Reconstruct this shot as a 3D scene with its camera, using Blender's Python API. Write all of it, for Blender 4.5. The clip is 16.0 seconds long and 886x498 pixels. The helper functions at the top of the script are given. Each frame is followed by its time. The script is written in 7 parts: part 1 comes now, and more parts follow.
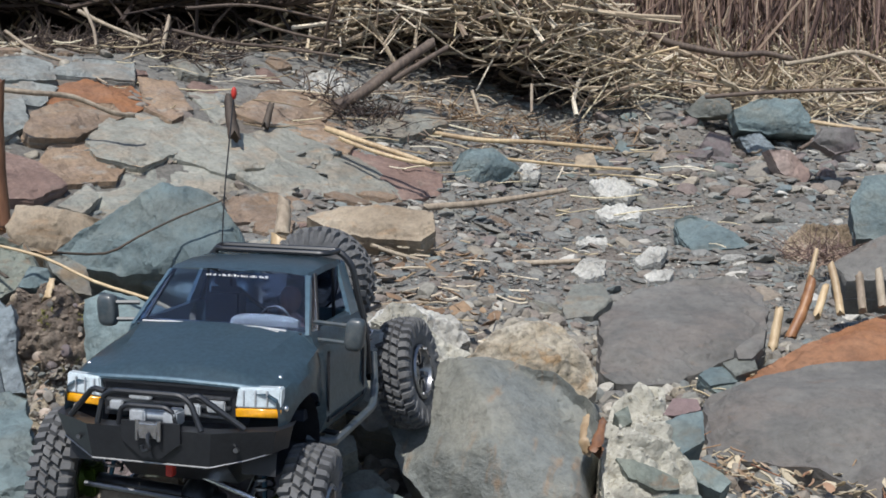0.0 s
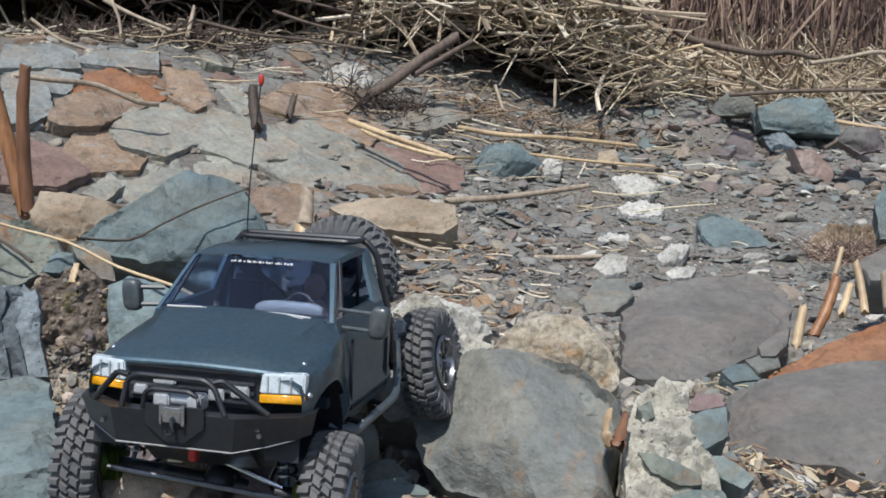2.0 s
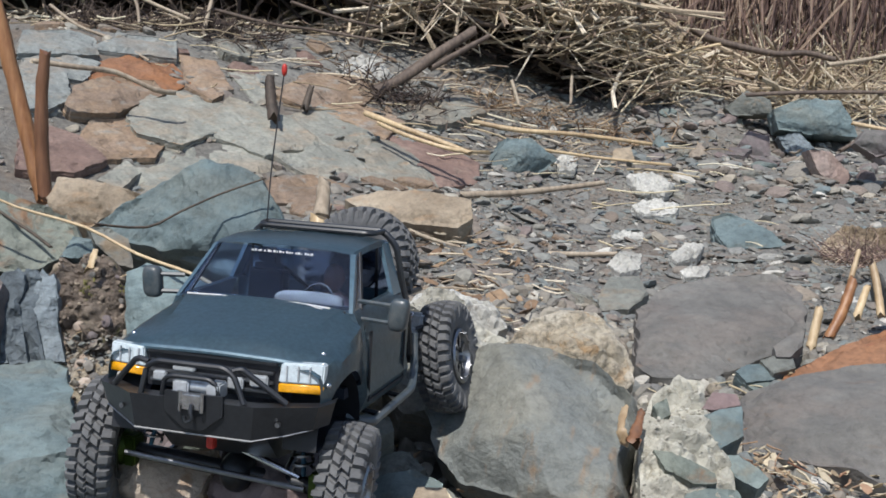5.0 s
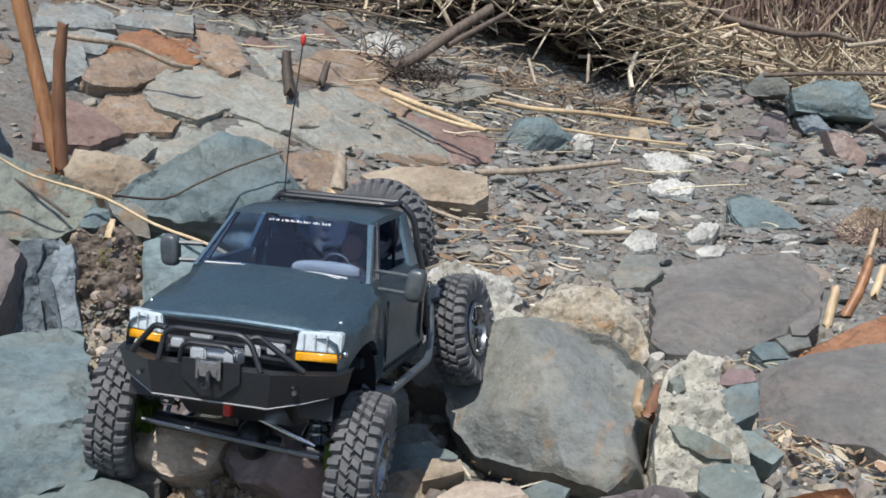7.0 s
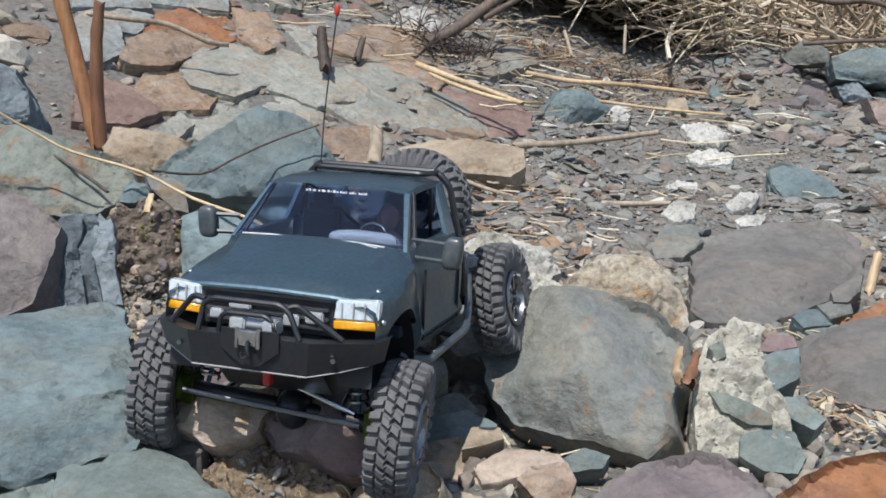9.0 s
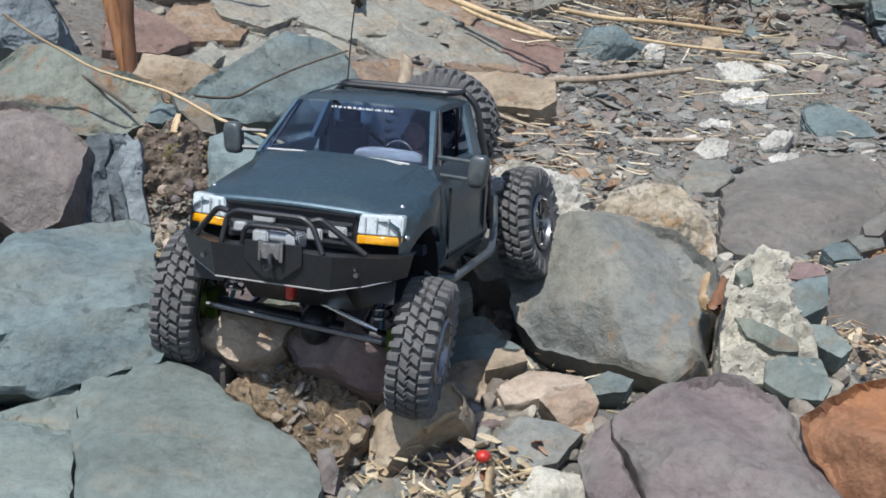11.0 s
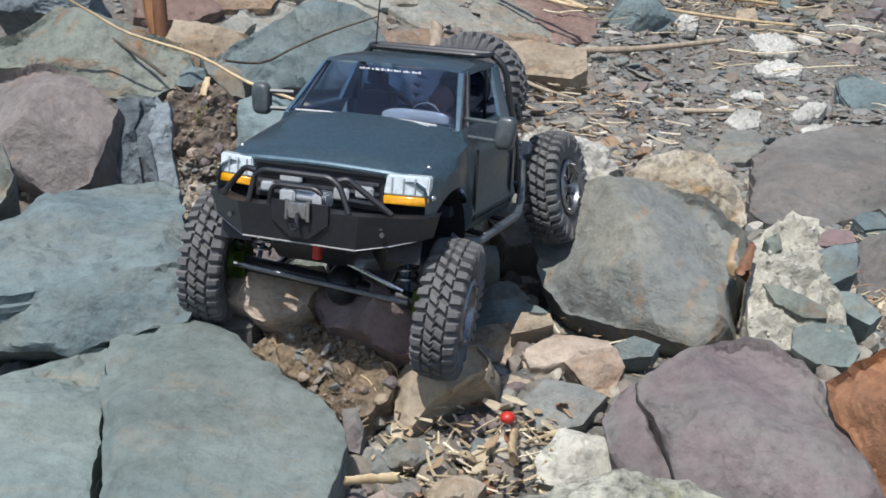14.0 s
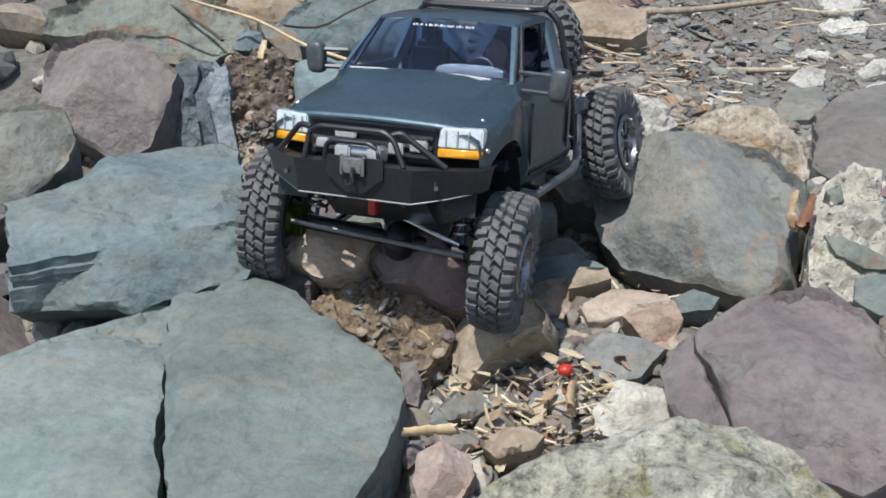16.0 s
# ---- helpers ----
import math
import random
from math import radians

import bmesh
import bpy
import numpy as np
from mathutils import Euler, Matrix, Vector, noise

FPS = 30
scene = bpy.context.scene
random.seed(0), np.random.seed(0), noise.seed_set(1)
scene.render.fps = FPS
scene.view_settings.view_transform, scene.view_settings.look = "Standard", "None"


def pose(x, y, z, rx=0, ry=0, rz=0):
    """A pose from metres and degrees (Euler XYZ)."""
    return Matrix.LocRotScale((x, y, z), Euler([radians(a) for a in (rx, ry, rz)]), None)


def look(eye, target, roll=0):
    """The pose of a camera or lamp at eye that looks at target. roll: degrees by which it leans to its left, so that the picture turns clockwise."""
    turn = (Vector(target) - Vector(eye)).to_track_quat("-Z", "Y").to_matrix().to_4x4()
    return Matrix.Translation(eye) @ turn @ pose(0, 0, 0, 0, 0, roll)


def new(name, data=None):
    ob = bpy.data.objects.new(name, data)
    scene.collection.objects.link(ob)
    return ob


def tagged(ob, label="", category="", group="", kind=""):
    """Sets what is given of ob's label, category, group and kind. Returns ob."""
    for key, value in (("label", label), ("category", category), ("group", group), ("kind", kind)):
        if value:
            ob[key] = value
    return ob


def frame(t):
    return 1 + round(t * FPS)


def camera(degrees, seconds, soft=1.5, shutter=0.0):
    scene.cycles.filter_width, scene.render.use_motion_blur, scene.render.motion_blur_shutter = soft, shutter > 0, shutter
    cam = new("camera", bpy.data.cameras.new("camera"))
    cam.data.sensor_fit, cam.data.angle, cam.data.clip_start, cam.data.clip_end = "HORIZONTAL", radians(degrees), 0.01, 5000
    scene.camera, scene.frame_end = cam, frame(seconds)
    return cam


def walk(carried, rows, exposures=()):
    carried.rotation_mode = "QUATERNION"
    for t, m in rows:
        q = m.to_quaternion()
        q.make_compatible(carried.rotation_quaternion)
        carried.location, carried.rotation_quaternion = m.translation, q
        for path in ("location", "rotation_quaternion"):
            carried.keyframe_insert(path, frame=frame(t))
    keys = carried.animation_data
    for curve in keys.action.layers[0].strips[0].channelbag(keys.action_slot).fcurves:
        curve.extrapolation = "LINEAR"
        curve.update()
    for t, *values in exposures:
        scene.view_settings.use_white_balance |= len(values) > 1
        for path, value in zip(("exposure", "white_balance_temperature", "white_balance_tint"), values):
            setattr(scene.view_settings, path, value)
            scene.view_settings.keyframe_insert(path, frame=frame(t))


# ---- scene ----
cam = camera(38.09, 16.0, soft=1.7)
PATH = [
    (0.0, pose(0.000, 0.000, 0.460, 81.00, -0.00, 0.00)),
    (0.5, pose(-0.002, -0.003, 0.458, 80.78, -0.23, 0.28)),
    (1.0, pose(-0.002, 0.000, 0.457, 80.93, -0.33, 0.40)),
    (1.5, pose(-0.003, 0.002, 0.458, 81.07, -0.61, 0.63)),
    (2.0, pose(-0.007, 0.003, 0.453, 80.81, -0.77, 0.97)),
    (2.5, pose(-0.008, 0.001, 0.452, 80.45, -1.05, 1.04)),
    (3.0, pose(-0.012, 0.001, 0.451, 80.44, -1.14, 1.15)),
    (3.5, pose(-0.015, 0.002, 0.452, 80.45, -1.59, 1.36)),
    (4.0, pose(-0.017, 0.003, 0.452, 80.62, -1.74, 1.41)),
    (6.5, pose(-0.018, -0.000, 0.447, 80.03, -2.24, 2.07)),
    (7.0, pose(-0.021, 0.001, 0.442, 79.65, -2.36, 2.31)),
    (7.5, pose(-0.025, 0.000, 0.438, 79.20, -2.42, 2.83)),
    (8.0, pose(-0.022, -0.001, 0.437, 79.30, -2.21, 2.91)),
    (8.5, pose(-0.021, -0.001, 0.437, 79.22, -1.86, 3.21)),
    (9.0, pose(-0.019, 0.001, 0.433, 78.57, -1.31, 3.86)),
    (9.5, pose(-0.019, 0.003, 0.423, 77.75, -1.22, 4.72)),
    (10.0, pose(-0.019, 0.002, 0.411, 76.82, -1.63, 5.19)),
    (12.5, pose(0.001, 0.007, 0.401, 75.60, -1.99, 5.65)),
    (13.0, pose(-0.005, 0.007, 0.396, 75.27, -2.15, 6.28)),
    (13.5, pose(-0.006, 0.003, 0.396, 75.24, -2.04, 6.43)),
    (14.0, pose(-0.007, 0.001, 0.394, 74.85, -1.93, 6.86)),
    (14.5, pose(-0.007, -0.001, 0.392, 74.78, -1.84, 7.05)),
    (15.0, pose(-0.006, -0.002, 0.387, 74.15, -2.01, 7.41)),
    (15.5, pose(0.001, -0.014, 0.383, 74.00, -1.43, 7.71)),
    (16.0, pose(0.003, -0.005, 0.378, 73.56, -0.37, 9.42)),
]
walk(cam, PATH, [(0.0, -0.10), (4.2, -0.09), (6.4, 0.06), (16.0, 0.06)])

from mathutils.geometry import delaunay_2d_cdt

# ---- light ----
SUN_EL, SUN_AZ = 60.5, -161.0   # degrees above the horizon; from +y towards +x
world = bpy.data.worlds.new("world")
scene.world = world
world.use_nodes = True
wn = world.node_tree
sky = wn.nodes.new("ShaderNodeTexSky")
sky.sky_type, sky.sun_disc = "NISHITA", False
sky.sun_elevation, sky.sun_rotation = radians(SUN_EL), radians(SUN_AZ)
wn.links.new(sky.outputs[0], wn.nodes["Background"].inputs[0])
wn.nodes["Background"].inputs[1].default_value = 0.15
sun = new("sun", bpy.data.lights.new("sun", "SUN"))
sun.data.energy, sun.data.angle, sun.data.color = 5.0, radians(0.5), (1.0, 0.97, 0.935)
sun.matrix_world = look((math.sin(radians(SUN_AZ)) * math.cos(radians(SUN_EL)) * 9,
                         math.cos(radians(SUN_AZ)) * math.cos(radians(SUN_EL)) * 9,
                         math.sin(radians(SUN_EL)) * 9), (0, 0, 0))


# ---- materials ----
def nodes_of(name):
    m = bpy.data.materials.new(name)
    m.use_nodes = True
    nt = m.node_tree
    return m, nt, nt.nodes["Principled BSDF"]


def node(nt, kind, inputs=None, **props):
    n = nt.nodes.new(kind)
    for k, v in props.items():
        exec_set(n, k, v)
    for k, v in (inputs or {}).items():
        if isinstance(v, bpy.types.NodeSocket):
            nt.links.new(v, n.inputs[k])
        else:
            n.inputs[k].default_value = v
    return n


def exec_set(n, k, v):
    if k == "operation":
        n.operation = v
    elif k == "blend_type":
        n.blend_type = v
    elif k == "data_type":
        n.data_type = v
    elif k == "feature":
        n.feature = v


def ramp(nt, fac, stops):
    r = nt.nodes.new("ShaderNodeValToRGB")
    nt.links.new(fac, r.inputs[0])
    els = r.color_ramp.elements
    while len(els) < len(stops):
        els.new(0.5)
    for e, (p, c) in zip(els, stops):
        e.position, e.color = p, (*c, 1) if len(c) == 3 else c
    return r.outputs[0]


def mixc(nt, fac, a, b, blend="MIX"):
    n = nt.nodes.new("ShaderNodeMix")
    n.data_type, n.blend_type = "RGBA", blend
    for sock, v in ((n.inputs[0], fac), (n.inputs[6], a), (n.inputs[7], b)):
        if isinstance(v, bpy.types.NodeSocket):
            nt.links.new(v, sock)
        else:
            sock.default_value = v if not isinstance(v, tuple) else ((*v, 1) if len(v) == 3 else v)
    return n.outputs[2]


def varied_coords(nt, spread=37.0):
    """Object coordinates, shifted by a random amount for each object."""
    tc = nt.nodes.new("ShaderNodeTexCoord")
    oi = nt.nodes.new("ShaderNodeObjectInfo")
    mul = node(nt, "ShaderNodeMath", {0: oi.outputs["Random"], 1: spread}, operation="MULTIPLY")
    add = node(nt, "ShaderNodeVectorMath", {0: tc.outputs["Object"], 1: mul.outputs[0]}, operation="ADD")
    return add.outputs[0], oi.outputs["Random"]


def noise_tex(nt, vec, scale, detail=5.0, rough=0.55, stretch=None):
    if stretch:
        mp = node(nt, "ShaderNodeMapping", {"Vector": vec, "Scale": stretch})
        vec = mp.outputs[0]
    n = node(nt, "ShaderNodeTexNoise", {"Vector": vec, "Scale": scale, "Detail": detail, "Roughness": rough})
    return n.outputs[0]


def stone_material(name, dark, base, light, stain, stain_at=0.6, speck=0.25, bump=0.5, strata=0.5, patch=None, rough=0.78, grain=(1.0, 2.6, 9.0)):
    m, nt, bs = nodes_of(name)
    co, rnd = varied_coords(nt)
    big = noise_tex(nt, co, 6.0, 6.0)
    col = ramp(nt, big, [(0.3, dark), (0.5, base), (0.72, light)])
    if patch:
        wide = noise_tex(nt, co, 5.5, 7.0, 0.66, (1.0, 1.5, 1.0))
        col = mixc(nt, ramp(nt, wide, [(0.47, (0, 0, 0)), (0.60, (0.75, 0.75, 0.75))]), col, patch)
    streak = noise_tex(nt, co, 9.0, 6.0, 0.6, grain)
    st = ramp(nt, streak, [(stain_at, (0, 0, 0)), (stain_at + 0.14, (1, 1, 1))])
    col = mixc(nt, st, col, stain)
    mott = noise_tex(nt, co, 19.0, 7.0, 0.68)
    mo = ramp(nt, mott, [(0.28, (0.62, 0.62, 0.63)), (0.48, (1, 1, 1)), (0.70, (1.28, 1.27, 1.24))])
    col = mixc(nt, 0.55, col, mo, "MULTIPLY")
    fine = noise_tex(nt, co, 75.0, 8.0, 0.72)
    gr = ramp(nt, fine, [(0.3, (max(0.05, 1 - speck * 1.5),) * 3), (0.5, (1, 1, 1)), (0.75, (1 + speck,) * 3)])
    col = mixc(nt, 1.0, col, gr, "MULTIPLY")
    scuff = noise_tex(nt, co, 16.0, 10.0, 0.78, (1.0, 1.9, 1.0))
    sc = ramp(nt, scuff, [(0.60, (0, 0, 0)), (0.72, (0.35, 0.35, 0.35))])
    col = mixc(nt, sc, col, tuple(min(0.62, c * 1.45 + 0.05) for c in light))
    warp = node(nt, "ShaderNodeVectorMath", {0: co, 1: node(nt, "ShaderNodeTexNoise", {"Vector": co, "Scale": 6.0, "Detail": 4.0}).outputs[1]}, operation="ADD")
    vor = node(nt, "ShaderNodeTexVoronoi", {"Vector": warp.outputs[0], "Scale": 2.6}, feature="DISTANCE_TO_EDGE")
    ck = ramp(nt, vor.outputs["Distance"], [(0.0, (0.3, 0.3, 0.3)), (0.018, (1, 1, 1))])
    col = mixc(nt, 0.2, col, ck, "MULTIPLY")
    seam = noise_tex(nt, co, 5.0, 5.0, 0.55, (1.0, 1.7, 2.2))
    sm = ramp(nt, seam, [(0.482, (1, 1, 1)), (0.5, (0.42, 0.41, 0.4)), (0.512, (1, 1, 1))])
    col = mixc(nt, 0.06, col, sm, "MULTIPLY")
    pits = node(nt, "ShaderNodeTexVoronoi", {"Vector": warp.outputs[0], "Scale": 46.0})
    pt = ramp(nt, pits.outputs["Distance"], [(0.10, (0.6, 0.6, 0.6)), (0.26, (1, 1, 1))])
    col = mixc(nt, 0.35, col, pt, "MULTIPLY")
    hue = node(nt, "ShaderNodeMapRange", {0: rnd, 3: 0.88, 4: 1.12})
    tint = node(nt, "ShaderNodeHueSaturation", {"Color": col, "Value": hue.outputs[0]})
    nt.links.new(tint.outputs[0], bs.inputs["Base Color"])
    bs.inputs["Roughness"].default_value = rough
    layer = noise_tex(nt, co, 5.0, 6.0, 0.6, (1.5, 1.5, 11.0))
    med = noise_tex(nt, co, 30.0, 8.0, 0.65)
    b1 = node(nt, "ShaderNodeBump", {"Height": layer, "Strength": strata * 0.5, "Distance": 0.02})
    b2 = node(nt, "ShaderNodeBump", {"Height": med, "Strength": bump, "Distance": 0.022, "Normal": b1.outputs[0]})
    b3 = node(nt, "ShaderNodeBump", {"Height": fine, "Strength": bump * 0.6, "Distance": 0.004, "Normal": b2.outputs[0]})
    b4 = node(nt, "ShaderNodeBump", {"Height": sm, "Strength": 0.15, "Distance": 0.004, "Normal": b3.outputs[0]})
    nt.links.new(b4.outputs[0], bs.inputs["Normal"])
    return m


MAT = {}
STONES = (
    ("slate_blue", (0.086, 0.118, 0.126), (0.119, 0.163, 0.170), (0.156, 0.202, 0.204), (0.136, 0.133, 0.109), 0.62, 0.22, 0.45, 0.5, (0.141, 0.162, 0.150)),
    ("slate_teal", (0.116, 0.152, 0.146), (0.143, 0.179, 0.171), (0.177, 0.207, 0.195), (0.177, 0.177, 0.146), 0.55, 0.18, 0.35, 0.3, (0.131, 0.155, 0.141)),
    ("slate_grey", (0.108, 0.115, 0.104), (0.155, 0.162, 0.144), (0.202, 0.205, 0.180), (0.194, 0.148, 0.097), 0.56, 0.22, 0.45, 0.4, (0.178, 0.158, 0.130)),
    ("slate_mottled", (0.124, 0.129, 0.114), (0.176, 0.179, 0.156), (0.226, 0.225, 0.197), (0.225, 0.165, 0.112), 0.57, 0.22, 0.5, 0.45, (0.150, 0.166, 0.162), 0.78, (4.6, 1.1, 3.0)),
    ("plum", (0.120, 0.086, 0.086), (0.165, 0.117, 0.114), (0.215, 0.168, 0.160), (0.190, 0.170, 0.155), 0.64, 0.18, 0.35, 0.3, (0.150, 0.118, 0.112)),
    ("quartzite", (0.290, 0.225, 0.170), (0.420, 0.350, 0.285), (0.530, 0.470, 0.410), (0.330, 0.215, 0.140), 0.56, 0.25, 0.6, 0.3, (0.360, 0.270, 0.200)),
    ("slate_green", (0.092, 0.112, 0.098), (0.142, 0.162, 0.138), (0.196, 0.208, 0.174), (0.200, 0.120, 0.070), 0.54, 0.25, 0.5, 0.7),
    ("slate_brown", (0.086, 0.084, 0.078), (0.117, 0.113, 0.104), (0.155, 0.150, 0.137), (0.150, 0.112, 0.086), 0.62, 0.18, 0.35, 0.4, (0.130, 0.115, 0.102)),
    ("brown_slate_pale", (0.125, 0.108, 0.102), (0.170, 0.148, 0.139), (0.218, 0.192, 0.178), (0.190, 0.135, 0.100), 0.60, 0.22, 0.5, 0.4, (0.165, 0.152, 0.146)),
    ("slate_dark", (0.090, 0.112, 0.128), (0.142, 0.172, 0.190), (0.190, 0.224, 0.242), (0.075, 0.086, 0.096), 0.62, 0.3, 0.6, 1.0),
    ("purple", (0.109, 0.089, 0.090), (0.147, 0.121, 0.121), (0.185, 0.160, 0.155), (0.138, 0.136, 0.124), 0.58, 0.2, 0.4, 0.3, (0.134, 0.134, 0.125)),
    ("rust", (0.145, 0.065, 0.030), (0.230, 0.100, 0.042), (0.290, 0.150, 0.082), (0.200, 0.075, 0.040), 0.58, 0.25, 0.45, 0.3, (0.220, 0.112, 0.062)),
    ("rust_grey", (0.160, 0.112, 0.075), (0.228, 0.158, 0.103), (0.272, 0.208, 0.146), (0.246, 0.222, 0.190), 0.55, 0.25, 0.5, 0.4, (0.220, 0.165, 0.125)),
    ("red_slab", (0.122, 0.082, 0.068), (0.168, 0.110, 0.090), (0.212, 0.148, 0.122), (0.256, 0.200, 0.160), 0.62, 0.2, 0.4, 0.3),
    ("slab_grey", (0.165, 0.168, 0.146), (0.226, 0.229, 0.198), (0.288, 0.288, 0.250), (0.328, 0.238, 0.156), 0.60, 0.22, 0.5, 0.4, (0.250, 0.212, 0.162)),
    ("slab_blue", (0.152, 0.166, 0.160), (0.206, 0.222, 0.212), (0.266, 0.280, 0.262), (0.295, 0.221, 0.156), 0.60, 0.22, 0.5, 0.4, (0.230, 0.205, 0.170)),
    ("pink", (0.216, 0.152, 0.132), (0.288, 0.212, 0.184), (0.352, 0.288, 0.256), (0.264, 0.200, 0.152), 0.60, 0.2, 0.35, 0.3),
    ("tan", (0.205, 0.160, 0.111), (0.295, 0.242, 0.176), (0.377, 0.324, 0.250), (0.295, 0.197, 0.115), 0.58, 0.22, 0.4, 0.3),
    ("tan_rough", (0.255, 0.205, 0.140), (0.390, 0.335, 0.245), (0.520, 0.470, 0.385), (0.400, 0.260, 0.130), 0.55, 0.4, 0.9, 0.4, (0.500, 0.460, 0.380)),
    ("concrete", (0.230, 0.235, 0.180), (0.370, 0.365, 0.295), (0.540, 0.530, 0.455), (0.215, 0.210, 0.105), 0.54, 0.7, 1.0, 0.1, (0.300, 0.300, 0.250)),
    ("concrete_white", (0.290, 0.275, 0.225), (0.400, 0.385, 0.325), (0.490, 0.480, 0.420), (0.270, 0.240, 0.175), 0.58, 0.25, 0.6, 0.1, (0.330, 0.320, 0.270)),
    ("limestone", (0.318, 0.310, 0.280), (0.454, 0.446, 0.408), (0.545, 0.537, 0.500), (0.333, 0.295, 0.235), 0.62, 0.25, 0.8, 0.1),
    ("soil", (0.095, 0.072, 0.056), (0.175, 0.138, 0.108), (0.25, 0.205, 0.155), (0.13, 0.135, 0.03), 0.60, 0.6, 1.0, 0.1),
    ("soil_dry", (0.13, 0.095, 0.06), (0.245, 0.185, 0.12), (0.36, 0.29, 0.20), (0.26, 0.25, 0.22), 0.58, 0.5, 1.0, 0.1),
)
for spec in STONES:
    MAT[spec[0]] = stone_material(*spec)


def island_material(name, stops, rough=0.85, bump=0.3):
    """Loose pieces, each in a colour of its own."""
    m, nt, bs = nodes_of(name)
    geo = nt.nodes.new("ShaderNodeNewGeometry")
    col = ramp(nt, geo.outputs["Random Per Island"], stops)
    tc = nt.nodes.new("ShaderNodeTexCoord")
    fine = noise_tex(nt, tc.outputs["Object"], 90.0, 6.0, 0.7)
    gr = ramp(nt, fine, [(0.3, (0.6, 0.6, 0.6)), (0.55, (1, 1, 1)), (0.8, (1.2, 1.2, 1.2))])
    col = mixc(nt, 1.0, col, gr, "MULTIPLY")
    nt.links.new(col, bs.inputs["Base Color"])
    bs.inputs["Roughness"].default_value = rough
    b = node(nt, "ShaderNodeBump", {"Height": fine, "Strength": bump, "Distance": 0.004})
    nt.links.new(b.outputs[0], bs.inputs["Normal"])
    return m


MAT["gravel"] = island_material("gravel", [
    (0.0, (0.18, 0.17, 0.15)), (0.2, (0.225, 0.205, 0.172)), (0.36, (0.18, 0.15, 0.13)), (0.55, (0.265, 0.235, 0.185)),
    (0.7, (0.16, 0.175, 0.17)), (0.86, (0.31, 0.28, 0.225)), (1.0, (0.44, 0.415, 0.36))])
MAT["flat_gravel"] = island_material("flat_gravel", [
    (0.0, (0.150, 0.152, 0.143)), (0.22, (0.185, 0.184, 0.170)), (0.38, (0.172, 0.142, 0.118)), (0.55, (0.195, 0.170, 0.142)), (0.78, (0.165, 0.188, 0.182)),
    (0.94, (0.26, 0.245, 0.21)), (1.0, (0.50, 0.48, 0.43))])
MAT["white_crumbs"] = island_material("white_crumbs", [
    (0.0, (0.24, 0.22, 0.17)), (0.4, (0.36, 0.34, 0.285)), (0.8, (0.45, 0.43, 0.37)), (1.0, (0.52, 0.50, 0.44))])
MAT["crumbs"] = island_material("crumbs", [
    (0.0, (0.17, 0.132, 0.10)), (0.5, (0.20, 0.16, 0.125)), (0.85, (0.235, 0.19, 0.145)), (1.0, (0.30, 0.25, 0.19))])
MAT["moss"] = island_material("moss", [
    (0.0, (0.10, 0.10, 0.03)), (0.5, (0.17, 0.165, 0.045)), (1.0, (0.25, 0.22, 0.09))])
# twig browns darkened to carry the shade under the drift; also the dark roots
MAT["drift_shade_and_roots"] = island_material("drift_shade_and_roots", [
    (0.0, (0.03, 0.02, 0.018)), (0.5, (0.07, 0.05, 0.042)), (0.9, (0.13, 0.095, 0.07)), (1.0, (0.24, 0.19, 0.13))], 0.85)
MAT["rubble"] = island_material("rubble", [
    (0.0, (0.15, 0.155, 0.15)), (0.16, (0.18, 0.145, 0.115)), (0.32, (0.155, 0.19, 0.195)), (0.48, (0.25, 0.21, 0.165)), (0.62, (0.165, 0.13, 0.125)),
    (0.78, (0.22, 0.225, 0.21)), (0.9, (0.30, 0.26, 0.20)), (1.0, (0.50, 0.48, 0.43))], 0.85, 0.5)
MAT["straw"] = island_material("straw", [
    (0.0, (0.22, 0.165, 0.105)), (0.25, (0.40, 0.32, 0.20)), (0.55, (0.52, 0.43, 0.28)), (0.8, (0.62, 0.54, 0.37)), (1.0, (0.72, 0.66, 0.51))], 0.7)
MAT["twigs"] = island_material("twigs", [
    (0.0, (0.16, 0.115, 0.085)), (0.3, (0.34, 0.27, 0.195)), (0.6, (0.45, 0.365, 0.255)), (0.85, (0.58, 0.49, 0.36)), (1.0, (0.68, 0.61, 0.49))], 0.8)
MAT["reeds"] = island_material("reeds", [
    (0.0, (0.08, 0.05, 0.045)), (0.35, (0.17, 0.11, 0.095)), (0.7, (0.29, 0.20, 0.155)), (0.9, (0.42, 0.31, 0.23)), (1.0, (0.55, 0.45, 0.35))], 0.8)
MAT["leaves"] = island_material("leaves", [
    (0.0, (0.12, 0.07, 0.04)), (0.4, (0.21, 0.135, 0.08)), (0.8, (0.32, 0.22, 0.13)), (1.0, (0.44, 0.33, 0.21))], 0.75)
MAT["chips"] = island_material("chips", [
    (0.0, (0.20, 0.09, 0.05)), (0.2, (0.30, 0.21, 0.125)), (0.5, (0.40, 0.325, 0.21)), (0.8, (0.50, 0.43, 0.31)), (1.0, (0.26, 0.13, 0.07))], 0.7)


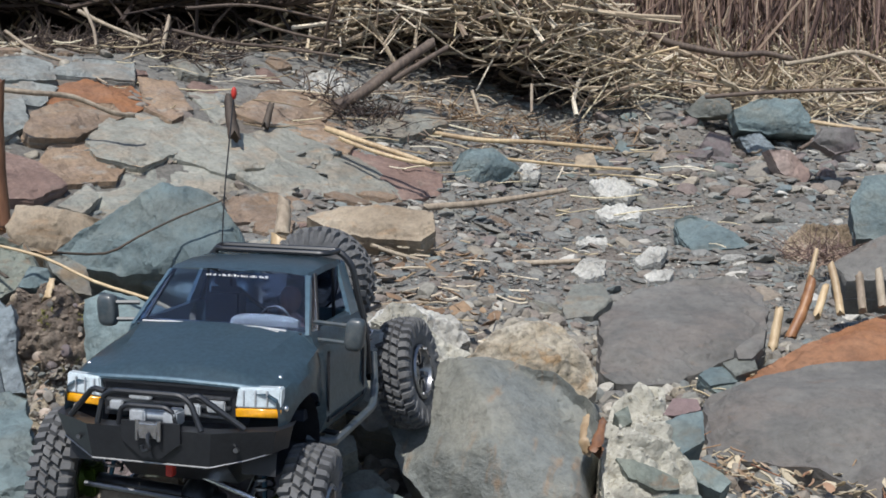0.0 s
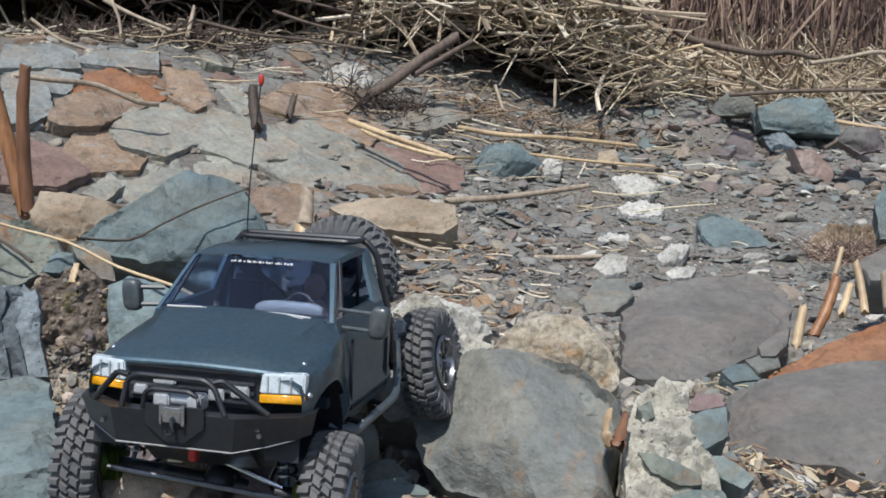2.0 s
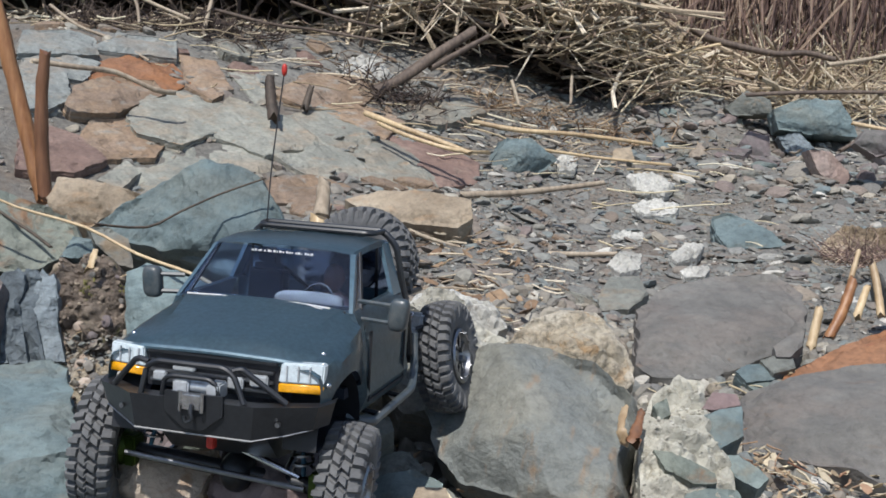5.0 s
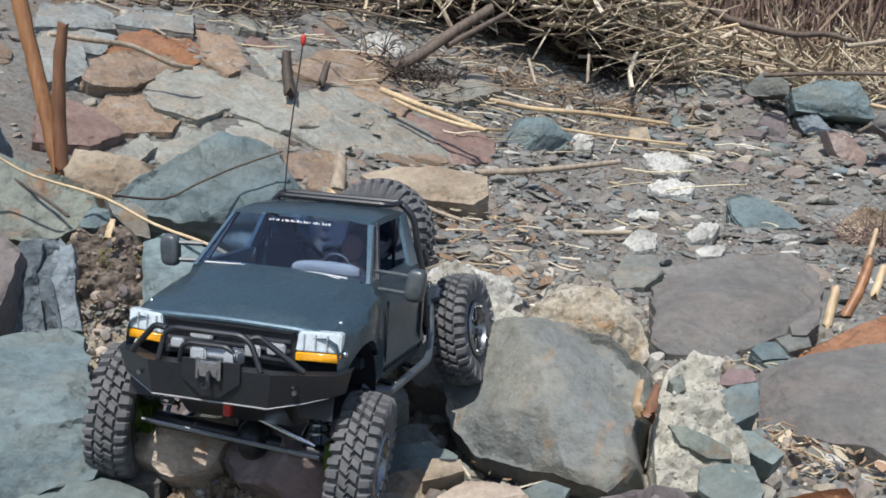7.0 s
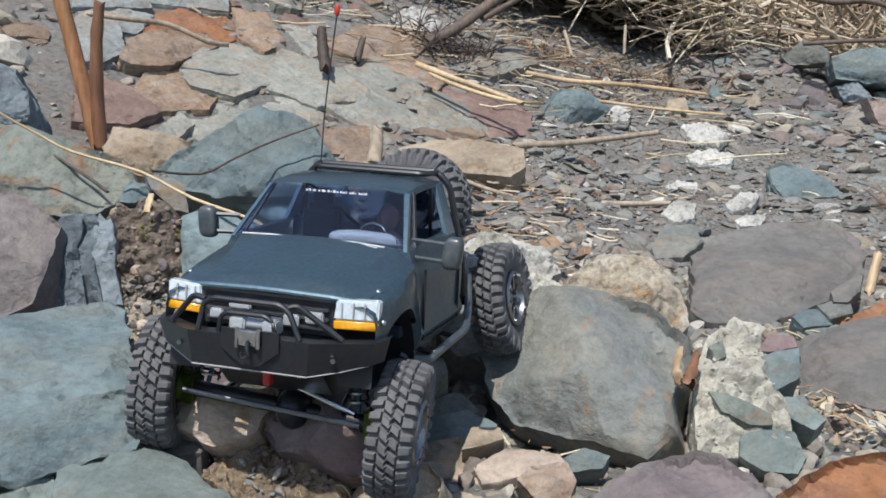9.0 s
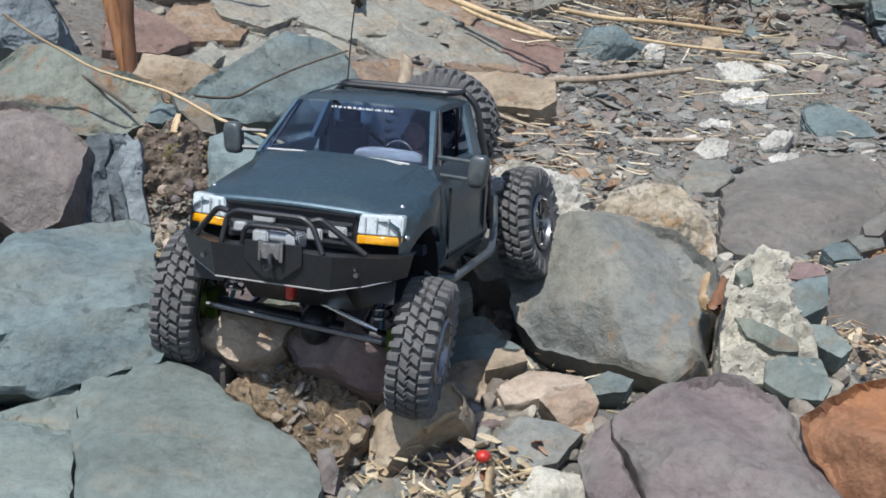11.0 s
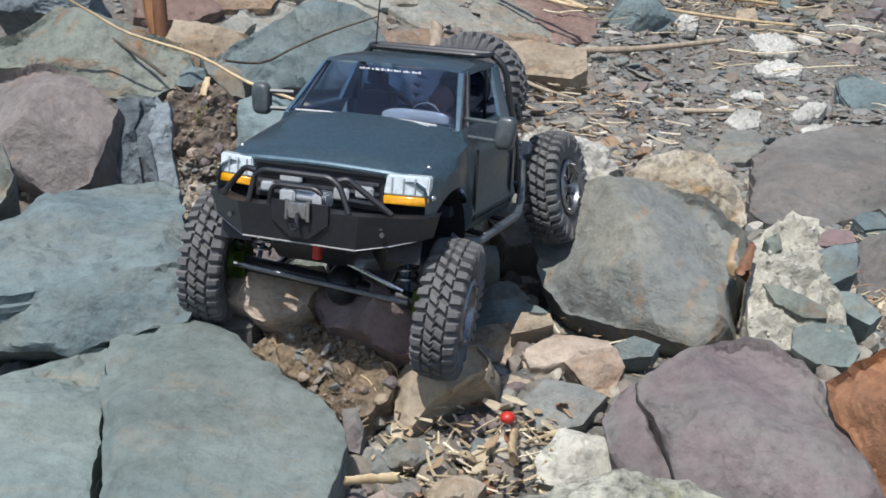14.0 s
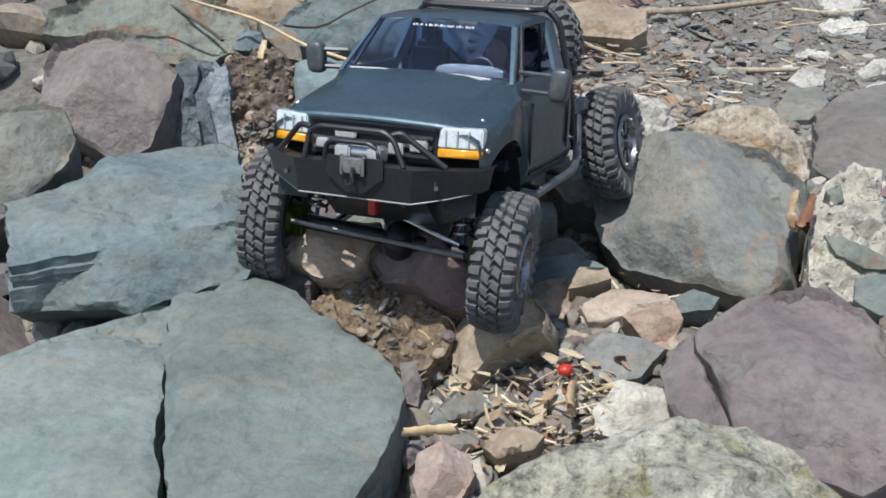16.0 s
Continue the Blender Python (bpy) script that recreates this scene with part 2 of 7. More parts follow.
def wood_material(name, dark, light, scale=1.0, rough=0.7):
    m, nt, bs = nodes_of(name)
    co, rnd = varied_coords(nt)
    grain = noise_tex(nt, co, 14.0 * scale, 6.0, 0.6, (6.0, 6.0, 0.7))
    patch = noise_tex(nt, co, 5.0, 4.0)
    col = ramp(nt, grain, [(0.3, dark), (0.7, light)])
    sh = ramp(nt, patch, [(0.35, (0.65, 0.6, 0.58)), (0.6, (1.05, 1.03, 1.0))])
    col = mixc(nt, 1.0, col, sh, "MULTIPLY")
    nt.links.new(col, bs.inputs["Base Color"])
    bs.inputs["Roughness"].default_value = rough
    b = node(nt, "ShaderNodeBump", {"Height": grain, "Strength": 0.4, "Distance": 0.004})
    nt.links.new(b.outputs[0], bs.inputs["Normal"])
    return m


MAT["bark"] = wood_material("bark", (0.055, 0.040, 0.032), (0.155, 0.118, 0.092))
MAT["grey_wood"] = wood_material("grey_wood", (0.22, 0.18, 0.13), (0.42, 0.36, 0.28))
MAT["cane"] = wood_material("cane", (0.19, 0.075, 0.03), (0.36, 0.19, 0.085), rough=0.45)
MAT["dark_cane"] = wood_material("dark_cane", (0.11, 0.05, 0.025), (0.24, 0.115, 0.055), rough=0.5)
MAT["pale_stem"] = wood_material("pale_stem", (0.38, 0.27, 0.15), (0.58, 0.47, 0.30), rough=0.5)
MAT["black_twig"] = wood_material("black_twig", (0.03, 0.025, 0.02), (0.10, 0.075, 0.055))


def ground_material():
    m, nt, bs = nodes_of("earth")
    tc = nt.nodes.new("ShaderNodeTexCoord")
    co = tc.outputs["Object"]
    big = noise_tex(nt, co, 1.3, 10.0, 0.68)
    col = ramp(nt, big, [(0.3, (0.132, 0.122, 0.108)), (0.5, (0.176, 0.171, 0.156)), (0.7, (0.206, 0.206, 0.192))])
    mud = noise_tex(nt, co, 2.3, 8.0, 0.7)
    col = mixc(nt, ramp(nt, mud, [(0.50, (0, 0, 0)), (0.62, (0.8, 0.8, 0.8))]), col, (0.155, 0.122, 0.094))
    fine = noise_tex(nt, co, 55.0, 9.0, 0.75)
    gr = ramp(nt, fine, [(0.3, (0.45, 0.43, 0.4)), (0.5, (1, 1, 1)), (0.72, (1.5, 1.45, 1.35))])
    col = mixc(nt, 1.0, col, gr, "MULTIPLY")
    nt.links.new(col, bs.inputs["Base Color"])
    bs.inputs["Roughness"].default_value = 0.95
    b = node(nt, "ShaderNodeBump", {"Height": fine, "Strength": 0.9, "Distance": 0.012})
    nt.links.new(b.outputs[0], bs.inputs["Normal"])
    return m


MAT["earth"] = ground_material()


# ---- ground ----
def step(a, b, x):
    k = min(1.0, max(0.0, (x - a) / (b - a)))
    return k * k * (3 - 2 * k)


def ground_z(x, y):
    """The lie of the land: a rubble flat, a slab bank that climbs to the far left, a low rise behind."""
    near = -0.165 + 0.068 * step(0.95, 1.28, y)
    right = near - 0.045 * step(2.1, 3.0, y) + 0.13 * step(3.9, 5.0, y) + 0.30 * max(0.0, min(y, 6.4) - 5.2)
    left = near + 0.08 * step(1.55, 2.1, y)
    k = step(-0.05, 0.35, x)
    right -= 0.025 * step(0.3, 0.5, x) * (1 - step(2.2, 3.0, y))
    z = left * (1 - k) + right * k
    z += 0.20 * step(-0.42, -0.8, x) * step(1.3, 1.75, y) * (1 - step(1.8, 2.3, y))
    bank = 0.088 - 0.30 * (x + 0.43) + 0.28 * (y - 4.07) - 0.16 * max(0.0, x + 0.2)
    bank = min(bank, 0.43)
    d = bank - z
    if d > -0.06:
        z = z + (d if d > 0.06 else (d + 0.06) ** 2 / 0.24)
    z += 0.05 * math.exp(-((x - 0.50) / 0.13) ** 2 - ((y - 1.98) / 0.15) ** 2)
    z += 0.08 * step(4.9, 5.6, y) * step(0.35, 0.65, x) * (1 - step(0.95, 1.2, x))
    z += 0.9 * step(6.2, 9.0, y)
    return min(z, 1.6)


def land_mesh(name, xs, ys, rough):
    vs, fs = [], []
    for y in ys:
        for x in xs:
            n = noise.fractal(Vector((x * 3, y * 3, 0)), 1.0, 2.0, 6) * rough
            vs.append((x, y, ground_z(x, y) + n))
    w = len(xs)
    for j in range(len(ys) - 1):
        for i in range(w - 1):
            a = j * w + i
            fs.append((a, a + 1, a + w + 1, a + w))
    me = bpy.data.meshes.new(name)
    me.from_pydata(vs, [], fs)
    me.polygons.foreach_set("use_smooth", [True] * len(fs))
    me.materials.append(MAT["earth"])
    return me


def spaced(segments):
    vals = []
    for a, b, n in segments:
        vals += [a + (b - a) * i / n for i in range(n)]
    return vals + [segments[-1][1]]


xs = spaced([(-400, -20, 8), (-20, -3, 14), (-3, 3, 170), (3, 20, 14), (20, 400, 8)])
ys = spaced([(-400, -10, 8), (-10, 0.4, 14), (0.4, 3.0, 90), (3.0, 7.0, 80), (7, 20, 14), (20, 600, 8)])
ground = tagged(new("ground", land_mesh("ground", xs, ys, 0.022)), "brown-grey gritty earth strewn with gravel", "ground", kind="structure")


# ---- rocks ----
def rock_mesh(outline, thick, bulge, seed, rough=0.026, crumbly=False):
    """A broken rock: a faceted face over the outline, split edges and a tapering back. Local z is the face's normal."""
    rnd = random.Random(seed)
    size = max(max(p[0] for p in outline) - min(p[0] for p in outline), max(p[1] for p in outline) - min(p[1] for p in outline))
    n_edge = 110 if size > 0.25 else (64 if size > 0.12 else 36)
    per = [math.dist(outline[i], outline[(i + 1) % len(outline)]) for i in range(len(outline))]
    total = sum(per)
    ring = []
    for i, (p, ln) in enumerate(zip(outline, per)):
        q = outline[(i + 1) % len(outline)]
        m = max(1, round(n_edge * ln / total))
        for k in range(m):
            f = k / m
            u, v = p[0] + (q[0] - p[0]) * f, p[1] + (q[1] - p[1]) * f
            w = noise.fractal(Vector((u / size * 9 + seed, v / size * 9, 0.3)), 0.8, 2.0, 4) * size * (0.02 + 0.25 * max(0.0, rough - 0.026))
            r = math.hypot(u, v) or 1
            ring.append((u + u / r * w, v + v / r * w))
    cu, cv = sum(p[0] for p in ring) / len(ring), sum(p[1] for p in ring) / len(ring)
    planes = []
    for k in range(7):
        a = 6.283 * (k + rnd.uniform(-0.4, 0.4)) / 7
        g = rnd.uniform(0.3, 2.2) * bulge / (size * 0.5)
        planes.append((math.cos(a) * g, math.sin(a) * g, rnd.uniform(0.7, 1.3) * bulge))
    n = len(ring)

    ra = np.array(ring)
    rb = np.roll(ra, -1, axis=0)
    rd = rb - ra
    rl = (rd ** 2).sum(axis=1) + 1e-12

    def edge_gap(u, v):
        p = np.array((u, v)) - ra
        t = np.clip((p * rd).sum(axis=1) / rl, 0.0, 1.0)
        return float(np.sqrt((((p - rd * t[:, None])) ** 2).sum(axis=1).min()))

    def inside(u, v):
        over = (ra[:, 1] > v) != (rb[:, 1] > v)
        y = np.where(over, rd[:, 1], 1.0)
        return bool((over & (u < rd[:, 0] * (v - ra[:, 1]) / y + ra[:, 0])).sum() % 2)

    soft = size * (0.022 if crumbly else 0.012)

    def face_h(u, v, gap):
        h = min(c - a * (u - cu) - b * (v - cv) for a, b, c in planes)
        h = max(h, -bulge * 0.4)
        q = Vector(((u + seed) / size * 4.0, v / size * 4.0, seed * 0.7))
        k = step(0.0, soft * 2.2, gap)
        low = max(0.0, 1 - gap / soft)
        if crumbly:
            h += noise.fractal(q, 1.0, 2.1, 3) * size * rough * 0.9
            cell = noise.voronoi(q * 1.7)[0]
            h += min(0.5, cell[1] - cell[0]) * size * rough * 1.3
            h += noise.fractal(q * 5.0, 0.8, 2.2, 3) * size * rough * 0.22
            return h * (0.35 + 0.65 * k) - low * low * soft * 0.45
        h += noise.fractal(q, 1.0, 2.1, 4) * size * rough * 0.55
        h += noise.fractal(q * 4.0, 0.6, 2.2, 4) * size * rough * 0.16
        # thin sheets split off the face, with sharp little steps, mostly towards the rim
        sheet = noise.fractal(q * 0.6 + Vector((3.1, 0.0, seed)), 1.0, 2.2, 3) + 0.45 * max(0.0, 1 - gap / (size * 0.14))
        for lift in (0.30, 0.46, 0.62):
            h -= step(lift, lift + 0.04, sheet) * size * rough * 0.40
        return h * (0.35 + 0.65 * k) - low * low * soft * 0.45

    grid = size / ((60 if crumbly else 56) if size > 0.19 else (30 if size > 0.10 else 11))
    points = [Vector(q) for q in ring]
    u0, u1 = min(q[0] for q in ring), max(q[0] for q in ring)
    v0, v1 = min(q[1] for q in ring), max(q[1] for q in ring)
    j = 0
    v = v0
    while v < v1:
        u = u0 + (grid * 0.5 if j % 2 else 0.0)
        while u < u1:
            w = (u + rnd.uniform(-0.25, 0.25) * grid, v + rnd.uniform(-0.25, 0.25) * grid)
            if inside(*w) and edge_gap(*w) > grid * 0.35:
                points.append(Vector(w))
            u += grid
        v += grid * 0.87
        j += 1
    tv, te, tf, ov, oe, of = delaunay_2d_cdt(points, [(i, (i + 1) % n) for i in range(n)], [], 1, 1e-6)
    where = {}
    for k, src in enumerate(ov):
        for s in src:
            where[s] = k
    vs = [(q.x, q.y, face_h(q.x, q.y, edge_gap(q.x, q.y))) for q in tv]
    fs = [tuple(f) for f in tf]
    last = [where[i] for i in range(n)]
    sides, d = [], -0.03
    layers = random.Random(seed * 3 + 1)
    while d > -0.62:
        s = 1.006 + layers.uniform(-0.014, 0.009) - 0.05 * max(0.0, -d - 0.35)
        deep = d - layers.uniform(0.05, 0.16)
        sides += [(s, d), (s - 0.002, deep)]
        d = deep - 0.006
    sides += [(0.9, -0.85), (0.65, -1.0)]
    for layer, (s, d) in enumerate(sides):
        here = []
        for (u, v) in ring:
            w = noise.fractal(Vector((u / size * 7, v / size * 7, layer // 2 * 0.9 + seed)), 0.7, 2.0, 4)
            k = s * (1 + 0.035 * w * min(1.0, -d * 6))
            here.append(len(vs))
            vs.append((cu + (u - cu) * k, cv + (v - cv) * k, d * thick * (1 + 0.05 * w) - bulge * 0.15 - soft * 0.4))
        for i in range(n):
            j = (i + 1) % n
            fs.append((last[i], here[i], here[j], last[j]))
        last = here
    vs.append((cu, cv, -thick * 1.02))
    for i in range(n):
        fs.append((last[i], len(vs) - 1, last[(i + 1) % n]))
    me = bpy.data.meshes.new("rock")
    me.from_pydata(vs, [], fs)
    bm = bmesh.new()
    bm.from_mesh(me)
    bmesh.ops.recalc_face_normals(bm, faces=bm.faces)
    bm.to_mesh(me)
    bm.free()
    me.polygons.foreach_set("use_smooth", [True] * len(me.polygons))
    me.set_sharp_from_angle(angle=radians(26))
    return me


CRUMBLY = ("soil", "soil_dry", "concrete", "concrete_white", "limestone", "tan_rough")
ROUGH = {"soil": 0.11, "soil_dry": 0.11, "concrete": 0.05, "concrete_white": 0.10, "limestone": 0.085, "tan_rough": 0.05, "slate_dark": 0.06}
rock_count = [0]


def rock(name, label, mat, centre, tilt, turn, thick, bulge, outline):
    rock_count[0] += 1
    lift = random.Random(rock_count[0])
    if name == "slab":
        outline = [(x * 1.12, y * 1.12) for x, y in outline]
        tilt, turn = tilt + lift.uniform(-2.5, 3.5), turn + lift.uniform(-5, 5)
        centre = (centre[0], centre[1], centre[2] + lift.uniform(-0.008, 0.010))
    me = rock_mesh(outline, thick, bulge, rock_count[0] * 1.37, ROUGH.get(mat, 0.028), mat in CRUMBLY)
    me.materials.append(MAT[mat])
    ob = new(name, me)
    ti, tu = radians(tilt), radians(turn)
    n = Vector((math.sin(tu) * math.cos(ti), -math.cos(tu) * math.cos(ti), math.sin(ti)))
    u = Vector((math.cos(tu), math.sin(tu), 0))
    v = n.cross(u)
    ob.matrix_world = Matrix(((u.x, v.x, n.x, centre[0]), (u.y, v.y, n.y, centre[1]), (u.z, v.z, n.z, centre[2]), (0, 0, 0, 1)))
    cat = {"slab": "slab", "soil_clod": "earth", "boulder": "boulder"}.get(name, "stone")
    group = {"slab": "paving slabs of the bank", "boulder": "boulders of the rubble"}.get(name, "loose stones")
    return tagged(ob, label, cat, group)


rock("boulder", "large rounded grey-green slate boulder with rusty streaks", "slate_mottled", (0.064, 1.49, -0.007), 48, -22, 0.22, 0.05,
     [(-0.161, 0.04), (-0.15, 0.064), (-0.106, 0.096), (-0.044, 0.118), (0.048, 0.107), (0.101, 0.069), (0.117, 0.036), (0.111, -0.029), (0.13, -0.07), (0.103, -0.107), (0.058, -0.1), (-0.022, -0.09), (-0.074, -0.085), (-0.118, -0.05)])
rock("boulder", "blue slate boulder split along a dark crack", "slate_blue", (-0.465, 2.14, 0.145), 38, -8, 0.26, 0.045,
     [(-0.194, -0.031), (-0.149, 0.015), (-0.051, 0.073), (-0.015, 0.097), (0.037, 0.092), (0.082, 0.07), (0.101, 0.037), (0.145, -0.022), (0.154, -0.06), (0.103, -0.062), (0.019, -0.076), (-0.079, -0.076), (-0.153, -0.057)])
rock("boulder", "lower slice of the cracked blue slate boulder", "slate_blue", (-0.411, 2.107, 0.063), 38, -8, 0.2, 0.012,
     [(-0.142, 0.016), (-0.051, 0.015), (0.035, 0.029), (0.087, 0.03), (0.085, -0.037), (0.033, -0.039), (-0.045, -0.015)])
rock("boulder", "blue-grey slate boulder with a lighter ragged foot", "slate_blue", (-0.358, 1.624, 0.04), 28, 0, 0.22, 0.035,
     [(-0.117, 0.099), (-0.092, 0.113), (-0.05, 0.103), (-0.004, 0.084), (0.058, 0.053), (0.104, 0.015), (0.119, -0.023), (0.108, -0.065), (0.079, -0.061), (0.037, -0.03), (0.02, -0.074), (0.012, -0.096), (-0.064, -0.083), (-0.093, -0.041), (-0.11, 0.015)])
rock("boulder", "broad flat-topped blue-green slate block", "slate_blue", (-0.546, 1.301, 0.033), 80, 8, 0.08, 0.008,
     [(-0.147, -0.024), (-0.089, 0.043), (-0.068, 0.103), (-0.017, 0.136), (0.057, 0.167), (0.081, 0.142), (0.109, 0.023), (0.128, -0.065), (0.065, -0.095), (0.014, -0.119), (-0.037, -0.139), (-0.097, -0.171)])
rock("boulder", "ledged front of a blue-green slate block", "slate_blue", (-0.503, 1.174, -0.013), 28, 6, 0.22, 0.012,
     [(-0.139, 0.005), (-0.068, 0.022), (-0.012, 0.032), (0.044, 0.044), (0.11, 0.058), (0.116, 0.01), (0.109, -0.006), (0.05, -0.025), (-0.004, -0.044), (-0.077, -0.045), (-0.132, -0.047)])
rock("boulder", "great flat pale blue-green slate slab", "slate_teal", (-0.318, 1.05, -0.066), 74, 0, 0.12, 0.012,
     [(-0.149, 0.116), (-0.131, 0.135), (-0.093, 0.167), (-0.024, 0.143), (0.012, 0.097), (0.061, 0.063), (0.097, 0.031), (0.116, -0.016), (0.118, -0.07), (0.107, -0.128), (0.097, -0.188), (-0.026, -0.233), (-0.075, -0.115), (-0.112, -0.009)])
rock("boulder", "pale blue-green slate slab split off along a crack", "slate_teal", (-0.51, 1.012, -0.085), 74, 0, 0.12, 0.008,
     [(-0.156, 0.009), (-0.094, 0.058), (-0.053, 0.097), (0.036, 0.167), (0.074, 0.052), (0.082, 0.01), (0.153, -0.185), (-0.038, -0.208)])
rock("stone", "smooth purple oval river stone", "plum", (-0.205, 1.195, -0.003), 38, -10, 0.09, 0.03,
     [(-0.069, 0.002), (-0.064, 0.027), (-0.043, 0.044), (-0.013, 0.045), (0.021, 0.026), (0.053, -0), (0.073, -0.015), (0.071, -0.028), (0.035, -0.035), (0.005, -0.031), (-0.022, -0.019), (-0.048, -0.019)])
rock("stone", "pale tan quartzite stone with a broken face", "quartzite", (-0.335, 1.235, 0.003), 42, -10, 0.07, 0.02,
     [(-0.073, 0.001), (-0.06, 0.019), (-0.031, 0.03), (0.059, 0.036), (0.066, 0.022), (0.057, -0.011), (0.042, -0.026), (0.014, -0.033), (-0.021, -0.023), (-0.056, -0.014)])
rock("boulder", "large flat purple-grey slate boulder", "purple", (0.152, 1.104, -0.042), 58, -12, 0.14, 0.025,
     [(-0.104, 0.024), (-0.074, 0.063), (-0.016, 0.096), (0.008, 0.093), (0.039, 0.073), (0.062, 0.047), (0.077, 0.012), (0.099, -0.015), (0.121, -0.063), (0.061, -0.126), (-0.044, -0.1), (-0.056, -0.067), (-0.075, -0.034), (-0.098, -0.001)])
rock("boulder", "cracked-off corner of a purple slate boulder", "purple", (0.054, 1.097, -0.069), 56, -20, 0.1, 0.012,
     [(-0.038, 0.012), (-0.031, 0.046), (-0.021, 0.061), (-0.013, 0.039), (0.015, 0.006), (0.037, -0.024), (0.053, -0.054), (0.021, -0.06), (-0.017, -0.024)])
rock("boulder", "rust-orange boulder with a dull red top", "rust", (0.272, 1.079, -0.013), 40, -20, 0.16, 0.04,
     [(-0.062, 0.011), (-0.038, 0.038), (-0.009, 0.059), (0.028, 0.07), (0.061, 0.033), (0.081, -0.064), (0.007, -0.087), (-0.023, -0.043), (-0.046, -0.022)])
rock("boulder", "rough pale lichen-spotted concrete lump", "concrete", (0.029, 0.902, -0.063), 66, 0, 0.1, 0.02,
     [(-0.152, -0.049), (-0.121, -0.007), (-0.088, 0.02), (-0.045, 0.041), (0.008, 0.06), (0.06, 0.058), (0.094, 0.038), (0.115, 0.006), (0.14, -0.013), (0.128, -0.065), (-0.146, -0.095)])
rock("stone", "tan angular stone in rubble", "tan", (-0.138, 1.179, -0.06), 42, -20, 0.07, 0.02,
     [(-0.032, -0.048), (-0.044, -0.008), (-0.04, 0.015), (-0.011, 0.037), (0.025, 0.045), (0.044, 0.029), (0.046, 0.011), (0.022, -0.003), (-0, -0.026), (-0.013, -0.059)])
rock("boulder", "wide brown-grey slate boulder under a rusty cap", "slate_brown", (0.531, 1.74, -0.054), 74, -10, 0.2, 0.02,
     [(-0.164, 0.012), (-0.148, 0.06), (-0.1, 0.094), (0.011, 0.157), (0.111, 0.182), (0.206, 0.208), (0.182, -0.015), (0.148, -0.198), (0.044, -0.173), (-0.014, -0.122), (-0.116, -0.105), (-0.159, -0.103)])
rock("boulder", "rust-orange sandstone slab lying on grey slate", "rust", (0.633, 1.994, -0.026), 74, -10, 0.07, 0.012,
     [(-0.158, -0.119), (-0.143, -0.07), (-0.075, 0.011), (-0.007, 0.074), (0.091, 0.154), (0.2, 0.197), (0.164, -0.009), (0.065, -0.038), (-0.039, -0.082), (-0.101, -0.121)])
rock("boulder", "flat brown-grey slate slab", "slate_brown", (0.402, 2.145, -0.017), 72, 0, 0.12, 0.012,
     [(-0.135, -0.035), (-0.131, 0.041), (-0.072, 0.122), (0.029, 0.182), (0.138, 0.204), (0.172, 0.122), (0.161, 0.022), (0.11, -0.071), (0.025, -0.124), (-0.026, -0.161), (-0.127, -0.169), (-0.15, -0.132)])
rock("boulder", "tan rough-grained boulder crusted with pale grit", "tan_rough", (0.141, 1.796, 0.018), 42, 0, 0.12, 0.03,
     [(-0.11, 0.001), (-0.062, 0.047), (-0.025, 0.059), (0.025, 0.059), (0.039, 0.049), (0.067, 0.002), (0.081, -0.052), (0.046, -0.074), (-0, -0.052), (-0.064, -0.034)])
rock("boulder", "angular grey slate rock", "slate_grey", (-0.074, 1.653, 0.014), 48, 15, 0.14, 0.02,
     [(-0.077, 0.032), (-0.024, 0.065), (0.041, 0.078), (0.072, 0.025), (0.074, -0.038), (0.012, -0.085), (-0.037, -0.065), (-0.063, -0.014)])
rock("stone", "square tan sandstone block", "tan", (-0.248, 2.044, 0.049), 22, 0, 0.1, 0.012,
     [(-0.053, -0.023), (-0.05, 0.031), (0.035, 0.038), (0.045, 0.019), (0.037, -0.035), (-0.012, -0.033)])
rock("stone", "pale grainy sandstone block", "tan_rough", (-0.168, 1.603, -0.007), 25, -10, 0.09, 0.01,
     [(-0.042, 0.011), (-0.009, 0.025), (0.025, 0.036), (0.034, 0.02), (0.034, -0.01), (0.018, -0.023), (-0.025, -0.035), (-0.04, -0.021)])
rock("stone", "brown sandstone lump in half shade", "tan", (-0.222, 1.616, -0.018), 25, -10, 0.08, 0.015,
     [(-0.022, 0.009), (-0.012, 0.021), (0.014, 0.026), (0.018, -0.007), (0.013, -0.026), (-0.013, -0.023)])
rock("stone", "flat purple-grey slate stone", "purple", (-0.213, 1.378, -0.001), 48, 0, 0.1, 0.02,
     [(-0.081, 0.006), (-0.054, 0.046), (-0.016, 0.053), (0.031, 0.04), (0.066, 0.015), (0.079, -0.014), (0.065, -0.049), (-0.023, -0.055), (-0.068, -0.042)])
rock("boulder", "upright slate splinter with split layers", "slate_dark", (-0.642, 1.601, 0.08), 26, -2, 0.07, 0.008,
     [(-0.032, -0.068), (-0.023, -0.022), (-0.019, 0.005), (-0.012, 0.031), (-0.003, 0.038), (0.004, 0.049), (0.014, 0.038), (0.022, -0.012), (0.041, -0.064)])
rock("boulder", "upright dark slate splinter beside others", "slate_dark", (-0.611, 1.611, 0.092), 26, 1, 0.07, 0.006,
     [(-0.003, -0.079), (-0.019, -0.027), (-0.025, 0.026), (-0.014, 0.039), (-0.006, 0.043), (0.004, 0.05), (0.014, 0.04), (0.014, -0.01), (0.032, -0.078)])
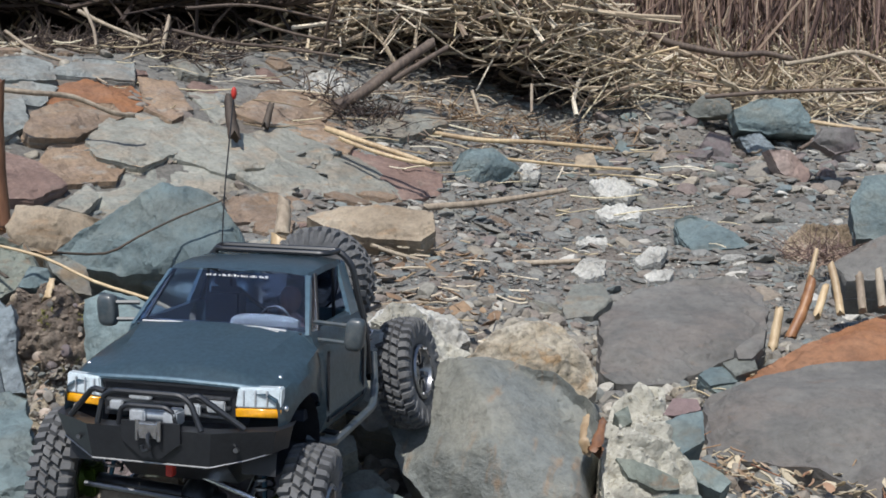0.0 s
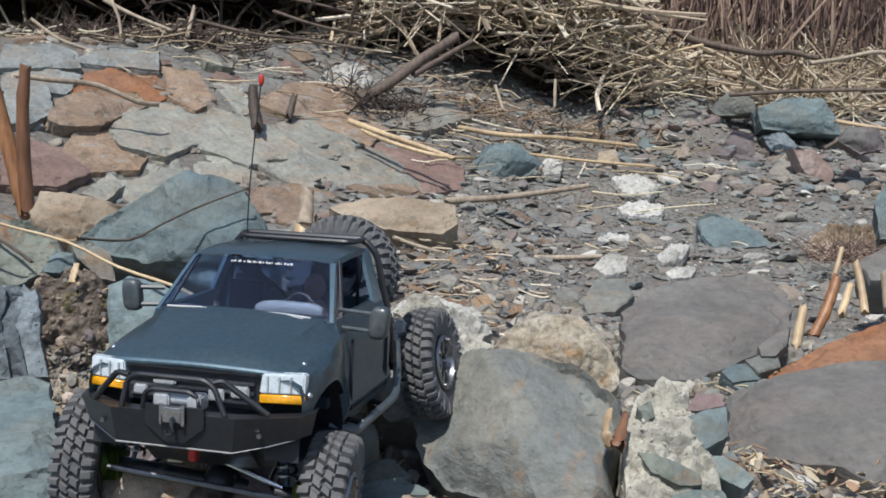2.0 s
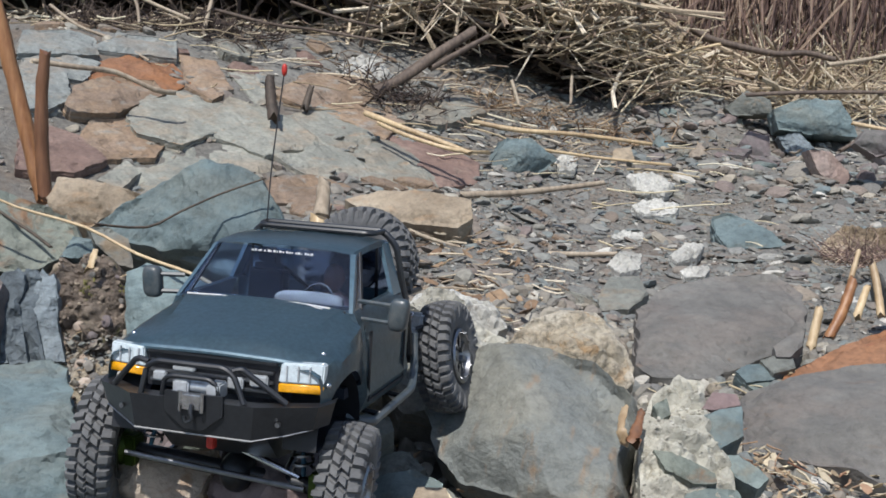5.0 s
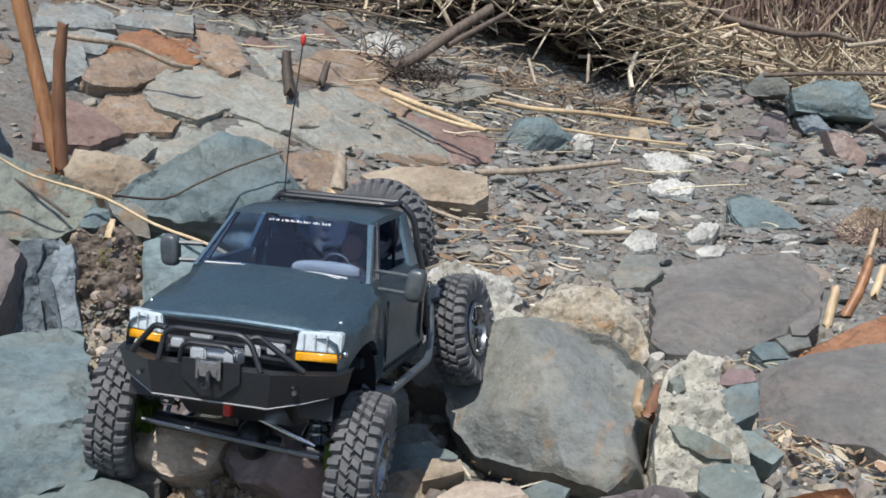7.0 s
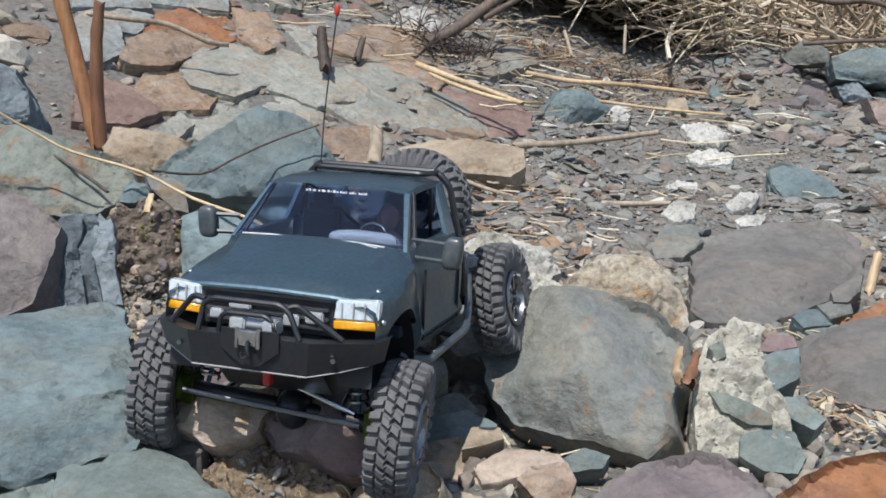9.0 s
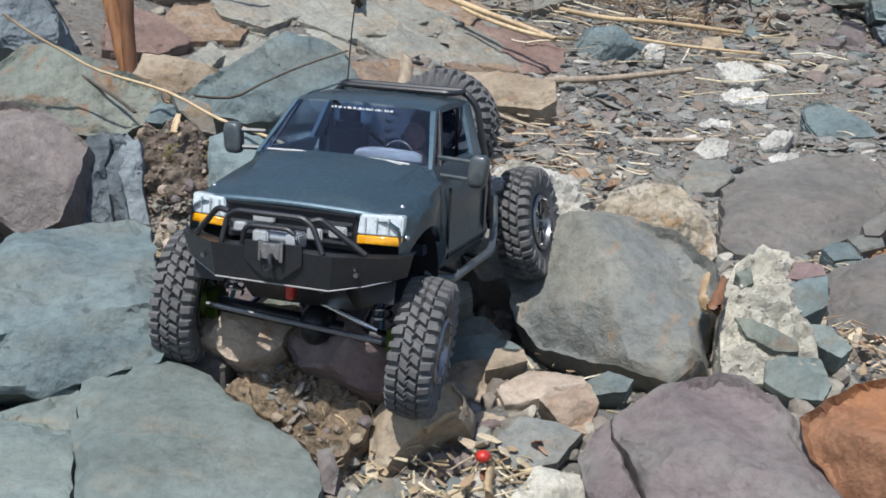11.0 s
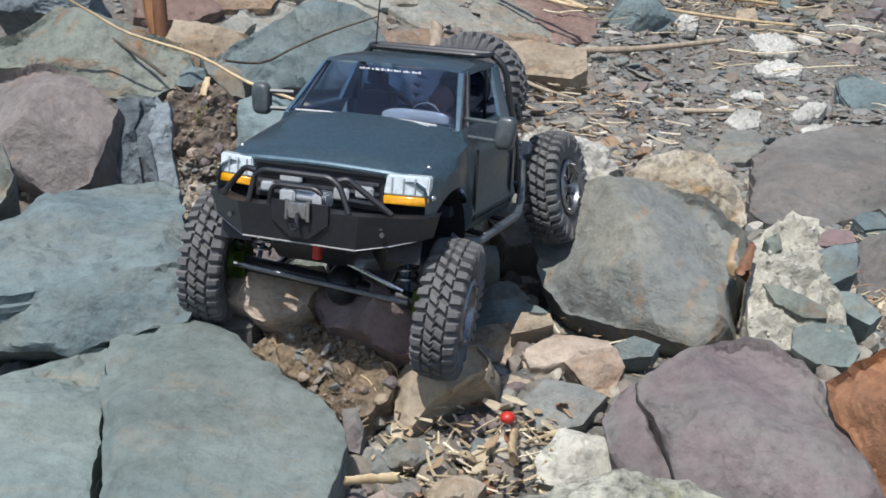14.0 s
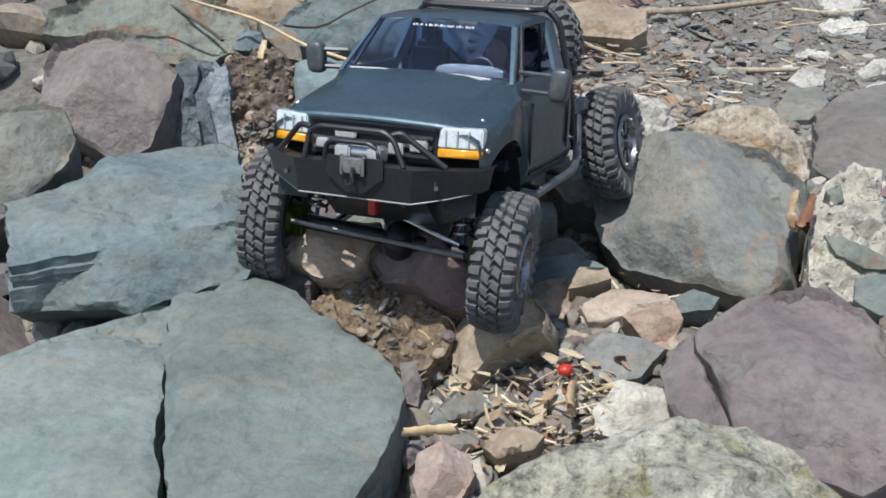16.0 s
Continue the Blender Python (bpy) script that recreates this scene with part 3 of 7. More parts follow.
rock("boulder", "thin upright slate splinter beside others", "slate_dark", (-0.587, 1.616, 0.087), 26, 0, 0.06, 0.004,
     [(-0.001, -0.074), (-0.017, -0.014), (-0.019, 0.041), (-0.013, 0.053), (-0.0, 0.049), (0.009, 0.038), (0.012, -0.02), (0.029, -0.073)])
rock("boulder", "upright blue slate splinter with a ragged top", "slate_dark", (-0.566, 1.622, 0.087), 26, 3, 0.07, 0.006,
     [(-0.003, -0.074), (-0.019, -0.014), (-0.019, 0.037), (-0.012, 0.049), (-0.003, 0.041), (0.003, 0.046), (0.013, 0.011), (0.014, -0.02), (0.03, -0.073)])
rock("boulder", "brown-grey rounded boulder in rubble", "brown_slate_pale", (-0.703, 1.578, 0.1), 42, -5, 0.2, 0.05,
     [(-0.111, 0.032), (-0.11, 0.077), (-0.043, 0.097), (0.01, 0.083), (0.058, 0.058), (0.084, 0.034), (0.089, -0.03), (0.081, -0.081), (0.039, -0.105), (-0.023, -0.082), (-0.069, -0.086)])
rock("boulder", "mottled green and rust slate boulder", "slate_green", (-0.71, 1.743, 0.174), 42, 0, 0.22, 0.03,
     [(-0.168, 0.014), (-0.122, 0.031), (-0.067, 0.076), (-0.032, 0.073), (0.039, 0.052), (0.127, 0.028), (0.147, -0.011), (0.126, -0.049), (0.084, -0.076), (0.044, -0.074), (-0.022, -0.038), (-0.157, -0.025)])
rock("boulder", "grey slate rock with a dark broken side", "slate_grey", (-0.707, 1.329, 0.06), 40, 20, 0.16, 0.03,
     [(-0.076, 0.051), (0.017, 0.074), (0.05, 0.065), (0.065, 0.027), (0.05, -0.009), (0.006, -0.059), (-0.036, -0.083), (-0.072, -0.068)])
rock("boulder", "dark slate rock at the edge of the rubble", "slate_dark", (-0.968, 2.206, 0.237), 35, 0, 0.2, 0.03,
     [(-0.123, 0.05), (-0.002, 0.069), (0.042, 0.054), (0.076, -0), (0.077, -0.046), (0.025, -0.065), (-0.097, -0.064)])
rock("stone", "small blue slate wedge", "slate_blue", (-0.548, 1.7, 0.152), 40, 0, 0.05, 0.008,
     [(-0.023, -0.014), (-0.012, 0.019), (0.013, 0.015), (0.022, -0.004), (0.001, -0.016)])
rock("stone", "grey slate shard leaning under a dry stem", "slate_grey", (-0.517, 1.748, 0.15), 40, 20, 0.05, 0.008,
     [(-0.032, 0.03), (-0.003, 0.029), (0.024, 0.008), (0.027, -0.038), (0.004, -0.031), (-0.021, 0.001)])
rock("boulder", "tan sandstone boulder in rubble", "tan", (-0.788, 2.558, 0.103), 38, 0, 0.16, 0.03,
     [(-0.092, -0.001), (-0.08, 0.049), (-0.019, 0.045), (0.051, 0.032), (0.128, 0.009), (0.07, -0.021), (0.008, -0.06), (-0.066, -0.053)])
rock("stone", "ragged slate foot stone", "slate_green", (-0.363, 1.496, -0.027), 35, 0, 0.08, 0.012,
     [(-0.063, 0.023), (-0.019, 0.026), (0.03, 0.019), (0.047, 0.001), (0.054, -0.02), (-0.002, -0.034), (-0.049, -0.013)])
rock("stone", "reddish slate stone in rubble", "purple", (-0.379, 1.425, -0.016), 45, 0, 0.06, 0.012,
     [(-0.03, -0.007), (-0.015, 0.018), (0.018, 0.022), (0.026, -0.011), (0.001, -0.021)])
rock("boulder", "crumbling pale concrete mass with pebbles in it", "concrete_white", (0.247, 1.462, 0.0), 56, 0, 0.12, 0.022,
     [(-0.055, 0.026), (-0.036, 0.060), (-0.004, 0.092), (0.026, 0.090), (0.024, 0.045), (0.030, 0.000), (0.042, -0.045), (0.046, -0.119), (-0.063, -0.119), (-0.066, -0.036)])
rock("stone", "blue slate block wedged beside pale concrete", "slate_blue", (0.283, 1.458, 0.013), 50, 0, 0.06, 0.006,
     [(-0.024, -0.016), (-0.008, -0.033), (0.024, -0.013), (0.026, 0.028), (0.001, 0.022), (-0.020, 0.012)])
rock("stone", "long green slate flake bedded in pale concrete", "slate_green", (0.235, 1.398, -0.020), 50, 0, 0.03, 0.006,
     [(-0.025, -0.003), (0.004, -0.020), (0.033, -0.019), (0.031, -0.006), (0.009, 0.007), (-0.016, 0.019), (-0.036, 0.022)])
rock("stone", "green slate wedge beside pale concrete", "slate_teal", (0.307, 1.419, -0.028), 50, 0, 0.05, 0.006,
     [(-0.015, -0.009), (0.010, -0.023), (0.024, -0.009), (0.016, 0.002), (-0.008, 0.019), (-0.027, 0.021)])
rock("stone", "teal slate block at the foot of pale concrete", "slate_teal", (0.265, 1.367, -0.056), 50, 0, 0.06, 0.010,
     [(-0.037, -0.008), (-0.011, -0.027), (0.025, -0.028), (0.036, -0.007), (0.026, 0.026), (-0.007, 0.027), (-0.033, 0.018)])
rock("stone", "small grey-green slate chip in pale concrete", "slate_green", (0.213, 1.460, 0.029), 50, 0, 0.03, 0.005,
     [(-0.004, -0.015), (0.009, -0.006), (0.006, 0.016), (-0.011, 0.005)])
rock("stone", "dark purple-grey slate chip behind pale concrete", "plum", (0.288, 1.493, 0.031), 50, 0, 0.04, 0.005,
     [(-0.006, -0.012), (0.022, -0.003), (0.019, 0.012), (-0.010, 0.013), (-0.025, -0.010)])
rock("stone", "blue slate flake leaning on a brown slab", "slate_blue", (0.433, 1.951, -0.047), 62, 0, 0.05, 0.006,
     [(-0.019, -0.025), (0.023, -0.018), (0.031, 0.005), (0.011, 0.020), (-0.013, 0.017), (-0.033, 0.000)])
rock("stone", "grey slate flake leaning on a brown slab", "slate_grey", (0.469, 1.960, -0.034), 62, 0, 0.05, 0.006,
     [(-0.014, -0.027), (0.022, -0.012), (0.023, 0.015), (-0.002, 0.018), (-0.030, 0.005)])
rock("stone", "flat teal slate flake at the foot of a slab", "slate_teal", (0.443, 1.935, -0.063), 62, 0, 0.04, 0.005,
     [(-0.015, -0.017), (0.022, -0.008), (0.027, 0.010), (0.000, 0.014), (-0.034, 0.002)])
rock("stone", "brown slate wedge under the edge of a slab", "slate_brown", (0.490, 1.989, -0.011), 62, 0, 0.06, 0.006,
     [(-0.026, -0.029), (-0.005, -0.029), (0.019, -0.002), (0.030, 0.038), (0.009, 0.027), (-0.027, -0.006)])
rock("stone", "pale crusted stone in rubble", "quartzite", (0.017, 1.255, -0.063), 48, 0, 0.05, 0.012,
     [(-0.033, 0.004), (-0.02, 0.019), (0.018, 0.027), (0.029, 0.004), (0.016, -0.032), (-0.009, -0.024)])
rock("stone", "grey-blue slate stone in rubble", "slab_blue", (-0.016, 1.198, -0.082), 52, 0, 0.05, 0.01,
     [(-0.042, -0.001), (-0.019, 0.027), (0.018, 0.024), (0.044, 0.013), (0.022, -0.022), (-0.023, -0.039)])
rock("stone", "white crumbly concrete stone", "concrete_white", (0.006, 1.109, -0.103), 52, 0, 0.06, 0.015,
     [(-0.043, 0.003), (-0.023, 0.032), (0.02, 0.027), (0.047, 0.009), (0.04, -0.016), (-0.004, -0.028), (-0.04, -0.024)])
rock("stone", "small blue slate chip", "slate_blue", (0.06, 1.343, -0.069), 55, 0, 0.04, 0.006,
     [(-0.028, 0), (-0.002, 0.016), (0.026, 0.008), (0.017, -0.009), (-0.016, -0.016)])
rock("stone", "pale tan chip in rubble", "tan", (-0.052, 1.341, -0.047), 55, 0, 0.05, 0.008,
     [(-0.025, -0.017), (-0.015, 0.013), (0.016, 0.013), (0.021, 0), (-0.001, -0.011)])
rock("stone", "pale tan flat stone in rubble", "quartzite", (-0.015, 1.313, -0.067), 70, 0, 0.05, 0.006,
     [(-0.048, -0.005), (-0.016, 0.027), (0.045, 0.024), (0.052, 0.006), (0.004, -0.018), (-0.037, -0.03)])
rock("stone", "round grey pebble in rubble", "slate_grey", (-0.158, 1.104, -0.106), 50, 0, 0.05, 0.012,
     [(-0.024, -0.004), (-0.012, 0.015), (0.015, 0.017), (0.025, 0), (0.011, -0.014), (-0.013, -0.017)])
rock("stone", "pinkish stone on the rubble bank", "pink", (-0.16, 0.992, -0.122), 48, 0, 0.06, 0.015,
     [(-0.025, -0.009), (-0.024, 0.017), (-0.004, 0.029), (0.022, 0.019), (0.028, 0.001), (0.017, -0.026), (-0.016, -0.03)])
rock("stone", "tan oval pebble in rubble", "tan", (-0.105, 1.052, -0.114), 50, 0, 0.04, 0.012,
     [(-0.028, -0.006), (-0.015, 0.009), (0.008, 0.015), (0.027, 0.007), (0.02, -0.008), (-0.012, -0.02)])
rock("stone", "purple pebble on the rubble bank", "purple", (-0.193, 1.023, -0.12), 50, 0, 0.04, 0.01,
     [(-0.014, -0.006), (-0.008, 0.011), (0.01, 0.013), (0.013, 0.001), (-0.001, -0.016)])
rock("stone", "long purple pebble in rubble", "purple", (-0.21, 1.114, -0.091), 45, 0, 0.04, 0.008,
     [(-0.014, 0.019), (-0.001, 0.023), (0.01, 0.001), (0.009, -0.024), (-0.005, -0.02)])
rock("stone", "pale stone fragment in rubble", "concrete_white", (-0.034, 1.853, 0.041), 60, 0, 0.06, 0.01,
     [(-0.073, 0.024), (-0.043, 0.068), (0.008, 0.041), (0.018, 0.003), (0.072, -0.043), (0.037, -0.072), (-0.021, -0.018)])
rock("stone", "white crumbly stone lying behind a boulder", "limestone", (-0.038, 1.930, 0.024), 50, 5, 0.07, 0.012,
     [(-0.078, 0.020), (-0.056, 0.047), (-0.004, 0.055), (0.061, 0.025), (0.078, -0.017), (0.030, -0.050), (-0.030, -0.020)])
rock("stone", "flat grey chip in rubble", "slate_grey", (-0.104, 1.489, -0.066), 60, 0, 0.05, 0.006,
     [(-0.029, 0), (-0.013, 0.022), (0.018, 0.027), (0.04, 0), (0.007, -0.026), (-0.02, -0.022)])
rock("stone", "grey slate shard in rubble", "slate_grey", (-0.129, 1.491, -0.015), 60, 0, 0.05, 0.006,
     [(-0.033, -0.007), (-0.011, 0.021), (0.02, 0.016), (0.026, -0.007), (-0.002, -0.022)])
rock("stone", "flat teal slate piece", "slate_teal", (-0.089, 1.408, -0.069), 60, 0, 0.06, 0.008,
     [(-0.045, -0.009), (-0.032, 0.026), (0.014, 0.038), (0.049, 0.019), (0.046, -0.007), (-0.001, -0.034), (-0.032, -0.037)])
rock("stone", "grey-green stone on the rubble bank", "slate_green", (-0.116, 1.983, -0.001), 55, 0, 0.06, 0.01,
     [(-0.049, 0.003), (-0.014, 0.034), (0.031, 0.016), (0.041, -0.02), (-0.011, -0.032)])
rock("slab", "rust-orange paving slab in rubble", "rust", (-1.09, 4.078, 0.311), 68, 47, 0.09, 0.004,
     [(-0.18, -0.007), (-0.066, 0.079), (0.055, 0.121), (0.145, 0.087), (0.153, -0.068), (0.03, -0.123), (-0.14, -0.086)])
rock("slab", "weathered orange-grey slab in rubble", "rust_grey", (-1.098, 3.806, 0.237), 68, 47, 0.09, 0.004,
     [(-0.172, -0.046), (-0.079, 0.056), (0.055, 0.118), (0.192, 0.089), (0.179, 0.009), (0.049, -0.046), (-0.052, -0.101), (-0.171, -0.078)])
rock("slab", "pale grey-tan slab in rubble", "slab_grey", (-0.913, 3.827, 0.188), 68, 47, 0.09, 0.004,
     [(-0.15, 0.015), (0.05, 0.169), (0.142, 0.16), (0.227, 0.048), (0.045, -0.118), (-0.113, -0.174), (-0.199, -0.098)])
rock("slab", "orange sandstone slab in rubble", "rust_grey", (-1.009, 3.564, 0.143), 68, 47, 0.09, 0.004,
     [(-0.12, -0.006), (-0.023, 0.123), (0.108, 0.126), (0.105, -0.033), (0.044, -0.107), (-0.117, -0.102)])
rock("slab", "dull red slab in rubble", "red_slab", (-1.128, 3.388, 0.129), 68, 47, 0.09, 0.004,
     [(-0.024, 0.152), (0.035, 0.133), (0.086, 0.057), (0.087, -0.086), (-0.028, -0.145), (-0.156, -0.111)])
rock("slab", "long grey slab in rubble", "slab_grey", (-0.774, 3.575, 0.075), 68, 47, 0.09, 0.004,
     [(-0.301, -0.015), (-0.131, 0.081), (0.098, 0.13), (0.188, 0.108), (0.231, -0.019), (0.12, -0.106), (0.013, -0.086), (-0.22, -0.093)])
rock("slab", "large pale grey slab", "slab_grey", (-0.668, 3.914, 0.139), 68, 47, 0.09, 0.004,
     [(-0.213, 0.01), (0.03, 0.207), (0.1, 0.127), (0.144, 0.059), (0.168, -0.11), (-0.004, -0.108), (-0.087, -0.131), (-0.14, -0.054)])
rock("slab", "pale grey slab with a stained edge", "slab_grey", (-0.427, 3.853, 0.049), 68, 47, 0.09, 0.004,
     [(-0.166, 0.119), (0.068, 0.124), (0.114, 0.003), (0.152, -0.111), (-0.035, -0.119), (-0.134, -0.014)])
rock("slab", "grey slab on the rubble bank", "slab_grey", (-0.572, 4.037, 0.144), 68, 47, 0.09, 0.004,
     [(-0.059, 0.08), (0.033, 0.114), (0.082, 0.003), (0.02, -0.106), (-0.075, -0.092)])
rock("slab", "grey slab beside a dead stalk", "slab_grey", (-0.468, 4.165, 0.149), 68, 47, 0.09, 0.004,
     [(-0.107, 0.097), (0.095, 0.179), (0.155, -0.005), (0.01, -0.13), (-0.153, -0.14)])
rock("slab", "grey slab with a rusty vein", "slab_grey", (-0.271, 4.039, 0.054), 68, 47, 0.09, 0.004,
     [(-0.13, 0.105), (0.043, 0.177), (0.125, 0.119), (0.114, -0.013), (0.047, -0.171), (-0.099, -0.191), (-0.104, -0.027)])
rock("slab", "dull red slab beside dry straw", "red_slab", (-0.151, 4.177, 0.057), 68, 47, 0.09, 0.004,
     [(-0.095, 0.17), (0.097, 0.172), (0.156, -0.036), (0.038, -0.17), (-0.128, -0.16), (-0.067, 0.022)])
rock("slab", "blue-grey slab under the debris line", "slab_blue", (-1.132, 4.264, 0.376), 68, 47, 0.09, 0.004,
     [(-0.183, -0.016), (0.007, 0.107), (0.155, 0.068), (0.068, -0.097), (-0.049, -0.061)])
rock("slab", "pale grey slab in rubble", "slab_blue", (-1.298, 3.922, 0.33), 68, 47, 0.09, 0.004,
     [(-0.083, 0.051), (0.049, 0.081), (0.141, 0.02), (0.035, -0.091), (-0.141, -0.064)])
rock("slab", "pale grey slab end", "slab_blue", (-1.255, 3.682, 0.25), 68, 47, 0.09, 0.004,
     [(-0.018, 0.098), (0.122, 0.121), (0.053, -0.034), (-0.045, -0.096), (-0.111, -0.088)])
rock("slab", "grey slab strip in rubble", "slab_grey", (-0.758, 4.259, 0.262), 68, 47, 0.09, 0.004,
     [(-0.017, 0.112), (0.069, 0.097), (0.025, -0.08), (-0.076, -0.131)])
rock("slab", "orange slab strewn with straw", "rust_grey", (-0.529, 4.459, 0.249), 68, 47, 0.09, 0.004,
     [(-0.229, -0.002), (0.013, 0.13), (0.211, 0.101), (0.205, -0.015), (-0.016, -0.125), (-0.181, -0.089)])
rock("slab", "tan slab strewn with straw", "rust_grey", (-0.397, 4.36, 0.182), 68, 47, 0.09, 0.004,
     [(-0.157, 0.071), (0.054, 0.119), (0.157, -0.036), (-0.054, -0.153)])
rock("slab", "pale rubble slab in rubble", "slab_grey", (-0.13, 4.689, 0.194), 68, 47, 0.09, 0.004,
     [(-0.272, -0.037), (0.006, 0.075), (0.235, 0.098), (0.172, -0.032), (-0.142, -0.101)])
rock("slab", "white broken concrete slab", "limestone", (-0.442, 4.835, 0.328), 68, 47, 0.09, 0.004,
     [(-0.122, 0.003), (0.032, 0.092), (0.146, 0.064), (0.044, -0.09), (-0.101, -0.07)])
rock("slab", "brown slab on the rubble bank", "rust_grey", (-0.905, 4.193, 0.288), 68, 47, 0.09, 0.004,
     [(0.009, 0.178), (0.109, 0.132), (0.04, -0.092), (-0.064, -0.16), (-0.096, -0.057)])
rock("slab", "grey slab at the edge of the bank", "slab_blue", (-1.342, 4.088, 0.39), 68, 47, 0.09, 0.004,
     [(-0.088, 0.067), (0.063, 0.083), (0.118, 0.023), (0.076, -0.083), (-0.167, -0.09)])
rock("slab", "small grey slab in rubble", "slab_grey", (-0.941, 3.33, 0.057), 68, 47, 0.09, 0.004,
     [(-0.074, -0.02), (0.048, 0.071), (0.056, 0.009), (-0.031, -0.063)])
rock("slab", "orange slab on the rubble bank", "rust_grey", (-0.514, 3.598, 0.004), 68, 47, 0.09, 0.004,
     [(-0.124, 0.02), (-0.039, 0.066), (0.098, 0.063), (0.173, -0.014), (0.027, -0.084), (-0.134, -0.049)])
rock("boulder", "long tan sandstone block", "tan", (-0.154, 2.926, 0.062), 57, 0, 0.12, 0.012,
     [(-0.16, 0.018), (-0.088, 0.051), (0.031, 0.055), (0.129, 0.035), (0.136, -0.028), (0.104, -0.063), (-0.031, -0.052), (-0.117, -0.019)])
rock("stone", "pyramid-shaped grey-blue slate rock", "slate_blue", (0.139, 4.447, 0.038), 15, 20, 0.14, 0.03,
     [(-0.117, -0.022), (-0.041, 0.071), (0.044, 0.073), (0.143, -0.003), (0.058, -0.062), (-0.089, -0.058)])
rock("stone", "flat white limestone fragment", "limestone", (0.596, 4.479, -0.032), 76, 0, 0.035, 0.007,
     [(-0.076, 0.062), (0.005, 0.121), (0.089, -0.002), (0.04, -0.108), (-0.057, -0.07)])
rock("stone", "white limestone fragment in rubble", "limestone", (0.588, 4.227, -0.085), 76, 0, 0.035, 0.007,
     [(-0.084, -0.002), (-0.003, 0.087), (0.078, 0.029), (0.057, -0.053), (-0.049, -0.063)])
rock("stone", "narrow white stone in rubble", "limestone", (0.452, 3.839, -0.126), 76, 0, 0.035, 0.0035,
     [(-0.052, 0), (-0.002, 0.031), (0.052, 0.022), (0.043, -0.022), (-0.043, -0.031)])
rock("stone", "white broken stone in rubble", "limestone", (0.382, 3.269, -0.108), 76, 0, 0.035, 0.007,
     [(-0.053, -0.017), (-0, 0.075), (0.044, 0.048), (0.032, -0.035), (-0.022, -0.07)])
rock("stone", "white stone on the rubble bank", "limestone", (0.57, 3.472, -0.11), 76, 0, 0.035, 0.0056,
     [(-0.05, -0.024), (0.008, 0.071), (0.056, 0.055), (0.023, -0.031), (-0.036, -0.069)])
rock("stone", "flat white stone in rubble", "limestone", (0.552, 3.238, -0.121), 76, 0, 0.035, 0.0042,
     [(-0.037, -0.002), (-0.001, 0.041), (0.043, 0.026), (0.024, -0.027), (-0.027, -0.037)])
rock("stone", "flat blue slate rock", "slate_blue", (0.789, 3.837, -0.099), 55, 0, 0.08, 0.015,
     [(-0.083, 0.063), (-0.024, 0.088), (0.092, 0.002), (0.134, -0.055), (-0.047, -0.081), (-0.073, -0.018)])
rock("boulder", "blue-grey rock overhanging a dark hollow", "slate_blue", (1.373, 5.32, 0.166), 15, 0, 0.2, 0.03,
     [(-0.172, 0.033), (-0.073, 0.08), (0.09, 0.078), (0.151, -0.007), (0.175, -0.069), (-0.019, -0.064), (-0.151, -0.05)])
rock("stone", "blue-grey rock on the rubble bank", "slate_grey", (1.132, 5.479, 0.201), 15, 0, 0.12, 0.02,
     [(-0.102, -0.011), (-0.012, 0.065), (0.088, 0.026), (0.101, -0.035), (-0.074, -0.043)])
rock("stone", "small grey rock in rubble", "slate_blue", (0.738, 5.238, 0.02), 15, 0, 0.1, 0.02,
     [(-0.055, -0.002), (-0.012, 0.064), (0.061, 0.015), (0.049, -0.041), (-0.041, -0.037)])
rock("stone", "blue slate rock in rubble", "slate_dark", (1.292, 5.288, 0.054), 15, 0, 0.1, 0.015,
     [(-0.071, 0.038), (0.015, 0.056), (0.076, -0.01), (0.019, -0.062), (-0.04, -0.024)])
rock("stone", "pinkish slab leaning on rubble", "pink", (1.279, 4.701, 0.022), 15, 15, 0.08, 0.012,
     [(-0.082, 0.065), (0.001, 0.061), (0.084, -0.029), (0.042, -0.079), (-0.045, -0.02)])
rock("stone", "purple rock on the rubble bank", "purple", (1.116, 5.256, 0.051), 15, 0, 0.1, 0.015,
     [(-0.065, -0.004), (-0.018, 0.066), (0.061, 0.048), (0.068, -0.046), (-0.044, -0.065)])
rock("stone", "green-grey rock on the rubble bank", "slate_green", (1.033, 5.482, 0.105), 15, 0, 0.1, 0.015,
     [(-0.084, -0.004), (-0.042, 0.045), (0.071, 0.043), (0.101, -0.03), (-0.044, -0.052)])
rock("boulder", "blue slate slab at the edge of the flats", "slate_blue", (1.142, 3.296, 0.062), 35, -15, 0.15, 0.02,
     [(-0.087, -0.008), (-0.05, 0.074), (0.006, 0.083), (0.103, 0.069), (0.101, -0.107), (-0.069, -0.109)])
rock("boulder", "flat brown slate slab", "slate_brown", (0.893, 2.574, 0.042), 55, -10, 0.12, 0.015,
     [(-0.094, -0.024), (-0.038, 0.028), (0.013, 0.061), (0.106, 0.08), (0.088, -0.069), (-0.074, -0.076)])
rock("stone", "white stone on the rubble bank", "limestone", (0.313, 4.668, 0.012), 76, 0, 0.035, 0.0084,
     [(-0.042, 0.01), (-0.006, 0.098), (0.051, 0.073), (0.028, -0.081), (-0.028, -0.099)])
rock("stone", "flat grey slate stone", "slate_grey", (0.302, 2.678, -0.075), 68, 0, 0.06, 0.008,
     [(-0.05, -0.018), (-0.019, 0.067), (0.043, 0.071), (0.06, 0.004), (0.012, -0.06), (-0.048, -0.065)])
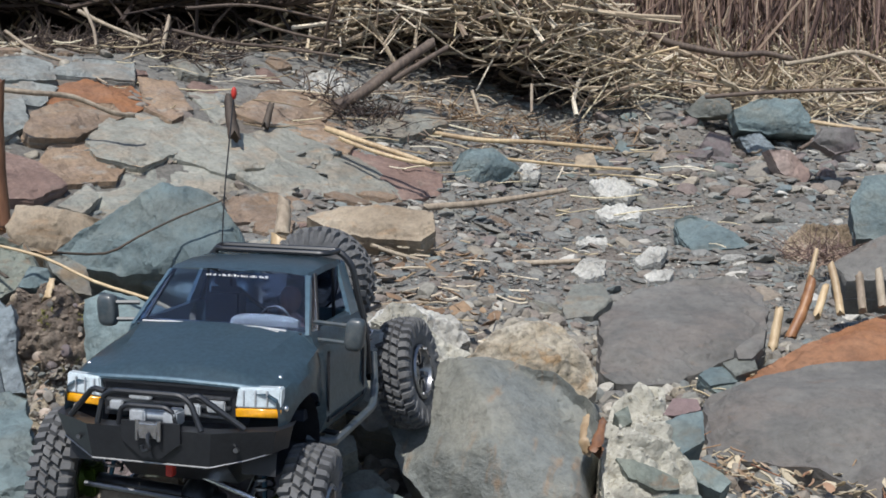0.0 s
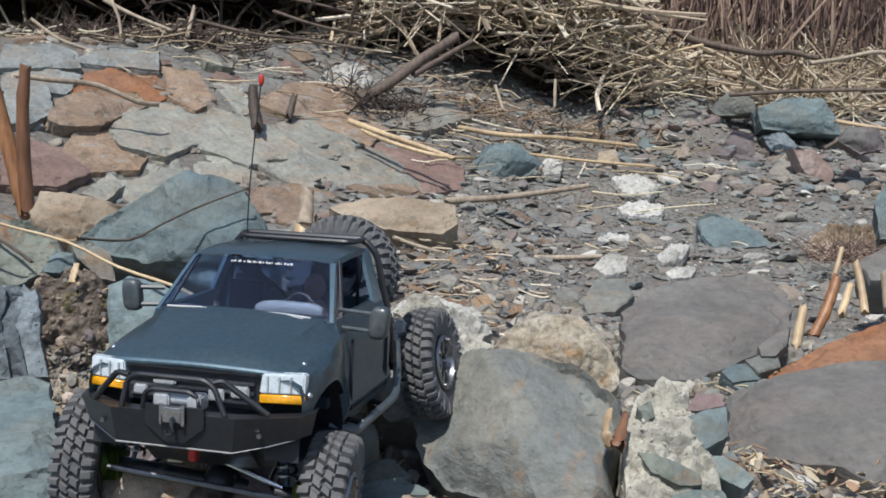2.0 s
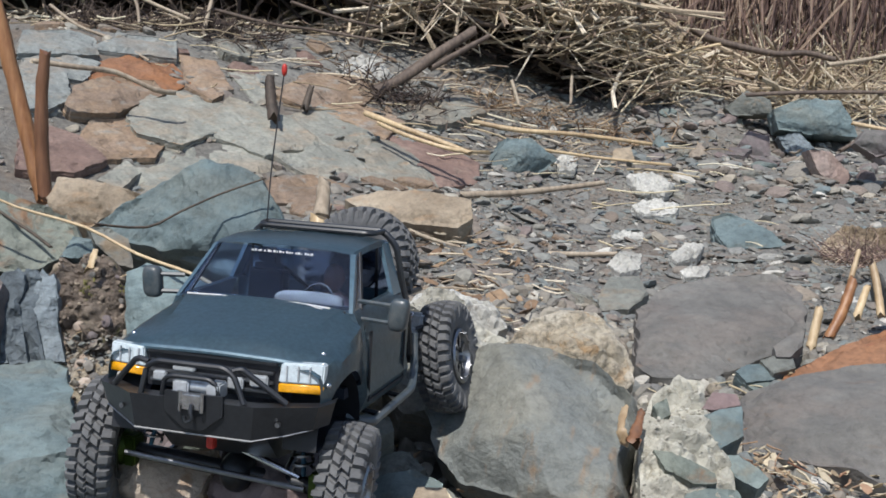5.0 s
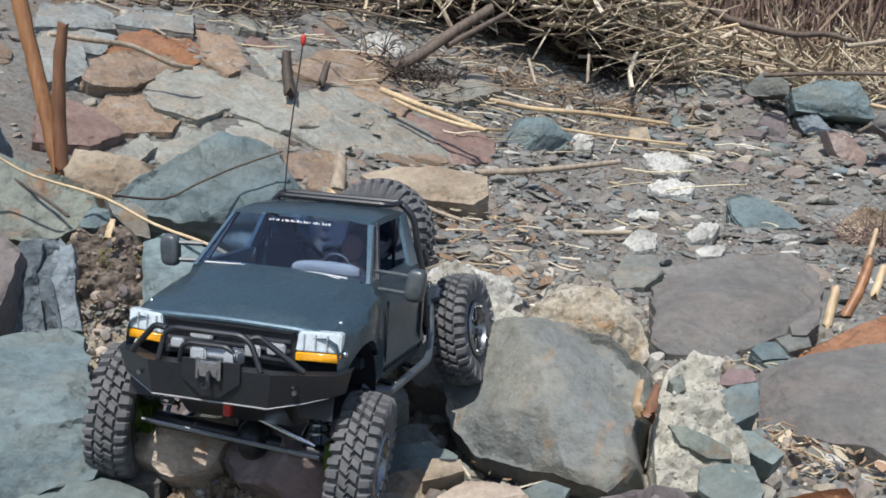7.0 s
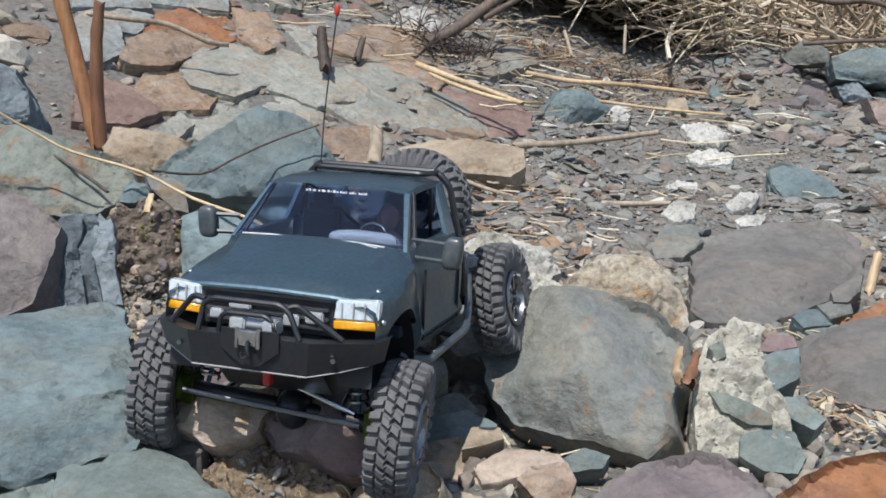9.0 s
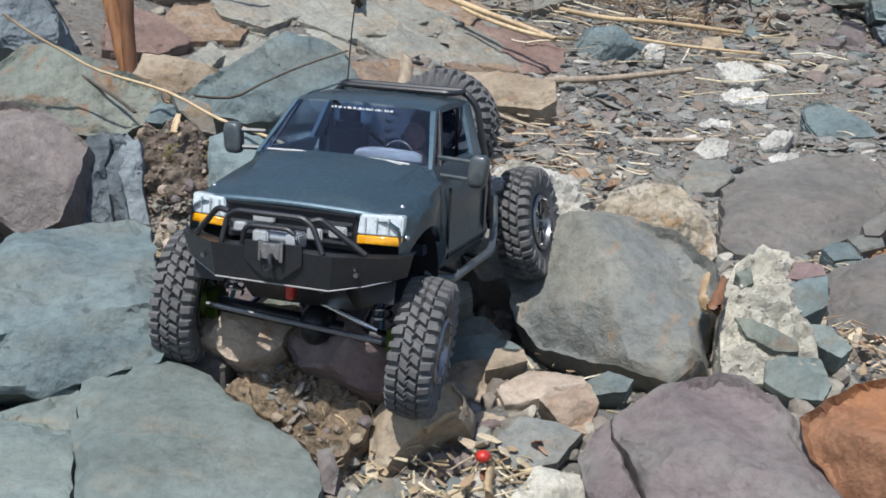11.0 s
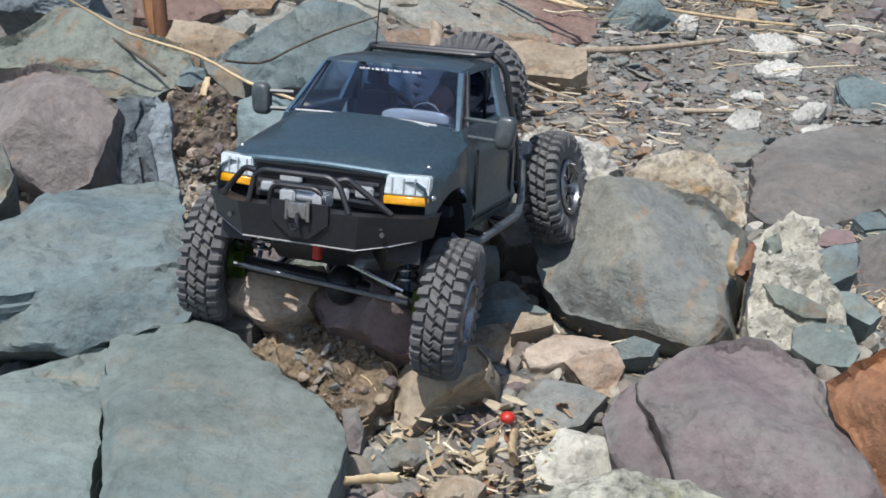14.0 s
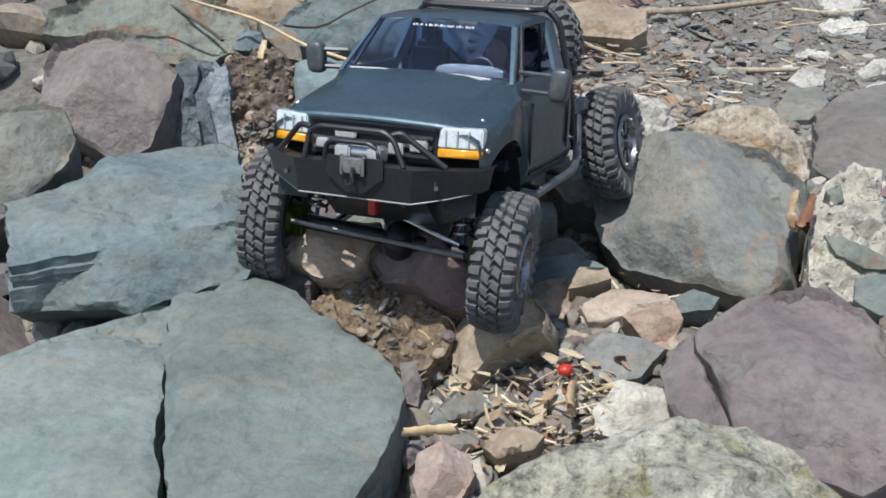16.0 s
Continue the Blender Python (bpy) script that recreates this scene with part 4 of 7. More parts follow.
rock("stone", "small tan stone in rubble", "tan", (0.543, 4.886, 0.013), 50, 0, 0.06, 0.012,
     [(-0.047, -0.026), (-0.031, 0.05), (0.035, 0.065), (0.05, -0.026), (-0.006, -0.062)])
rock("stone", "pale tan rock in rubble", "tan", (0.893, 5.25, 0.027), 50, 0, 0.07, 0.012,
     [(-0.059, -0.013), (-0.016, 0.062), (0.051, 0.043), (0.053, -0.036), (-0.029, -0.056)])
rock("stone", "purple-grey rock on the rubble bank", "purple", (1.408, 4.58, 0.131), 15, 0, 0.1, 0.02,
     [(-0.087, -0.007), (-0.045, 0.044), (0.056, 0.044), (0.084, -0.031), (-0.007, -0.052)])
rock("soil_clod", "crumbling brown earth clod with roots and moss", "soil", (-0.518, 1.657, 0.075), 28, 0, 0.16, 0.03,
     [(-0.07, 0.048), (-0.051, 0.072), (-0.035, 0.065), (-0.017, 0.079), (0.007, 0.075), (0.032, 0.062), (0.051, 0.023), (0.049, -0.017), (0.058, -0.048), (0.053, -0.103), (0.006, -0.121), (-0.031, -0.108), (-0.054, -0.031)])
rock("soil_clod", "dry earth clod with dead grass roots", "soil_dry", (1.081, 3.633, -0.088), 60, 0, 0.06, 0.012,
     [(-0.104, -0.015), (-0.057, 0.051), (0.014, 0.077), (0.101, 0.064), (0.113, 0.011), (0.065, -0.053), (-0.037, -0.078), (-0.097, -0.06)])
rock("soil_clod", "brown gritty earth between the stones", "soil_dry", (-0.242, 1.196, -0.06), 66, 0, 0.06, 0.01,
     [(-0.095, 0.013), (-0.075, 0.054), (-0.021, 0.055), (0.031, 0.026), (0.062, 0.017), (0.061, -0.019), (0.044, -0.052), (0.02, -0.069), (-0.027, -0.028)])
rock("soil_clod", "pale tan rubble crumbling out of the earth", "tan_rough", (-0.452, 1.493, -0.004), 60, 0, 0.08, 0.01,
     [(-0.063, 0.023), (-0.052, 0.071), (0.003, 0.088), (0.04, 0.027), (0.066, -0.041), (0.048, -0.071), (-0.001, -0.068), (-0.039, -0.031)])
rock("stone", "tan angular stone in rubble", "tan", (-0.094, 1.342, -0.073), 62, 10, 0.06, 0.01,
     [(-0.037, -0.013), (-0.016, 0.023), (0.016, 0.032), (0.037, 0.009), (0.019, -0.021), (-0.019, -0.031)])
rock("stone", "pale tan stone in rubble", "quartzite", (-0.058, 1.311, -0.087), 62, -15, 0.05, 0.01,
     [(-0.036, -0.012), (-0.025, 0.014), (0.01, 0.026), (0.036, 0.014), (0.022, -0.014), (-0.011, -0.028)])
rock("stone", "grey-tan stone under the wheel", "tan", (-0.076, 1.265, -0.093), 60, 0, 0.05, 0.01,
     [(-0.03, -0.002), (-0.018, 0.021), (0.013, 0.01), (0.035, 0.004), (0.015, -0.014), (-0.014, -0.017)])


# ---- the model truck ----
def plain_material(name, base, rough, metal=0.0, coat=0.0, dust=0.0, dust_col=(0.30, 0.27, 0.23)):
    m, nt, bs = nodes_of(name)
    co, rnd = varied_coords(nt)
    a = noise_tex(nt, co, 35.0, 7.0, 0.7)
    b = noise_tex(nt, co, 220.0, 4.0, 0.6)
    sh = ramp(nt, b, [(0.3, (0.8, 0.8, 0.8)), (0.7, (1.15, 1.15, 1.15))])
    col = mixc(nt, 1.0, (*base, 1), sh, "MULTIPLY")
    if dust:
        k = ramp(nt, a, [(0.42, (0, 0, 0)), (0.75, (dust, dust, dust))])
        col = mixc(nt, k, col, dust_col)
    nt.links.new(col, bs.inputs["Base Color"])
    rr = node(nt, "ShaderNodeMapRange", {0: a, 3: max(0.05, rough - 0.1), 4: min(1.0, rough + 0.15)})
    nt.links.new(rr.outputs[0], bs.inputs["Roughness"])
    bs.inputs["Metallic"].default_value = metal
    bs.inputs["Coat Weight"].default_value = coat
    bs.inputs["Coat Roughness"].default_value = 0.12
    return m


MAT["paint"] = plain_material("paint", (0.080, 0.138, 0.176), 0.40, 0.3, 0.8, 0.16, (0.11, 0.13, 0.15))
MAT["black_metal"] = plain_material("black_metal", (0.018, 0.020, 0.024), 0.40, 0.3, 0.2, 0.08, (0.10, 0.10, 0.10))
MAT["rubber"] = plain_material("rubber", (0.090, 0.092, 0.096), 0.85, 0, 0, 0.6, (0.18, 0.18, 0.175))
MAT["chrome"] = plain_material("chrome", (0.62, 0.63, 0.65), 0.22, 1.0)
MAT["dull_metal"] = plain_material("dull_metal", (0.25, 0.26, 0.28), 0.35, 1.0, 0, 0.2)
MAT["lamp_clear"] = plain_material("lamp_clear", (0.52, 0.60, 0.64), 0.15, 0.0, 0.8, 0.5, (0.75, 0.8, 0.82))
MAT["silver"] = plain_material("silver", (0.50, 0.53, 0.56), 0.35, 0.35, 0.3, 0.3)
MAT["amber"] = plain_material("amber", (0.75, 0.34, 0.01), 0.2, 0, 0.7)
MAT["mirror_shell"] = plain_material("mirror_shell", (0.035, 0.050, 0.060), 0.4, 0, 0.2, 0.3)
MAT["lime"] = plain_material("lime", (0.05, 0.085, 0.012), 0.4, 0.6)
MAT["red_part"] = plain_material("red_part", (0.45, 0.03, 0.02), 0.4)
MAT["blue_shock"] = plain_material("blue_shock", (0.05, 0.12, 0.19), 0.3, 0.7)
MAT["dash_cloth"] = plain_material("dash_cloth", (0.185, 0.178, 0.160), 0.95)
# pale grey that carries the highlight along the wipers
MAT["wiper_shine"] = plain_material("wiper_shine", (0.50, 0.50, 0.50), 0.45)
MAT["grey_cloth"] = plain_material("grey_cloth", (0.28, 0.28, 0.28), 0.9)
MAT["black_plastic"] = plain_material("black_plastic", (0.015, 0.016, 0.02), 0.55)
MAT["interior"] = plain_material("interior", (0.022, 0.030, 0.050), 0.6)
MAT["white_print"] = plain_material("white_print", (0.7, 0.72, 0.74), 0.6)
MAT["doll"] = plain_material("doll", (0.16, 0.07, 0.05), 0.7, 0, 0, 0.5, (0.26, 0.24, 0.28))


def glass_material():
    m, nt, bs = nodes_of("tinted_glass")
    for k, v in (("Base Color", (0.42, 0.54, 0.76, 1)), ("Roughness", 0.05), ("Transmission Weight", 1.0), ("IOR", 1.42)):
        bs.inputs[k].default_value = v
    return m


MAT["glass"] = glass_material()


def part(name, bm, mat, parent, label="", smooth=40, m=None):
    """Links a bmesh as one mesh object under a thing or a part."""
    bmesh.ops.recalc_face_normals(bm, faces=bm.faces)
    me = bpy.data.meshes.new(name)
    bm.to_mesh(me)
    bm.free()
    me.materials.append(MAT[mat])
    me.polygons.foreach_set("use_smooth", [True] * len(me.polygons))
    me.set_sharp_from_angle(angle=radians(smooth))
    ob = new(name, me)
    ob.parent = parent
    if m is not None:
        ob.matrix_basis = m
    if label:
        tagged(ob, label)
    return ob


def box(bm, lo, hi, bevel=0.0):
    lo, hi = Vector(lo), Vector(hi)
    g = bmesh.ops.create_cube(bm, size=1.0, matrix=Matrix.Translation((lo + hi) / 2) @ Matrix.Diagonal((*(hi - lo), 1)))
    if bevel:
        es = list({e for v in g["verts"] for e in v.link_edges})
        bmesh.ops.bevel(bm, geom=es, offset=bevel, segments=2, affect="EDGES")
    return bm


def prism(bm, pts, vec):
    """A flat polygon swept along vec."""
    a = [bm.verts.new(p) for p in pts]
    b = [bm.verts.new(Vector(p) + Vector(vec)) for p in pts]
    bm.faces.new(a)
    bm.faces.new(b[::-1])
    for i in range(len(pts)):
        j = (i + 1) % len(pts)
        bm.faces.new((a[j], a[i], b[i], b[j]))
    return bm


def tube(bm, pts, r, sides=8, r_end=None):
    pts = [Vector(p) for p in pts]
    rings = []
    for i, p in enumerate(pts):
        d = (pts[min(i + 1, len(pts) - 1)] - pts[max(i - 1, 0)]).normalized()
        a = d.cross(Vector((0.31, 0.17, 0.93)))
        if a.length < 0.1:
            a = d.cross(Vector((1, 0, 0)))
        a.normalize()
        b = d.cross(a)
        rr = r if r_end is None else r + (r_end - r) * i / (len(pts) - 1)
        rings.append([bm.verts.new(p + (a * math.cos(6.2832 * k / sides) + b * math.sin(6.2832 * k / sides)) * rr) for k in range(sides)])
    for q, w in zip(rings, rings[1:]):
        for k in range(sides):
            bm.faces.new((q[k], q[(k + 1) % sides], w[(k + 1) % sides], w[k]))
    bm.faces.new(rings[0][::-1])
    bm.faces.new(rings[-1])
    return bm


def smooth_path(pts, n=6):
    """Rounds the corners of a path."""
    pts = [Vector(p) for p in pts]
    res = [pts[0]]
    for a, b, c in zip(pts, pts[1:], pts[2:]):
        r = min((b - a).length, (c - b).length) * 0.4
        p, q = b + (a - b).normalized() * r, b + (c - b).normalized() * r
        for k in range(n + 1):
            f = k / n
            res.append(p.lerp(b, f).lerp(b.lerp(q, f), f))
    return res + [pts[-1]]


def revolve(bm, profile, seg=36):
    """Turns a profile of (x, radius) round the x axis; closed if it ends where it began."""
    rings = []
    for k in range(seg):
        c, s = math.cos(6.28319 * k / seg), math.sin(6.28319 * k / seg)
        rings.append([bm.verts.new((x, r * c, r * s)) for x, r in profile])
    for k in range(seg):
        a, b = rings[k], rings[(k + 1) % seg]
        for i in range(len(profile) - 1):
            bm.faces.new((a[i], a[i + 1], b[i + 1], b[i]))
    return bm


TREAD_COUNT = 33
# across the tread, from one bead to the middle: row of blocks, low place, raised place (x, radius)
TREAD_COLUMNS = (
    ("", (0.016, 0.029), (0.016, 0.029)), ("", (0.0215, 0.0345), (0.0215, 0.0345)), ("", (0.0242, 0.0425), (0.0242, 0.0425)),
    ("shoulder", (0.0242, 0.0480), (0.0262, 0.0482)), ("shoulder", (0.0232, 0.0530), (0.0262, 0.0566)), ("shoulder", (0.0208, 0.0556), (0.0236, 0.0602)),
    ("shoulder", (0.0165, 0.0568), (0.0172, 0.0615)), ("shoulder", (0.0124, 0.0575), (0.0128, 0.0624)), ("", (0.0112, 0.0576), (0.0112, 0.0576)),
    ("middle", (0.0100, 0.0578), (0.0098, 0.0628)), ("middle", (0.0056, 0.0580), (0.0056, 0.0632)), ("middle", (0.0014, 0.0581), (0.0018, 0.0633)))
tyre_cache = []


def tyre_mesh():
    """A moulded crawler tyre: four staggered rows of blocks raised out of one skin."""
    if tyre_cache:
        return tyre_cache[0]
    lugs = random.Random(4)
    columns = [(-1, c) for c in TREAD_COLUMNS] + [(1, c) for c in TREAD_COLUMNS[::-1]]
    tall = [[lugs.uniform(0.82, 1.05) for k in range(TREAD_COUNT)] for c in columns]
    vs, fs = [], []
    steps = TREAD_COUNT * 8
    for k in range(steps):
        for side, (row, low, high) in columns:
            pitch = k // 8
            up = 0.0
            shift = 0.0
            if row:
                half = (side > 0) == (row == "middle")
                i = (k + (4 if half else 0)) % steps
                pitch, i = i // 8, i % 8
                wide = (1, 5) if row == "middle" else ((1, 5) if pitch % 2 else (2, 5))
                up = lugs.uniform(0.97, 1.03) if wide[0] <= i <= wide[1] else 0.0
                if row == "shoulder" and pitch % 2 == 0 and low[1] < 0.050:
                    up = 0.0
                shift = side * (low[0] - 0.006) * (7.0 if row == "middle" else -2.0)
            a = 6.28319 * k / steps + shift
            up *= 0.95
            x, r = low[0] + (high[0] - low[0]) * up, low[1] + (high[1] - low[1]) * up
            vs.append((side * x * 0.78, r * math.cos(a), r * math.sin(a)))
    w = len(columns)
    for k in range(steps):
        a, b = k * w, (k + 1) % steps * w
        for i in range(w):
            j = (i + 1) % w
            fs.append((a + i, a + j, b + j, b + i))
    me = bpy.data.meshes.new("tyre")
    me.from_pydata(vs, [], fs)
    bm = bmesh.new()
    bm.from_mesh(me)
    bmesh.ops.recalc_face_normals(bm, faces=bm.faces)
    bm.to_mesh(me)
    bm.free()
    me.materials.append(MAT["rubber"])
    me.polygons.foreach_set("use_smooth", [True] * len(me.polygons))
    me.set_sharp_from_angle(angle=radians(28))
    tyre_cache.append(me)
    return me


def tyre(name, label, m):
    ob = new(name, tyre_mesh())
    ob.parent = truck
    ob.matrix_basis = m
    return tagged(ob, label)


def rim_mesh():
    bm = bmesh.new()
    revolve(bm, [(-0.017, 0.026), (-0.017, 0.0305), (0.0175, 0.0305), (0.0195, 0.0285), (0.019, 0.0255), (0.012, 0.0235), (0.006, 0.019), (0.007, 0.009),
                 (0.012, 0.0075), (0.013, 0.0)], 32)
    for k in range(8):
        a = 6.28319 * k / 8
        box_m = Matrix.Rotation(a, 4, "X") @ Matrix.Translation((0.0125, 0.0, 0.0165)) @ Matrix.Diagonal((0.006, 0.0045, 0.014, 1))
        bmesh.ops.create_cube(bm, size=1.0, matrix=box_m)
    for k in range(12):
        a = 6.28319 * (k + 0.5) / 12
        bmesh.ops.create_cube(bm, size=0.0022, matrix=Matrix.Rotation(a, 4, "X") @ Matrix.Translation((0.0198, 0.0, 0.0272)))
    return bm


TRUCK = pose(-0.2534, 1.1501, 0.1291, -2.2, 0.8, -13.2) @ Matrix.Scale(1.1024, 4)
truck = tagged(new("rc_truck"), "dark blue model pickup crawler with big knobbly tyres, climbing over rocks", "model truck")
truck.matrix_world = TRUCK


def build_wheel(name, centre, camber, steer, outer, spin):
    w = tyre(name, "dusty black knobbly tyre", pose(*centre, 0, camber, steer) @ Matrix.Rotation(radians(spin), 4, "X"))
    part("rim", rim_mesh(), "dull_metal", w, "dull metal beadlock rim", 30, None if outer > 0 else pose(0, 0, 0, 0, 0, 180))
    b = bmesh.new()
    revolve(b, [(-0.022, 0.0), (-0.022, 0.014), (-0.015, 0.018), (-0.012, 0.0)], 20)
    part("hub", b, "lime", w, "lime green inner hub", 30, None if outer > 0 else pose(0, 0, 0, 0, 0, 180))
    return w


FL, FR = Vector((-0.128, 0.060, -0.087)), Vector((0.104, 0.055, -0.101))
RL, RR = Vector((-0.130, 0.390, -0.070)), Vector((0.106, 0.390, -0.045))
build_wheel("wheel", FL, 4, 11, -1, 10)
build_wheel("wheel", FR, 5, 8, 1, 33)
build_wheel("wheel", RL, 6, 0, -1, 50)
build_wheel("wheel", RR, -10, -3, 1, 71)

# body shell: hood, fenders and doors below the windows
ARCH_Y, ARCH_Z, ARCH_R = 0.060, -0.052, 0.058


def sill(y):
    base = -0.020 if y < ARCH_Y else -0.045
    d = ARCH_R ** 2 - (y - ARCH_Y) ** 2
    return max(base, ARCH_Z + math.sqrt(d)) if d > 0 else base


def shell_section(y):
    """Half of the body's outline across the car at y: from the sill up to the hood or the window line."""
    f = min(1.0, max(0.0, y / 0.105))
    flare = math.exp(-((y - ARCH_Y) / 0.045) ** 2)
    xs = 0.0962 + 0.003 * math.sin(f * 3.0)
    zb = sill(y)
    front = max(0.0, 1 - y / 0.016)
    zs = 0.021 + 0.021 * f - 0.005 * front
    zh = 0.0250 + 0.0260 * f ** 0.85 - 0.005 * front
    xh = 0.056 + 0.020 * f
    if y > 0.106:
        return [(xs - 0.003, zb), (xs + 0.0035, zb + 0.016), (xs + 0.0005, zb + 0.026), (xs + 0.001, 0.012), (xs - 0.002, 0.032), (0.088, 0.0475), (0.0855, 0.0500), (0.080, 0.0495)]
    z1 = zb + (zs - zb) * 0.30
    z2 = zb + (zs - zb) * 0.62
    return [(xs + 0.004 * flare, zb), (xs + 0.0042 * flare, z1), (xs + 0.0025 * flare, z2), (xs - 0.0015, zs - 0.005), (xs - 0.010, zs + 0.0005), (xh + 0.008, zs + (zh - zs) * 0.42), (xh, zh), (xh * 0.55, zh + 0.0030)]


b = bmesh.new()
stations = [0.0, 0.003] + [0.006 + 0.005 * i for i in range(20)] + [0.105, 0.1065, 0.110, 0.114, 0.1175, 0.120, 0.135, 0.165, 0.20, 0.235, 0.252]
rows = {}
for y in stations:
    half = shell_section(y)
    line = [b.verts.new((-x, y, z)) for x, z in half]
    if y <= 0.105:
        line.append(b.verts.new((0, y, half[-1][1] + 0.001)))
    line += [b.verts.new((x, y, z)) for x, z in half[::-1]]
    rows[y] = line
for y0, y1 in zip(stations, stations[1:]):
    r0, r1 = rows[y0], rows[y1]
    if len(r0) == len(r1) == 17:
        for i in range(16):
            b.faces.new((r0[i], r0[i + 1], r1[i + 1], r1[i]))
    else:
        o0, o1 = len(r0) - 8, len(r1) - 8
        for i in range(7):
            b.faces.new((r0[i], r0[i + 1], r1[i + 1], r1[i]))
            b.faces.new((r0[o0 + i], r0[o0 + i + 1], r1[o1 + i + 1], r1[o1 + i]))
bmesh.ops.solidify(b, geom=b.faces[:], thickness=0.0018)
body = part("body", b, "paint", truck, "dark navy blue painted pickup shell with light dust", 24)
for sx in (-1, 1):
    # added filling, black in place of the shade inside the arch
    b = bmesh.new()
    arch = [(sx * 0.094, ARCH_Y + 0.0575 * math.cos(a * 0.2618), ARCH_Z + 0.0575 * math.sin(a * 0.2618)) for a in range(13)]
    prism(b, arch, (-sx * 0.030, 0, 0))
    bmesh.ops.delete(b, geom=[f for f in b.faces if len(f.verts) > 4 and sx * f.calc_center_median().x > 0.08], context="FACES_ONLY")
    part("wheel_well", b, "black_plastic", body, "added black filling that keeps the wheel arch dark")

# cowl, door seams, rear wall of the cab
b = bmesh.new()
prism(b, [(-0.080, 0.103, 0.046), (0.080, 0.103, 0.046), (0.080, 0.118, 0.048), (-0.080, 0.118, 0.048)], (0, 0, 0.0035))
part("cowl", b, "black_plastic", body)
b = bmesh.new()
box(b, (-0.086, 0.246, -0.040), (0.086, 0.251, 0.049), 0.001)
part("cab_back", b, "paint", body)
b = bmesh.new()
prism(b, [(-0.084, 0.248, 0.049), (0.084, 0.248, 0.049), (0.071, 0.250, 0.098), (-0.071, 0.250, 0.098)], (0, 0.0015, 0))
pane = part("rear_window", b, "glass", body, "tinted rear window")
pane.visible_shadow = False
for sx in (-1, 1):
    b = bmesh.new()
    for y in (0.126, 0.236):
        box(b, (sx * 0.0985 - 0.0012, y, -0.035), (sx * 0.0985 + 0.0012, y + 0.0012, 0.030))
    box(b, (sx * 0.0985 - 0.001, 0.126, -0.036), (sx * 0.0985 + 0.001, 0.237, -0.0348))
    part("door_seam", b, "black_plastic", body)
    b = bmesh.new()
    box(b, (sx * 0.099 - 0.0022, 0.215, 0.020), (sx * 0.099 + 0.0022, 0.230, 0.0255), 0.001)
    part("door_handle", b, "black_plastic", body)
    b = bmesh.new()
    bmesh.ops.create_uvsphere(b, u_segments=10, v_segments=6, radius=0.0026, matrix=Matrix.Translation((sx * 0.088, 0.028, 0.026)))
    part("body_clip", b, "chrome", body, "bright body clip")
    b = bmesh.new()
    bmesh.ops.create_uvsphere(b, u_segments=10, v_segments=6, radius=0.0028, matrix=Matrix.Translation((sx * 0.099, 0.012, 0.004)))
    part("side_marker", b, "chrome", body)

# roof and pillars
b = bmesh.new()
prof = [(-0.0715, 0.0930), (-0.0690, 0.0980), (-0.050, 0.1004), (0.0, 0.1018), (0.050, 0.1004), (0.0690, 0.0980), (0.0715, 0.0930)]
ry = [(0.150, -0.0035, 0.985), (0.158, -0.0008, 1.0), (0.20, 0.0012, 1.0), (0.245, 0.0008, 1.0), (0.254, -0.0015, 0.99), (0.257, -0.006, 0.98)]
lines = [[b.verts.new((x * k, y, z + dz)) for x, z in prof] for y, dz, k in ry]
for p, q in zip(lines, lines[1:]):
    for i in range(len(prof) - 1):
        b.faces.new((p[i], p[i + 1], q[i + 1], q[i]))
bmesh.ops.solidify(b, geom=b.faces[:], thickness=0.002)
part("roof", b, "paint", body, "matt dark roof panel", 35)
for sx in (-1, 1):
    b = bmesh.new()
    prism(b, [(sx * 0.0870, 0.104, 0.0485), (sx * 0.0835, 0.104, 0.0485), (sx * 0.0665, 0.1505, 0.0955), (sx * 0.0712, 0.1525, 0.0945)], (0, 0.006, 0))
    part("front_pillar", b, "paint", body)
    b = bmesh.new()
    prism(b, [(sx * 0.0885, 0.226, 0.047), (sx * 0.0885, 0.252, 0.047), (sx * 0.0712, 0.257, 0.0955), (sx * 0.0712, 0.236, 0.0955)], (-sx * 0.004, 0, 0))
    part("rear_pillar", b, "paint", body)
    b = bmesh.new()
    prism(b, [(sx * 0.0875, 0.128, 0.048), (sx * 0.0875, 0.133, 0.048), (sx * 0.0715, 0.170, 0.0955), (sx * 0.0715, 0.164, 0.0955)], (-sx * 0.003, 0, 0))
    part("quarter_pillar", b, "black_plastic", body)
    b = bmesh.new()
    prism(b, [(sx * 0.0868, 0.112, 0.048), (sx * 0.0868, 0.130, 0.048), (sx * 0.0712, 0.166, 0.0948), (sx * 0.0712, 0.155, 0.0948)], (-sx * 0.0008, 0, 0))
    pane = part("side_window", b, "glass", body)
    pane.visible_shadow = False
b = bmesh.new()
prism(b, [(-0.0830, 0.1045, 0.0490), (0.0830, 0.1045, 0.0490), (0.0672, 0.1500, 0.0955), (-0.0672, 0.1500, 0.0955)], (0, 0.0008, 0))
pane = part("windshield", b, "glass", body, "clear lightly tinted windshield")
pane.visible_shadow = False
b = bmesh.new()
for i, w in enumerate((3, 2, 3, 1, 2, 3, 2, 3, 1, 3, 2, 2, 3, 1, 2, 3, 1, 2, 3, 3)):
    x = -0.030 + i * 0.0031 + 0.0004 * (i % 3)
    t = 0.93
    y, z = 0.1045 + 0.0455 * t - 0.0012, 0.0490 + 0.0465 * t
    box(b, (x, y - 0.0004, z - 0.0009), (x + 0.0008 * w, y, z + (0.0005, 0.0011)[i % 2]))
